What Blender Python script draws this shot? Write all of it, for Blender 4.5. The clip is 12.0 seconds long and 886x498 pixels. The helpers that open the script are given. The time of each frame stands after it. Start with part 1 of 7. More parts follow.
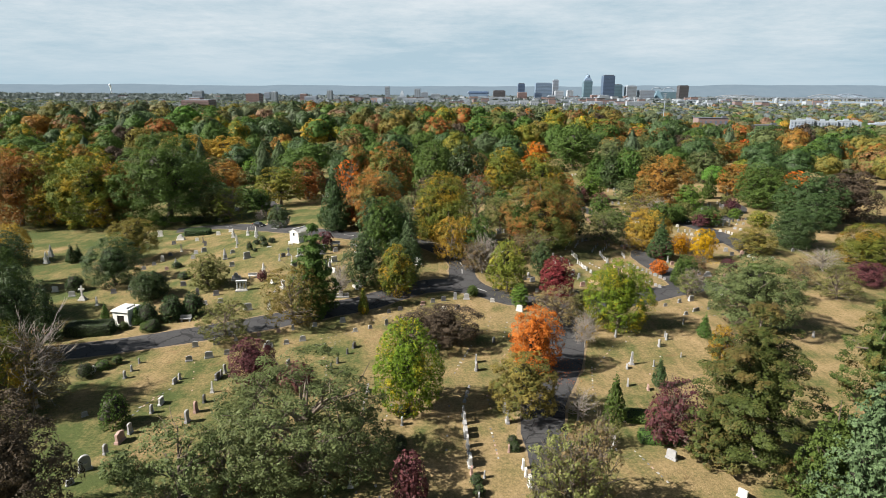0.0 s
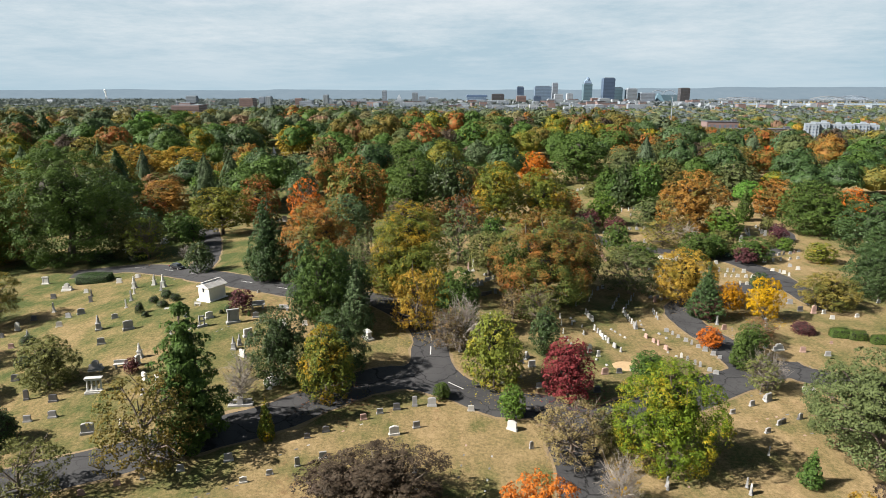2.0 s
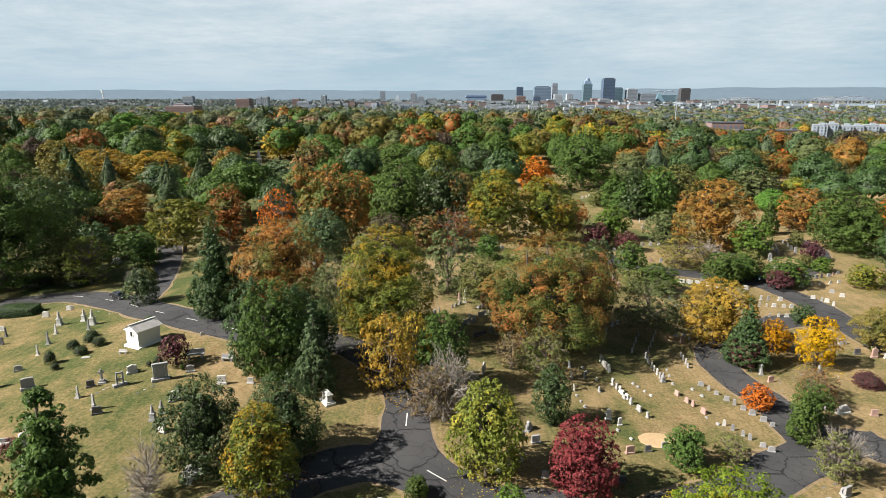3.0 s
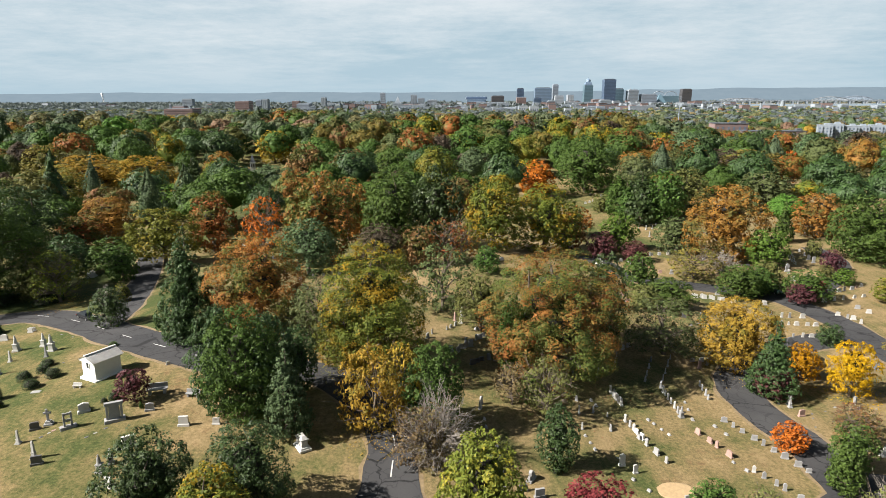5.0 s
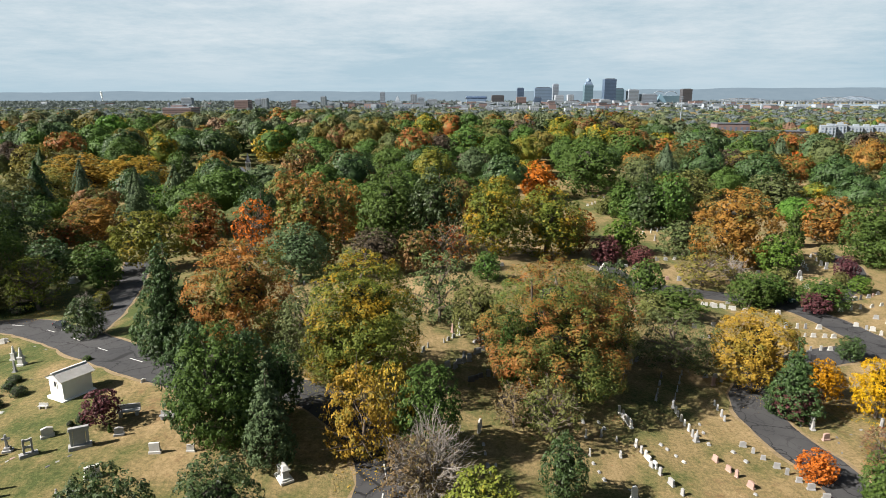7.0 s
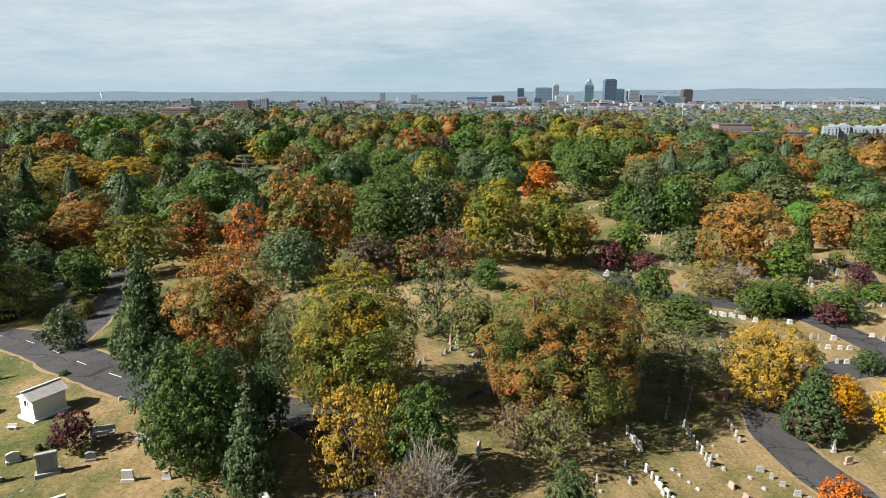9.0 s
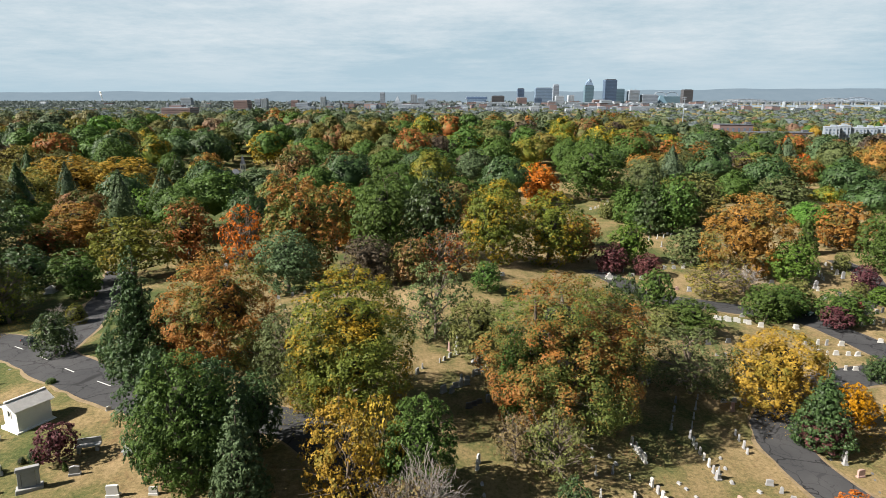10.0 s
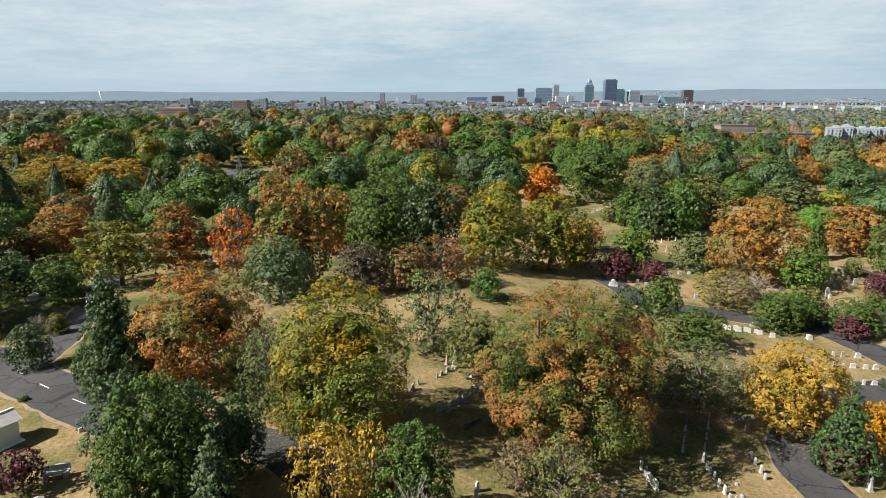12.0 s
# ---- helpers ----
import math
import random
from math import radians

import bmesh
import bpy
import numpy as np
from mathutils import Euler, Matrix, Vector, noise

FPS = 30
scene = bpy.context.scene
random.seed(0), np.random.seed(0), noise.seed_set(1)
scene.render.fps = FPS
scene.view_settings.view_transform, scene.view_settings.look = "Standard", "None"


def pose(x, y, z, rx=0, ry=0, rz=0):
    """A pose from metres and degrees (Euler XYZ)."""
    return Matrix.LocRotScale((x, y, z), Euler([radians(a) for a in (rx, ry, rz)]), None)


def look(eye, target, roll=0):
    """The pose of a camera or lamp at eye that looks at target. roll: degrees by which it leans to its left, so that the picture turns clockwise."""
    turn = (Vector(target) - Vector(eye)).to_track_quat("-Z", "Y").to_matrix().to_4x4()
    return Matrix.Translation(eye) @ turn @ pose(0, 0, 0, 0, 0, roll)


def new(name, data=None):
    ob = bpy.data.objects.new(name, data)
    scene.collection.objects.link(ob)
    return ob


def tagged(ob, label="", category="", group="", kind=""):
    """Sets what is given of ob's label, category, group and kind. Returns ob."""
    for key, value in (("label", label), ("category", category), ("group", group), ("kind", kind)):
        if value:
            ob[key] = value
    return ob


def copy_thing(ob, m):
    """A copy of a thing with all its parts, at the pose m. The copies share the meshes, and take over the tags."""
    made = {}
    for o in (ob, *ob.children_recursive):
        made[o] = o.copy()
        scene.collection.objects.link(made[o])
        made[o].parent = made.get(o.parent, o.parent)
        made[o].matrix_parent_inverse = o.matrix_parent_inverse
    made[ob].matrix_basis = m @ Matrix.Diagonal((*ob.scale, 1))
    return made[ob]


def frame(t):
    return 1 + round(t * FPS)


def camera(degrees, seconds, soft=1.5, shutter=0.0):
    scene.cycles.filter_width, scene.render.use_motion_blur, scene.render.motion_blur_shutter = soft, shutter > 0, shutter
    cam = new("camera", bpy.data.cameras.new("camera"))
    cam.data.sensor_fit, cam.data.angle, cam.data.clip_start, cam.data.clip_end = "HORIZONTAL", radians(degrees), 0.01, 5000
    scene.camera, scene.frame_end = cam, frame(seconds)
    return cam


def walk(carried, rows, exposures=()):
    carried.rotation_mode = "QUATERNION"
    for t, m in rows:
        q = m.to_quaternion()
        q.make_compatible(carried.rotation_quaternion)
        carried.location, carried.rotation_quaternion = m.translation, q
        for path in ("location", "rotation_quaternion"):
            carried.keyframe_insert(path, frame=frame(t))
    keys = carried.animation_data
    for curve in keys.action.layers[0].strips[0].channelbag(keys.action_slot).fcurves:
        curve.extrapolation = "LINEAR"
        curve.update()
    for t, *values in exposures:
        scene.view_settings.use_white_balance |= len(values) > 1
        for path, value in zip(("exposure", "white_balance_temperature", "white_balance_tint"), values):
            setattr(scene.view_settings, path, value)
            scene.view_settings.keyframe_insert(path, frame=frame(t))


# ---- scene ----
cam = camera(70.0, 12.0, 0.75)
EYE = 47.0
ROWS = [
    (0.0, -0.00, 0.00, 0.00, -14.362, 0.341, 0.001),
    (0.5, 1.50, 10.25, -0.20, -14.327, 0.215, -0.003),
    (1.0, 3.12, 21.11, -0.41, -14.240, 0.127, 0.015),
    (1.5, 4.95, 34.24, -0.61, -14.111, 0.078, 0.028),
    (2.0, 6.78, 48.23, -0.83, -14.032, 0.054, 0.014),
    (2.5, 8.36, 61.35, -1.03, -13.968, 0.050, -0.007),
    (3.0, 9.47, 72.00, -1.16, -13.991, 0.040, -0.033),
    (5.0, 10.82, 82.90, -1.13, -13.851, -0.193, 0.077),
    (5.5, 10.94, 85.09, -1.21, -13.899, -0.159, 0.065),
    (6.0, 11.05, 86.86, -1.29, -13.926, -0.123, 0.055),
    (6.5, 11.16, 88.39, -1.35, -13.918, -0.089, 0.050),
    (7.0, 11.27, 89.80, -1.39, -13.898, -0.065, 0.047),
    (9.0, 11.69, 95.28, -1.46, -13.866, -0.011, 0.055),
    (9.5, 11.79, 96.65, -1.47, -13.863, -0.000, 0.055),
    (10.0, 11.90, 98.03, -1.47, -13.861, 0.010, 0.054),
    (10.5, 12.01, 99.40, -1.48, -13.861, 0.021, 0.051),
    (11.0, 12.11, 100.75, -1.49, -13.870, 0.033, 0.049),
    (11.5, 12.21, 102.11, -1.51, -13.858, 0.046, 0.046),
    (12.0, 12.30, 103.47, -1.52, -13.847, 0.057, 0.042),
]
walk(cam, [(t, pose(x, y, EYE + z, 90 + pitch, 0, yaw) @ pose(0, 0, 0, 0, 0, roll)) for t, x, y, z, pitch, roll, yaw in ROWS])

# ---- daylight ----
SUN_EL, SUN_FROM = radians(39), radians(196)      # height of the sun; compass angle it shines from, counted from +x
EXPOSURE = 1.50
scene.view_settings.exposure = EXPOSURE
sun = new("sun", bpy.data.lights.new("sun", "SUN"))
sun.data.energy, sun.data.angle, sun.data.color = 5.0, radians(0.6), (1.0, 0.940, 0.855)
sun_way = Vector((math.cos(SUN_FROM) * math.cos(SUN_EL), math.sin(SUN_FROM) * math.cos(SUN_EL), math.sin(SUN_EL)))
sun.matrix_world = look(sun_way * 100, (0, 0, 0))


class Nodes:
    """Short hand for building a node tree."""

    def __init__(self, tree):
        self.tree = tree
        tree.nodes.clear()

    def add(self, kind, **values):
        n = self.tree.nodes.new(kind)
        for key, value in values.items():
            if key in ("noise_dimensions", "blend_type", "operation", "data_type", "feature", "sky_type", "sun_disc",
                       "sun_elevation", "sun_rotation", "sun_intensity", "altitude", "air_density", "dust_density", "ozone_density", "distance", "attribute_name", "clamp", "vector_type"):
                setattr(n, key, value)
        return n

    def put(self, n, **inputs):
        for key, value in inputs.items():
            name = key.replace("_", " ")
            slot = n.inputs[int(key[1:])] if key[0] == "i" and key[1:].isdigit() else n.inputs[name]
            if isinstance(value, bpy.types.NodeSocket):
                self.tree.links.new(value, slot)
            else:
                slot.default_value = value
        return n

    def noise(self, vector, scale, detail=3.0, rough=0.55):
        n = self.add("ShaderNodeTexNoise")
        self.put(n, Vector=vector, Scale=scale, Detail=detail, Roughness=rough)
        return n.outputs[0]

    def ramp(self, fac, stops):
        n = self.add("ShaderNodeValToRGB")
        els = n.color_ramp.elements
        while len(els) < len(stops):
            els.new(0.5)
        for e, (pos, col) in zip(els, stops):
            e.position, e.color = pos, (*col, 1)
        self.tree.links.new(fac, n.inputs[0])
        return n.outputs[0]

    def mix(self, fac, a, b, blend="MIX"):
        n = self.add("ShaderNodeMixRGB", blend_type=blend)
        self.put(n, i0=fac, i1=a if isinstance(a, bpy.types.NodeSocket) else (*a, 1), i2=b if isinstance(b, bpy.types.NodeSocket) else (*b, 1))
        return n.outputs[0]

    def math(self, op, a, b=0.0, clamp=False):
        n = self.add("ShaderNodeMath", operation=op)
        n.use_clamp = clamp
        self.put(n, i0=a, i1=b)
        return n.outputs[0]

    def bump(self, height, strength, distance):
        n = self.add("ShaderNodeBump")
        self.put(n, Height=height, Strength=strength, Distance=distance)
        return n.outputs[0]


def build_world():
    world = bpy.data.worlds.new("sky")
    scene.world = world
    world.use_nodes = True
    w = Nodes(world.node_tree)
    sky = w.add("ShaderNodeTexSky", sky_type="NISHITA", sun_disc=False, sun_elevation=SUN_EL, sun_rotation=radians(90) - SUN_FROM,
                altitude=150.0, air_density=1.0, dust_density=2.0, ozone_density=1.2)
    where = w.add("ShaderNodeTexCoord").outputs["Generated"]
    parts = w.add("ShaderNodeSeparateXYZ")
    w.put(parts, Vector=where)
    up = w.math("MAXIMUM", parts.outputs[2], 0.0)
    flat = w.math("ADD", up, 0.10)
    deck = w.add("ShaderNodeCombineXYZ")
    w.put(deck, X=w.math("DIVIDE", parts.outputs[0], flat), Y=w.math("DIVIDE", parts.outputs[1], flat), Z=1.7)
    veil = w.noise(deck.outputs[0], 0.36, 8.0, 0.56)
    streak = w.noise(deck.outputs[0], 1.3, 9.0, 0.72)
    cover = w.math("ADD", w.math("MULTIPLY", veil, 0.55), w.math("MULTIPLY", streak, 0.45))
    cover = w.ramp(cover, [(0.42, (0.0, 0.0, 0.0)), (0.62, (1, 1, 1))])
    # clouds thin out overhead and melt into the haze at the horizon
    low = w.ramp(up, [(0.005, (0.25, 0.25, 0.25)), (0.07, (0.9, 0.9, 0.9)), (0.16, (1, 1, 1)), (0.38, (0.13, 0.13, 0.13))])
    cover = w.math("MULTIPLY", cover, low)
    mist = w.ramp(up, [(0.0, (1.0, 1.0, 1.0)), (0.15, (0.94, 0.94, 0.94)), (0.45, (0.10, 0.10, 0.10))])
    back = w.add("ShaderNodeBackground")
    clear = w.mix(1.0, sky.outputs[0], (0.0130, 0.0148, 0.0153), "MULTIPLY")
    w.put(back, Color=w.mix(mist, clear, (0.162, 0.216, 0.250)), Strength=1.0)
    cloud = w.add("ShaderNodeBackground")
    w.put(cloud, Color=(0.262, 0.287, 0.303, 1), Strength=1.0)
    both = w.add("ShaderNodeMixShader")
    w.put(both, i0=cover, i1=back.outputs[0], i2=cloud.outputs[0])
    out = w.add("ShaderNodeOutputWorld")
    w.put(out, Surface=both.outputs[0])


build_world()


# ---- materials ----
def material(name):
    m = bpy.data.materials.new(name)
    m.use_nodes = True
    n = Nodes(m.node_tree)
    out = n.add("ShaderNodeOutputMaterial")
    return m, n, out


def principled(n, out, **inputs):
    b = n.add("ShaderNodeBsdfPrincipled")
    n.put(b, **inputs)
    n.put(out, Surface=b.outputs[0])
    return b


def foliage(name, deep, light, accent=None, share=0.0, patch=0.5, gloss=0.10):
    """Leaves: deep and light shades vary leaf by leaf and in patches; accent tints whole boughs, the outer and upper ones first."""
    m, n, out = material(name)
    geo = n.add("ShaderNodeNewGeometry")
    spot = n.add("ShaderNodeTexCoord").outputs["Object"]
    each = geo.outputs["Random Per Island"]
    broad = n.noise(spot, patch, 3.0)
    fleck = n.noise(spot, patch * 2.6, 3.0, 0.7)
    fac = n.math("ADD", n.math("MULTIPLY", each, 0.45), n.math("MULTIPLY", broad, 0.80))
    fac = n.math("ADD", fac, n.math("MULTIPLY", n.math("SUBTRACT", fleck, 0.5), 0.9))
    fac = n.math("SUBTRACT", fac, 0.10, True)
    col = n.mix(fac, tuple(0.52 * c for c in deep), light)
    if accent:
        bough = n.noise(spot, patch * 0.55, 3.0)
        bough = n.math("ADD", bough, n.math("MULTIPLY", each, 0.16))
        bough = n.math("ADD", bough, n.math("MULTIPLY", n.math("SUBTRACT", fleck, 0.4), 0.30))
        edge = 0.68 - share * 0.3
        bough = n.ramp(bough, [(edge - 0.04, (0, 0, 0)), (edge + 0.12, (1, 1, 1))])
        dim = n.mix(n.math("MULTIPLY", each, 0.55), accent, tuple(0.45 * c for c in accent))
        col = n.mix(bough, col, dim)
    own = n.add("ShaderNodeObjectInfo").outputs["Random"]
    hue = n.add("ShaderNodeHueSaturation")
    n.put(hue, Hue=n.math("ADD", n.math("MULTIPLY", own, 0.03), 0.485), Saturation=1.07, Value=n.math("ADD", n.math("MULTIPLY", own, 0.30), 0.78), Color=col)
    col = hue.outputs[0]
    face = n.add("ShaderNodeBsdfPrincipled")
    n.put(face, Base_Color=col, Roughness=0.52, Specular_IOR_Level=gloss)
    thin = n.add("ShaderNodeBsdfTranslucent")
    n.put(thin, Color=n.mix(1.0, col, (1.0, 1.0, 0.80), "MULTIPLY"))
    both = n.add("ShaderNodeMixShader")
    n.put(both, i0=0.24, i1=face.outputs[0], i2=thin.outputs[0])
    n.put(out, Surface=both.outputs[0])
    return m


LEAF = {
    "dark": foliage("dark green leaves", (0.022, 0.040, 0.017), (0.070, 0.112, 0.037), gloss=0.25),
    "green": foliage("green leaves", (0.035, 0.066, 0.020), (0.104, 0.161, 0.043)),
    "bright": foliage("bright green leaves", (0.054, 0.111, 0.025), (0.138, 0.231, 0.051)),
    "greengold": foliage("green leaves turning gold", (0.056, 0.082, 0.020), (0.165, 0.190, 0.042), (0.340, 0.215, 0.040), 0.13),
    "greenrust": foliage("green leaves turning rust", (0.048, 0.070, 0.022), (0.140, 0.170, 0.048), (0.290, 0.125, 0.050), 0.27),
    "olive": foliage("olive leaves", (0.070, 0.081, 0.029), (0.192, 0.196, 0.072)),
    "grey": foliage("grey-green leaves", (0.052, 0.072, 0.030), (0.152, 0.184, 0.078)),
    "blue": foliage("blue-green needles", (0.046, 0.076, 0.040), (0.130, 0.180, 0.088)),
    "pine": foliage("pine needles", (0.030, 0.050, 0.016), (0.105, 0.130, 0.040), (0.150, 0.115, 0.045), 0.16),
    "lime": foliage("yellow-green leaves", (0.078, 0.104, 0.022), (0.205, 0.225, 0.050), (0.320, 0.270, 0.055), 0.02),
    "ochre": foliage("ochre leaves", (0.125, 0.108, 0.034), (0.300, 0.248, 0.074), (0.110, 0.125, 0.039), 0.2),
    "gold": foliage("golden leaves", (0.240, 0.150, 0.032), (0.490, 0.340, 0.078), (0.200, 0.175, 0.042), 0.10),
    "amber": foliage("golden orange leaves", (0.300, 0.165, 0.024), (0.560, 0.330, 0.045)),
    "limegold": foliage("green leaves with golden boughs", (0.056, 0.105, 0.016), (0.165, 0.245, 0.036), (0.400, 0.330, 0.045), 0.02),
    "tan": foliage("tan orange leaves", (0.190, 0.098, 0.034), (0.420, 0.225, 0.072), (0.140, 0.130, 0.042), 0.16),
    "orange": foliage("orange leaves", (0.277, 0.075, 0.031), (0.594, 0.201, 0.063)),
    "flame": foliage("salmon-red leaves", (0.200, 0.075, 0.032), (0.440, 0.180, 0.075), (0.110, 0.125, 0.036), 0.30),
    "rust": foliage("rust-brown leaves", (0.135, 0.070, 0.040), (0.330, 0.170, 0.095), (0.105, 0.117, 0.039), 0.35),
    "red": foliage("crimson leaves", (0.105, 0.024, 0.028), (0.270, 0.068, 0.066)),
    "maroon": foliage("purple leaves", (0.042, 0.018, 0.023), (0.158, 0.066, 0.070)),
    "plum": foliage("dark purple-brown leaves", (0.034, 0.028, 0.022), (0.114, 0.087, 0.063)),
    "brown": foliage("sparse brown leaves", (0.104, 0.078, 0.040), (0.267, 0.207, 0.108)),
    # far woods: distance haze is mixed into these five leaf colours
    "moss": foliage("grey-green hazed woodland leaves", (0.078, 0.098, 0.058), (0.150, 0.174, 0.096), None, 0, 0.15),
    "slate": foliage("green hazed woodland leaves", (0.062, 0.088, 0.056), (0.116, 0.150, 0.086), None, 0, 0.15),
    "straw": foliage("olive hazed woodland leaves", (0.140, 0.135, 0.072), (0.235, 0.215, 0.112), None, 0, 0.15),
    "bronze": foliage("brown hazed woodland leaves", (0.150, 0.100, 0.074), (0.245, 0.152, 0.106), None, 0, 0.15),
    "haze": foliage("blue-green hazed woodland leaves", (0.165, 0.200, 0.205), (0.122, 0.146, 0.148), None, 0, 0.02),
}


def bark(name, dark, pale):
    m, n, out = material(name)
    spot = n.add("ShaderNodeTexCoord").outputs["Object"]
    stretch = n.add("ShaderNodeMapping")
    n.put(stretch, Vector=spot, Scale=(3.0, 3.0, 0.5))
    rough = n.noise(stretch.outputs[0], 3.0, 5.0, 0.7)
    principled(n, out, Base_Color=n.mix(rough, dark, pale), Roughness=0.9, Normal=n.bump(rough, 0.6, 0.08))
    return m


BARK = bark("bark", (0.045, 0.034, 0.025), (0.17, 0.135, 0.105))
# filler hull of the crowns: near-black colour stands in for inner shade
HEART_SHADE = bark("crown heart shade", (0.010, 0.009, 0.006), (0.030, 0.026, 0.016))
PALE_BARK = bark("pale bark", (0.12, 0.10, 0.085), (0.31, 0.28, 0.25))


def stone(name, dark, pale, rough=0.75):
    m, n, out = material(name)
    spot = n.add("ShaderNodeTexCoord").outputs["Object"]
    grain = n.noise(spot, 40.0, 4.0, 0.7)
    stain = n.noise(spot, 2.2, 5.0, 0.65)
    own = n.add("ShaderNodeObjectInfo").outputs["Random"]
    fac = n.math("ADD", n.math("MULTIPLY", grain, 0.3), n.math("ADD", n.math("MULTIPLY", stain, 0.55), n.math("MULTIPLY", own, 0.3)), True)
    principled(n, out, Base_Color=n.mix(fac, dark, pale), Roughness=rough, Normal=n.bump(grain, 0.25, 0.01))
    return m


STONE = {
    "white": stone("white marble", (0.240, 0.235, 0.222), (0.500, 0.492, 0.470)),
    "grey": stone("grey granite", (0.110, 0.110, 0.116), (0.335, 0.334, 0.330)),
    "dark": stone("dark granite", (0.027, 0.028, 0.031), (0.109, 0.109, 0.117), 0.4),
    "rose": stone("rose granite", (0.172, 0.101, 0.086), (0.374, 0.257, 0.218)),
}


def build_grass():
    m, n, out = material("dry autumn grass")
    spot = n.add("ShaderNodeTexCoord").outputs["Object"]
    broad = n.noise(spot, 0.022, 4.0, 0.6)
    patch = n.noise(spot, 0.11, 5.0, 0.65)
    mown = n.add("ShaderNodeMapping")
    n.put(mown, Vector=spot, Rotation=(0, 0, 0.5), Scale=(0.5, 0.06, 1.0))
    stripe = n.noise(mown.outputs[0], 1.0, 3.0)
    tuft = n.noise(spot, 2.2, 6.0, 0.75)
    fine = n.noise(spot, 9.0, 3.0, 0.7)
    fac = n.math("ADD", n.math("MULTIPLY", broad, 0.75), n.math("MULTIPLY", patch, 0.95))
    fac = n.math("ADD", fac, n.math("MULTIPLY", stripe, 0.30))
    fac = n.math("ADD", fac, n.math("MULTIPLY", tuft, 0.45))
    # lawn greener and darker towards -x
    side = n.add("ShaderNodeSeparateXYZ")
    n.put(side, Vector=spot)
    greener_left = n.math("MULTIPLY", n.math("SUBTRACT", -5.0, side.outputs[0]), 0.014, True)
    fac = n.math("SUBTRACT", fac, n.math("ADD", n.math("MULTIPLY", greener_left, 0.13), 0.7))
    col = n.ramp(fac, [(0.31, (0.066, 0.086, 0.028)), (0.43, (0.132, 0.122, 0.048)), (0.55, (0.208, 0.158, 0.076)), (0.76, (0.300, 0.216, 0.116))])
    soil = n.math("MULTIPLY", n.noise(spot, 0.06, 5.0, 0.7), n.noise(spot, 0.6, 4.0, 0.7))
    soil = n.ramp(soil, [(0.32, (0, 0, 0)), (0.42, (0.6, 0.6, 0.6))])
    col = n.mix(soil, col, (0.17, 0.100, 0.050))
    dark = n.ramp(n.math("ADD", n.math("MULTIPLY", tuft, 0.6), n.math("MULTIPLY", fine, 0.5)), [(0.33, (0.40, 0.40, 0.40)), (0.72, (1.10, 1.10, 1.10))])
    col = n.mix(1.0, col, dark, "MULTIPLY")
    principled(n, out, Base_Color=col, Roughness=0.95, Specular_IOR_Level=0.1, Normal=n.bump(n.math("ADD", tuft, fine), 0.7, 0.12))
    return m


def build_asphalt():
    m, n, out = material("cracked asphalt")
    spot = n.add("ShaderNodeTexCoord").outputs["Object"]
    wide = n.noise(spot, 0.09, 4.0, 0.6)
    grain = n.noise(spot, 6.0, 5.0, 0.7)
    bend = n.noise(spot, 0.35, 3.0)
    push = n.add("ShaderNodeVectorMath", operation="ADD")
    offset = n.add("ShaderNodeCombineXYZ")
    n.put(offset, X=n.math("MULTIPLY", bend, 5.0), Y=n.math("MULTIPLY", grain, 0.5))
    n.put(push, i0=spot, i1=offset.outputs[0])
    def cracks(scale, width):
        v = n.add("ShaderNodeTexVoronoi", feature="DISTANCE_TO_EDGE")
        n.put(v, Vector=push.outputs[0], Scale=scale, Randomness=1.0)
        return n.ramp(v.outputs["Distance"], [(width * 0.45, (0, 0, 0)), (width, (1, 1, 1))])
    lines = n.math("MULTIPLY", cracks(0.16, 0.022), n.math("ADD", n.math("MULTIPLY", cracks(0.42, 0.03), 0.45), 0.55))
    base = n.mix(n.math("ADD", n.math("MULTIPLY", wide, 1.3), n.math("SUBTRACT", n.math("MULTIPLY", grain, 0.4), 0.35)), (0.018, 0.019, 0.022), (0.064, 0.063, 0.064))
    col = n.mix(lines, (0.012, 0.012, 0.013), base)
    principled(n, out, Base_Color=col, Roughness=0.85, Specular_IOR_Level=0.25, Normal=n.bump(grain, 0.3, 0.03))
    return m


def plain(name, col, rough=0.7, metal=0.0, vary=0.12, scale=2.0):
    m, n, out = material(name)
    spot = n.add("ShaderNodeTexCoord").outputs["Object"]
    fac = n.noise(spot, scale, 5.0, 0.65)
    lo = tuple(c * (1 - vary * 1.6) for c in col)
    hi = tuple(min(1.0, c * (1 + vary)) for c in col)
    principled(n, out, Base_Color=n.mix(fac, lo, hi), Roughness=rough, Metallic=metal, Normal=n.bump(fac, 0.1, 0.02))
    return m


GRASS, ASPHALT = build_grass(), build_asphalt()
LITTER = plain("bare soil with fallen leaves", (0.20, 0.145, 0.078), 0.95, 0, 0.5, 1.6)
LINE_PAINT = plain("worn white road paint", (0.45, 0.45, 0.44), 0.8, 0, 0.3, 6.0)


# ---- building blocks ----
def part(name, bm, mat, parent, label=""):
    """One mesh object out of a bmesh, under a thing."""
    data = bpy.data.meshes.new(name)
    bm.to_mesh(data)
    bm.free()
    data.materials.append(mat)
    ob = new(name, data)
    ob.parent = parent
    if label:
        tagged(ob, label)
    return ob


def mesh_from(name, verts, faces, mat, smooth=False):
    data = bpy.data.meshes.new(name)
    data.from_pydata(verts, [], faces)
    data.materials.append(mat)
    if smooth:
        data.polygons.foreach_set("use_smooth", [True] * len(data.polygons))
    data.update()
    return data


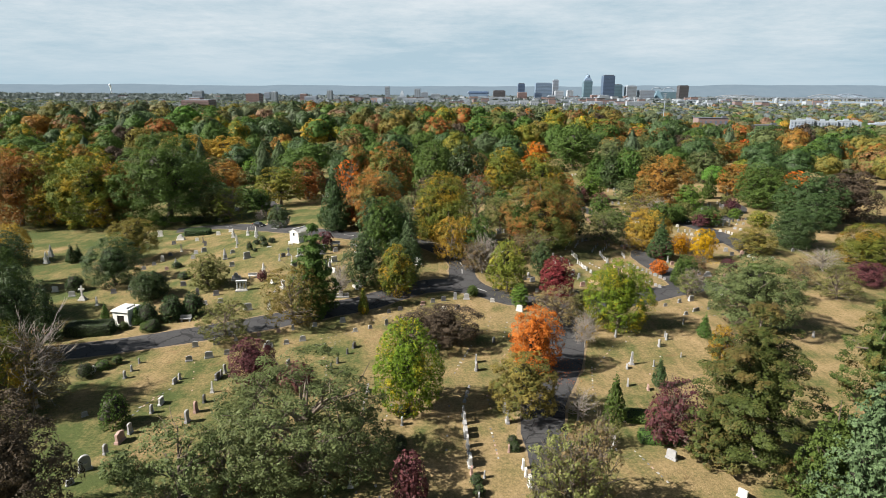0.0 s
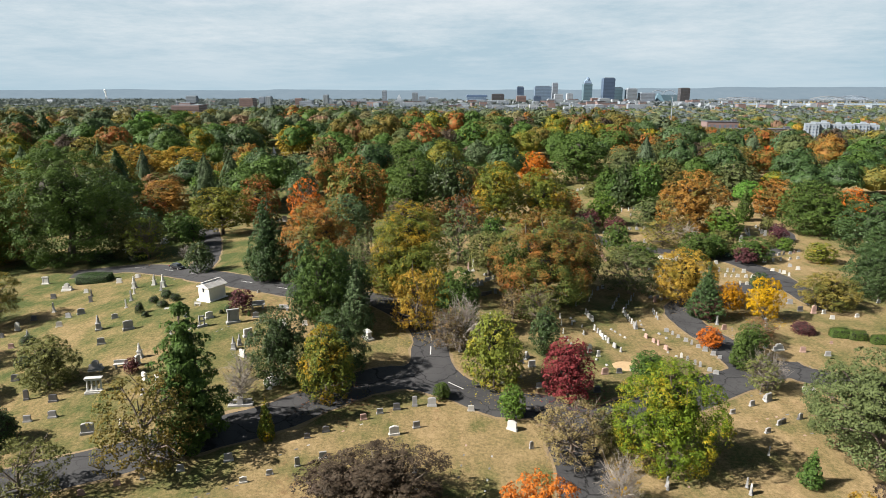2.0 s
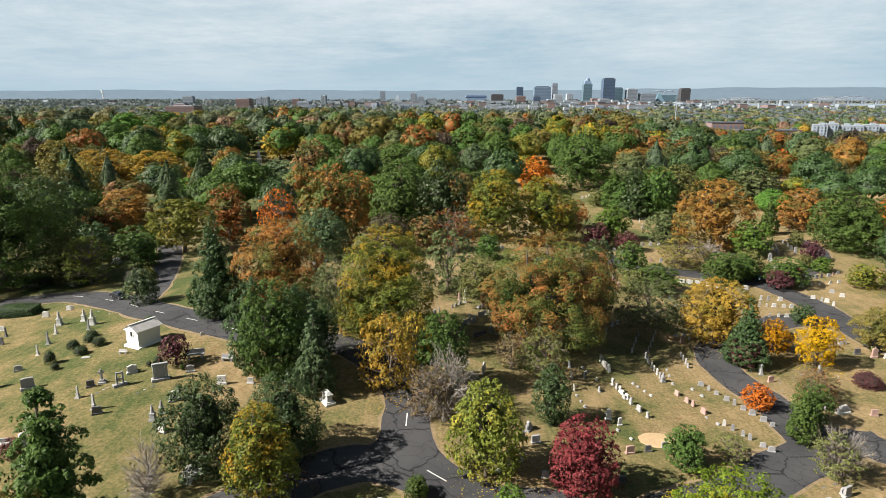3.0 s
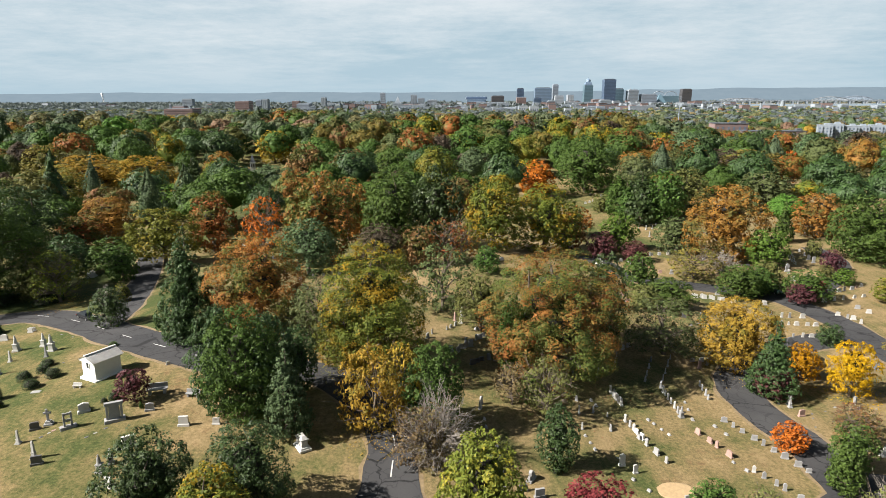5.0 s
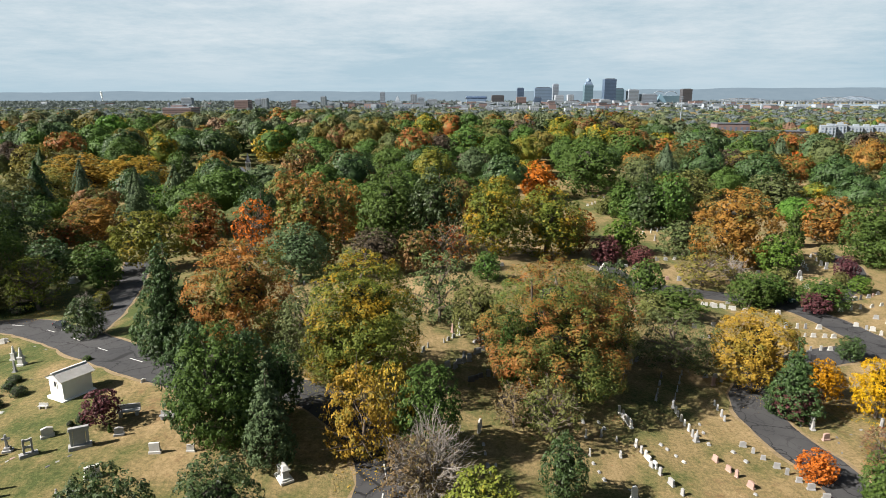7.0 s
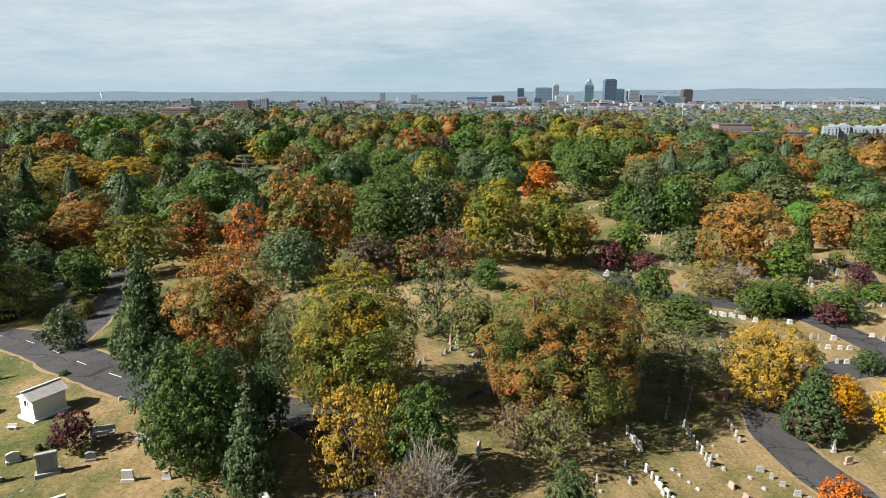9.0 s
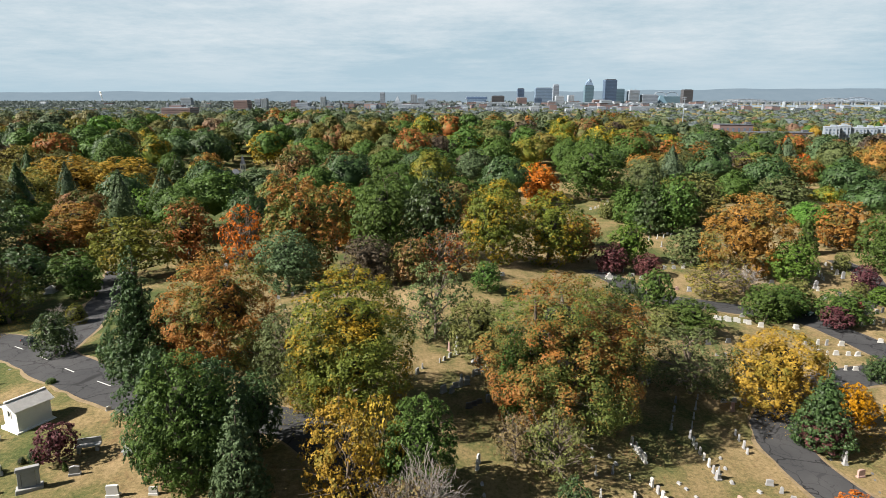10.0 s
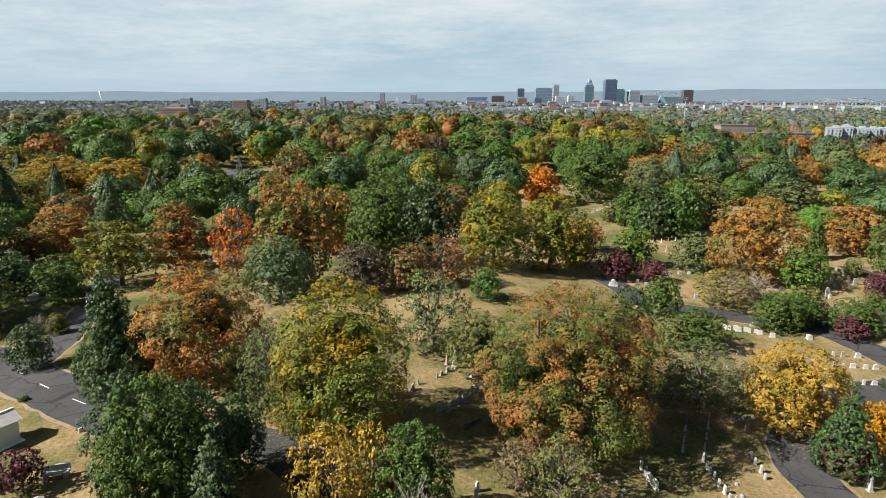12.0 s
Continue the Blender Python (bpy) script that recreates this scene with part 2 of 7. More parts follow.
def box(bm, x, y, z, sx, sy, sz, taper=1.0, bevel=0.0, turn=0.0):
    """A block standing on z, centred on x, y; taper narrows its top."""
    made = bmesh.ops.create_cube(bm, size=1.0)["verts"]
    for v in made:
        k = taper if v.co.z > 0 else 1.0
        v.co = Vector((v.co.x * sx * k, v.co.y * sy * k, (v.co.z + 0.5) * sz))
    bmesh.ops.rotate(bm, verts=made, cent=(0, 0, 0), matrix=Matrix.Rotation(turn, 3, "Z"))
    bmesh.ops.translate(bm, verts=made, vec=(x, y, z))
    if bevel:
        edges = list({e for v in made for e in v.link_edges})
        bmesh.ops.bevel(bm, geom=edges, offset=bevel, segments=1, affect="EDGES")


def post(bm, x, y, z, r0, r1, h, sides=10):
    made = bmesh.ops.create_cone(bm, cap_ends=True, segments=sides, radius1=r0, radius2=r1, depth=h)["verts"]
    bmesh.ops.translate(bm, verts=made, vec=(x, y, z + h / 2))


def hump(x, y, cx, cy, rx, ry, h):
    return h * math.exp(-(((x - cx) / rx) ** 2 + ((y - cy) / ry) ** 2))


def ease(t):
    t = min(1.0, max(0.0, t))
    return t * t * (3 - 2 * t)


def land(x, y):
    """Height of the ground: a lawn with two gentle rises, a low wooded ridge with a dip at the chapel, then a fall towards the town."""
    z = hump(x, y, -15, 190, 50, 60, 6.0) + hump(x, y, -45, 155, 30, 30, 2.0) + hump(x, y, 23, 240, 25, 30, 3.0)
    s = min(1.0, max(0.0, (y - 300.0) / 120.0))
    z += s * 2.5 * math.sin(x / 47.0 + 0.8) * math.sin(y / 58.0 + x / 190.0) if s and y < 1100 else 0.0
    if y > 380.0:
        ridge = 7.0 * ease((y - 380.0) / 110.0) * (1 - ease((y - 650.0) / 350.0)) * (1 - ease((x - 115.0) / 100.0))
        z += ridge * (1 - hump(x, y, -101, 458, 30, 50, 1.0))
    return z - 16.0 * ease((y - (620.0 - 240.0 * ease((x - 115.0) / 100.0))) / 400.0)


def build_ground():
    near = [(-200 + 4.0 * i) for i in range(111)]
    xs = [-5200, -3600, -2400, -1500, -900] + [-860 + 20 * k for k in range(33)] + near + [260 + 20 * k for k in range(30)] + [900, 1500, 2400, 3600, 5200]
    ys = [-900, -500, -250, -120, -60, -20] + [4.0 * i for i in range(115)] + [470 + 20 * k for k in range(46)] + [1410, 1700, 2000, 3000, 4000, 4700]
    verts = [(x, y, land(x, y)) for y in ys for x in xs]
    w = len(xs)
    faces = [(j * w + i, j * w + i + 1, (j + 1) * w + i + 1, (j + 1) * w + i) for j in range(len(ys) - 1) for i in range(w - 1)]
    tagged(new("ground", mesh_from("ground", verts, faces, GRASS, True)), "tan and green autumn cemetery lawn, mown", "ground", kind="structure")


build_ground()


def smooth_line(points, step=2.0):
    """Points of a curve through the given corners (Catmull-Rom), about a step apart."""
    p = [Vector(q) for q in points]
    p = [p[0] * 2 - p[1]] + p + [p[-1] * 2 - p[-2]]
    line = []
    for a, b, c, d in zip(p, p[1:], p[2:], p[3:]):
        n = max(2, int((c - b).length / step))
        for k in range(n):
            t = k / n
            line.append(0.5 * (2 * b + (c - a) * t + (2 * a - 5 * b + 4 * c - d) * t * t + (3 * b - a - 3 * c + d) * t ** 3))
    return line + [p[-2]]


def ribbon(line, width, lift, wander=0.0):
    """A strip of ground cover along a line; its edges wander a little."""
    verts, faces = [], []
    for k, q in enumerate(line):
        along = (line[min(k + 1, len(line) - 1)] - line[max(k - 1, 0)]).normalized()
        side = Vector((-along.y, along.x))
        for j in range(5):
            f = j / 4 - 0.5
            e = q + side * (f * width + (wander * noise.noise((q.x * 0.3, q.y * 0.3, j * 5.0)) if j in (0, 4) else 0))
            verts.append((e.x, e.y, land(e.x, e.y) + lift))
        if k:
            for j in range(4):
                a = k * 5 + j
                faces.append((a - 5, a - 4, a + 1, a))
    return verts, faces


ROADS = 0


def road(points, width, lift):
    """An asphalt lane with a strip of bare, leaf-strewn soil along both edges."""
    global ROADS
    ROADS += 1
    line = smooth_line(points)
    top = new(f"road_{ROADS}", mesh_from("road", *ribbon(line, width, 0.05 + lift, 0.35), ASPHALT, True))
    tagged(top, "dark grey cracked asphalt lane winding through the lawn", "road", kind="structure")
    edge = new(f"verge_{ROADS}", mesh_from("verge", *ribbon(line, width + 0.9, 0.025 + lift * 0.3, 0.9), LITTER, True))
    tagged(edge, "strip of bare soil and fallen leaves along the lane", "verge", kind="structure")
    return top, line


main_road, main_line = road([(-92.0, 102.0), (-73.0, 104.7), (-64.8, 106.5), (-55.9, 109.4), (-46.7, 112.8), (-37.0, 116.8), (-27.0, 122.0), (-17.2, 127.1), (-5.4, 136.8), (1.2, 139.2), (6.6, 137.6), (10.7, 135.3), (15.2, 132.5), (21.6, 132.2), (28.3, 128.4), (34.9, 132.3), (43.8, 136.2), (51.8, 141.5), (64.6, 148.9), (65.0, 151.3), (67.3, 145.7), (79.2, 139.7)], 7.0, 0.0)
fork_road, fork_line = road([(5.5, 136.5), (4.6, 140.4), (4.6, 145.5), (4.7, 151.2), (4.2, 155.7), (1.9, 160.4), (-2.9, 165.8), (-8.3, 169.8), (-17.0, 169.9)], 6.5, 0.010)
fork_bend, bend_line = road([(4.7, 147.1), (6.1, 141.3), (8.8, 137.2), (12.5, 134.5)], 6.0, 0.020)
fork_curve, curve_line = road([(4.3, 147.1), (3.5, 142.2), (0.4, 139.1)], 5.0, 0.030)
south_road, south_line = road([(23.7, 123.9), (23.9, 115.3), (22.7, 107.5), (19.8, 98.4), (16.4, 90.4), (14.5, 82.0), (14.5, 74.8), (14.3, 67.5), (13.2, 57.6), (10.7, 41.7), (6.0, 0.0), (0.0, -70.0)], 6.5, 0.016)
east_road, east_line = road([(58.5, 146.7), (58.6, 157.4), (56.9, 164.6), (56.4, 170.8), (57.6, 176.8), (63.6, 183.9), (71.3, 190.1), (82.1, 194.9), (91.9, 196.1)], 6.5, 0.024)
west_road, west_line = road([(-87.4, 202.8), (-76.3, 205.9), (-68.8, 204.6), (-57.7, 197.3), (-46.2, 187.5), (-35.8, 179.7), (-26.5, 174.1), (-17.0, 169.9)], 8.0, 0.0)
west_lane, west_lane_line = road([(-52.5, 193.6), (-55.8, 209.7), (-63.6, 234.2), (-73.2, 259.0)], 6.5, 0.010)
north_road, north_line = road([(50.7, 256.2), (54.3, 246.0), (57.0, 235.2), (66.6, 231.3), (77.8, 226.4), (86.8, 221.4), (89.7, 213.5), (91.5, 203.3), (91.3, 190.6), (91.0, 177.9)], 7.0, 0.0)
north_lane, north_lane_line = road([(86.8, 221.4), (98.7, 226.7), (110.8, 237.9), (120.5, 253.6), (121.9, 269.2)], 5.5, 0.010)


# ---- trees ----
LUMP = {}


def ico(level):
    """Corners and triangles of a unit sphere."""
    bm = bmesh.new()
    bmesh.ops.create_icosphere(bm, subdivisions=level, radius=1.0)
    verts = np.array([v.co[:] for v in bm.verts])
    faces = np.array([[v.index for v in f.verts] for f in bm.faces])
    bm.free()
    return verts, faces


ICO = {level: ico(level) for level in (1, 2, 3, 4)}


def swell(level, seed, lobes, low=0.78):
    """A sphere that bulges into rounded boughs."""
    verts, faces = ICO[level]
    rng = np.random.default_rng(seed)
    d = rng.normal(size=(lobes, 3))
    d /= np.linalg.norm(d, axis=1)[:, None]
    near = np.clip(verts @ d.T, -1, 1)
    wide = 0.36 * math.sqrt(14 / lobes) * rng.uniform(0.7, 1.3, lobes)
    bulge = np.max(np.exp(-(np.arccos(near) / wide) ** 2) * rng.uniform(0.7, 1.1, lobes), axis=1)
    r = low + (1 - low) * bulge + rng.normal(size=len(verts)) * 0.035
    return verts * r[:, None], faces


def leaves_mesh(name, spots, normals, sizes, rng, sides=4, hull=None, core=False):
    """Small pointed leaf sprays, one quad (or triangle) each, facing their normals, round a closed filler hull."""
    n = len(spots)
    normals = normals / np.linalg.norm(normals, axis=1)[:, None]
    other = rng.normal(size=(n, 3))
    u = np.cross(normals, other)
    u /= np.linalg.norm(u, axis=1)[:, None] + 1e-9
    v = np.cross(normals, u)
    s = sizes[:, None]
    fold = normals * s * rng.uniform(-0.25, 0.25, (n, 1))
    quad = np.stack([spots - u * s, spots - v * s * 0.62 + fold, spots + u * s, spots + v * s * 0.62 + fold], 1)
    if sides == 3:
        quad = np.stack([spots - u * s * 1.15 - v * s * 0.5, spots + u * s * 1.15 - v * s * 0.5, spots + v * s * 1.0 + fold], 1)
    co = quad.reshape(-1, 3)
    index = np.arange(n * sides)
    inner = 0
    if hull is not None:
        index = np.concatenate((index, hull[1].reshape(-1) + len(co)))
        co = np.concatenate((co, hull[0]))
        inner = len(hull[1])
    data = bpy.data.meshes.new(name)
    data.vertices.add(len(co))
    data.vertices.foreach_set("co", co.reshape(-1).astype(np.float32))
    data.loops.add(len(index))
    data.loops.foreach_set("vertex_index", index.astype(np.int32))
    data.polygons.add(n + inner)
    data.polygons.foreach_set("loop_start", np.arange(0, len(index), sides, dtype=np.int32))
    data.update(calc_edges=True)
    data.polygons.foreach_set("use_smooth", np.arange(n + inner) >= n)
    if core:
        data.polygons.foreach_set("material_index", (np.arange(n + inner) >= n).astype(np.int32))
    data.update()
    return data


# kind: height, crown base (share), boughs, bough radius, flatness of the boughs, cover of leaves
KINDS = {
    "round": (11.0, 0.08, 104, 1.45, 0.80, 1.20),
    "oval": (13.0, 0.05, 116, 1.45, 0.85, 1.20),
    "spread": (10.5, 0.18, 90, 1.45, 0.60, 1.10),
    "cone": (14.0, 0.03, 150, 1.10, 0.80, 1.05),
    "spire": (17.0, 0.02, 170, 1.00, 0.70, 1.05),
    "pine": (13.0, 0.06, 104, 1.30, 0.32, 1.35),
    "open": (10.5, 0.16, 64, 1.35, 0.65, 0.55),
    "airy": (10.5, 0.12, 88, 1.30, 0.70, 0.75),
    "bare": (10.5, 0.22, 40, 1.30, 0.70, 0.035),
    "ball": (9.0, 0.00, 190, 0.60, 0.90, 0.85),
}
LEAF_STEPS = (0.062, 0.085, 0.12, 0.165, 0.23, 0.33)      # leaf sizes on a crown 10 m wide


def reach(kind, s, rng):
    """Crown radius (of 5 m) at the share s of its height."""
    if kind == "cone":
        return 5 * (1 - s) ** 0.75 * min(1, 0.55 + s * 3)
    if kind == "spire":
        return 5 * (1 - s) ** 0.9 * min(1, 0.5 + s * 4)
    if kind == "pine":
        return 5 * (1 - s ** 1.9) ** 0.75 * min(1, 0.72 + s * 1.2)
    if kind == "oval":
        return 5 * math.sqrt(max(0, 1 - ((s - 0.4) / (0.62 if s > 0.4 else 0.46)) ** 2))
    if kind == "ball":
        return 5 * math.sqrt(max(0, 1 - (s * 0.98) ** 2)) if s > 0.25 else 5 * (0.86 + 0.5 * s)
    return 5 * math.sqrt(max(0, 1 - ((s - 0.42) / 0.6) ** 2)) ** 0.9


def tube(verts, faces, a, b, r0, r1, sides=6, bend=0.0, rng=None):
    a, b = np.array(a, float), np.array(b, float)
    mid = (a + b) / 2 + (rng.normal(size=3) * bend if rng is not None else 0)
    ring = []
    for q, r in ((a, r0), (mid, (r0 + r1) / 2), (b, r1)):
        d = b - a
        u = np.cross(d, (0.3, 0.9, 0.2))
        u /= np.linalg.norm(u)
        w = np.cross(d, u)
        w /= np.linalg.norm(w)
        ring.append(len(verts))
        for k in range(sides):
            t = 2 * math.pi * k / sides
            verts.append(tuple(q + (u * math.cos(t) + w * math.sin(t)) * r))
    for i, j in ((ring[0], ring[1]), (ring[1], ring[2])):
        for k in range(sides):
            faces.append((i + k, i + (k + 1) % sides, j + (k + 1) % sides, j + k))


def boughs_of(kind, rng):
    """Centres, radii and outward ways of the boughs that make up a crown 10 m wide."""
    height, low, count, size, flat, cover = KINDS[kind]
    base, span = low * height, height * (1 - low)
    phase = rng.uniform(0, 6.28, 4)
    out, held, tiers, k = [], np.zeros((count, 3)), 8, 0
    while len(out) < count:
        # of several chances take the one farthest from the boughs that stand already
        best, room = None, -1.0
        for _ in range(10 if kind != "pine" else 1):
            s, a = rng.uniform(0.02, 0.985), rng.uniform(0, 2 * math.pi)
            if kind == "pine":
                s = (k % tiers + 0.5 + rng.normal() * 0.08) / tiers
                a = (k // tiers) * 2 * math.pi / 11.3 + 1.7 * (k % tiers) + phase[1] + rng.normal() * 0.10
            r = reach(kind, s, rng)
            wobble = 0.98 + 0.08 * math.sin(2 * a + phase[0] + 3 * s) + 0.06 * math.sin(3 * a + phase[1] - 5 * s)
            if kind in ("spread", "open", "bare", "airy"):
                wobble += 0.12 * math.sin(4 * a + phase[3] + 8 * s)
            if kind == "pine":
                wobble = 0.90 + 0.16 * math.sin(5.0 * k + phase[0])
            if kind == "ball":
                wobble = 0.99
            big = size * rng.uniform(0.70, 1.25) * (0.60 + 0.40 * r / 5)
            deep = 1.0 if rng.uniform() < 0.85 else rng.uniform(0.55, 0.9)
            if kind == "pine":
                deep = 1.0 if k % 3 else 0.55
            away = max(0.0, r * wobble * deep - big * 0.78)
            q = np.array((away * math.cos(a), away * math.sin(a), base + s * (span - 0.45 * big)))
            gap = float(np.min(np.sum((held[:k] - q) ** 2, axis=1))) if k else 9.0
            if gap > room:
                best, room = (q, big), gap
        out.append(best)
        held[k] = best[0]
        k += 1
    out = np.array([(*q, g) for q, g in out])
    heart = np.array((0, 0, base + span * 0.40))
    way = out[:, :3] - heart
    way /= np.linalg.norm(way, axis=1)[:, None] + 1e-6
    return out[:, :3], out[:, 3], way


def branches(kind, boughs, height, rng):
    """Trunk, limbs and twigs of a tree, as corners and faces."""
    verts, faces = [], []
    top = height * (0.72 if kind not in ("cone", "spire", "pine") else 0.95)
    thick = 0.34 if kind != "ball" else 0.2
    lean = rng.normal(size=2) * 0.25
    prev, steps = np.array((0, 0, -0.4)), 5
    for k in range(1, steps + 1):
        f = k / steps
        q = np.array((lean[0] * f * 2, lean[1] * f * 2, -0.4 + (top + 0.4) * f))
        tube(verts, faces, prev, q, thick * (1.25 - f), thick * (1.25 - f - 1 / steps) + 0.02, 8)
        prev = q
    limbs = {"bare": 34, "open": 26, "airy": 20, "spread": 16, "pine": 24}.get(kind, 10)
    for c in boughs[rng.permutation(len(boughs))[:limbs]]:
        z = min(top * 0.9, max(height * 0.16, c[2] * rng.uniform(0.45, 0.75) if kind != "pine" else c[2] - 0.3))
        f = z / top
        start = np.array((lean[0] * f * 2, lean[1] * f * 2, z))
        tube(verts, faces, start, c, thick * 0.38, 0.06, 5, 0.35, rng)
        for _ in range({"bare": 7, "open": 5, "airy": 3}.get(kind, 0)):
            p0 = start + (c - start) * rng.uniform(0.4, 1.0)
            tip = p0 + (c - start) * rng.uniform(0.2, 0.5) + rng.normal(size=3) * 0.9
            tube(verts, faces, p0, tip, 0.055, 0.02, 3, 0.2, rng)
            for _ in range({"bare": 4, "open": 2}.get(kind, 0)):
                p1 = p0 + (tip - p0) * rng.uniform(0.3, 0.95)
                tube(verts, faces, p1, p1 + (tip - p0) * 0.35 + rng.normal(size=3) * 0.42, 0.026, 0.012, 3, 0.1, rng)
    return verts, faces


def lump(kind, seed, step):
    """Trunk and crown meshes of one kind of tree, 10 m wide, shared by all trees of that kind, seed and leaf size."""
    if (kind, seed, step) in LUMP:
        return LUMP[kind, seed, step]
    height, low, count, size, flat, cover = KINDS[kind]
    leaf = LEAF_STEPS[step]
    rng = np.random.default_rng(seed * 97 + len(kind) * 13 + ord(kind[0]))
    base, span = low * height, height * (1 - low)
    centre, big, way = boughs_of(kind, rng)
    wood = mesh_from("trunk", *branches(kind, centre, height, rng), BARK, True)
    # each bough carries clumps of leaves on its outer side
    clumps = 9
    host = np.repeat(np.arange(len(centre)), clumps)
    d = rng.normal(size=(len(host), 3)) * 0.85 + way[host] * 0.75 + np.array((0, 0, 0.40))
    d /= np.linalg.norm(d, axis=1)[:, None]
    small = big[host] * rng.uniform(0.24, 0.42, len(host))
    knot = centre[host] + d * np.array((1, 1, flat)) * (big[host] * rng.uniform(0.62, 0.92, len(host)))[:, None]
    lift = d * 0.6 + way[host] * 0.4
    if kind == "ball":
        small = small * 0.6
    total = int(math.pi * 10 * height * 0.78 / (1.75 * leaf * leaf) * cover)
    pick = rng.choice(len(knot), total, p=small ** 1.7 / np.sum(small ** 1.7))
    e = rng.normal(size=(total, 3)) * 0.75 + lift[pick] * 0.70 + np.array((0, 0, 0.25))
    e /= np.linalg.norm(e, axis=1)[:, None]
    spots = knot[pick] + e * np.array((1, 1, 0.5 + 0.5 * flat)) * (small[pick] * rng.uniform(0.78, 1.10, total))[:, None]
    normals = e * 0.80 + lift[pick] * 0.30 + rng.normal(size=(total, 3)) * 0.27 + np.array((0, 0, 0.20 if kind != "pine" else 0.55))
    sizes = leaf * rng.uniform(0.65, 1.3, total)
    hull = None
    # closed hull blocks the view through the crown
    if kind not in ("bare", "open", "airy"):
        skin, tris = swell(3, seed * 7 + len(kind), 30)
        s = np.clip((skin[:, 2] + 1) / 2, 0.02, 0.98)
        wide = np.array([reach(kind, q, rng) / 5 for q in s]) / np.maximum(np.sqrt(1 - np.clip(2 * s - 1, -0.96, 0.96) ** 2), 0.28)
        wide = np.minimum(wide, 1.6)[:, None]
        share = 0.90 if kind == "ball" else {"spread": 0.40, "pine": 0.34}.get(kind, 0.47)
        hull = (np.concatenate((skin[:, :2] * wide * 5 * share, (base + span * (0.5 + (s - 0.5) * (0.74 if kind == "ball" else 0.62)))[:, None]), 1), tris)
    if hull is not None:
        # more leaves lie close over the hull that is coloured like inner shade
        inner = int(total * 0.17)
        tri = hull[0][hull[1][rng.integers(0, len(hull[1]), inner)]]
        share = rng.dirichlet((1, 1, 1), inner)
        face = np.cross(tri[:, 1] - tri[:, 0], tri[:, 2] - tri[:, 0])
        face /= np.linalg.norm(face, axis=1)[:, None] + 1e-9
        spots = np.concatenate((spots, np.sum(tri * share[:, :, None], axis=1) + face * rng.uniform(0.02, 0.5, (inner, 1))))
        normals = np.concatenate((normals, face + rng.normal(size=(inner, 3)) * 0.35))
        sizes = np.concatenate((sizes, leaf * rng.uniform(1.1, 1.8, inner)))
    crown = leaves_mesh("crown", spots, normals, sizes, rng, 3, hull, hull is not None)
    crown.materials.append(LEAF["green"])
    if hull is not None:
        crown.materials.append(HEART_SHADE)
    LUMP[kind, seed, step] = (wood, crown, height)
    return LUMP[kind, seed, step]


SPIN = random.Random(4)
SHAPE = {"round": "round-headed tree", "oval": "tall oval tree", "spread": "broad spreading tree", "cone": "conical tree", "spire": "tall narrow conifer",
         "pine": "layered pine tree", "open": "open-crowned tree", "airy": "feathery wide-crowned tree", "bare": "almost bare tree", "ball": "clipped round shrub"}
HUE = {"dark": "dark green", "green": "green", "bright": "bright green", "greengold": "green leaves turning gold", "greenrust": "green leaves turning rust",
       "olive": "olive green", "grey": "grey-green", "blue": "blue-green", "pine": "golden green", "lime": "yellow-green", "ochre": "ochre", "gold": "golden yellow",
       "amber": "golden orange", "limegold": "fresh green and gold", "tan": "tan orange", "orange": "bright orange", "flame": "red-orange", "rust": "rust brown", "red": "crimson red",
       "maroon": "purple-leaved", "plum": "dark purple-brown", "brown": "thin brown"}


PLANTED = []


def tree(x, y, height, width, kind, hue, seed=0):
    """One tree or shrub on the lawn, with its trunk and its crown."""
    PLANTED.append((x, y, width / 2))
    seed = seed or SPIN.randrange(1, 4)
    fine = 0.0019 * max(65.0, y - 103.0) * 10 / width
    if kind == "ball":
        fine = min(fine, 0.165)
    wood, crown, full = lump(kind, seed, min(range(len(LEAF_STEPS)), key=lambda k: abs(math.log(LEAF_STEPS[k] / fine))))
    name = {"pine": "pine_tree", "spire": "conifer", "cone": "conical_tree", "ball": "shrub", "bare": "bare_tree"}.get(kind, "broadleaf_tree")
    if height < 3.2 and kind != "bare":
        name = "shrub"
    ob = new(name)
    ob.empty_display_size = 0.5
    turn = SPIN.uniform(0, 360)
    ob.matrix_world = pose(x, y, land(x, y) - 0.05, 0, 0, turn) @ Matrix.Diagonal((width / 10, width / 10, height / full, 1))
    shape = "rounded garden shrub" if name == "shrub" else SHAPE[kind]
    tagged(ob, f"{HUE[hue]} {shape} standing on the cemetery lawn", "shrub" if name == "shrub" else "tree", "cemetery trees")
    for label, data in (("trunk", wood), ("crown", crown)):
        o = new(label, data)
        o.parent = ob
        slot = o.material_slots[0]
        slot.link = "OBJECT"
        slot.material = LEAF[hue] if label == "crown" else (PALE_BARK if kind == "bare" else BARK)
    return ob


tree(-45.8, 57.1, 16.7, 13.8, "round", "plum")
tree(-60.7, 85.8, 13.0, 11.8, "bare", "brown")
tree(-60.8, 85.3, 11.0, 9.3, "open", "brown")
tree(-89.8, 124.0, 13.0, 9.6, "cone", "green")
tree(-46.3, 80.8, 5.4, 4.5, "ball", "green")
tree(-58.8, 95.8, 2.8, 3.0, "ball", "dark")
tree(-57.6, 99.1, 1.7, 2.9, "ball", "green")
tree(-56.1, 100.8, 1.6, 2.1, "ball", "green")
tree(-17.2, 68.8, 15.8, 19.9, "airy", "grey")
tree(-22.0, 68.2, 11.9, 13.2, "airy", "grey")
tree(-12.3, 70.7, 10.7, 10.7, "airy", "grey")
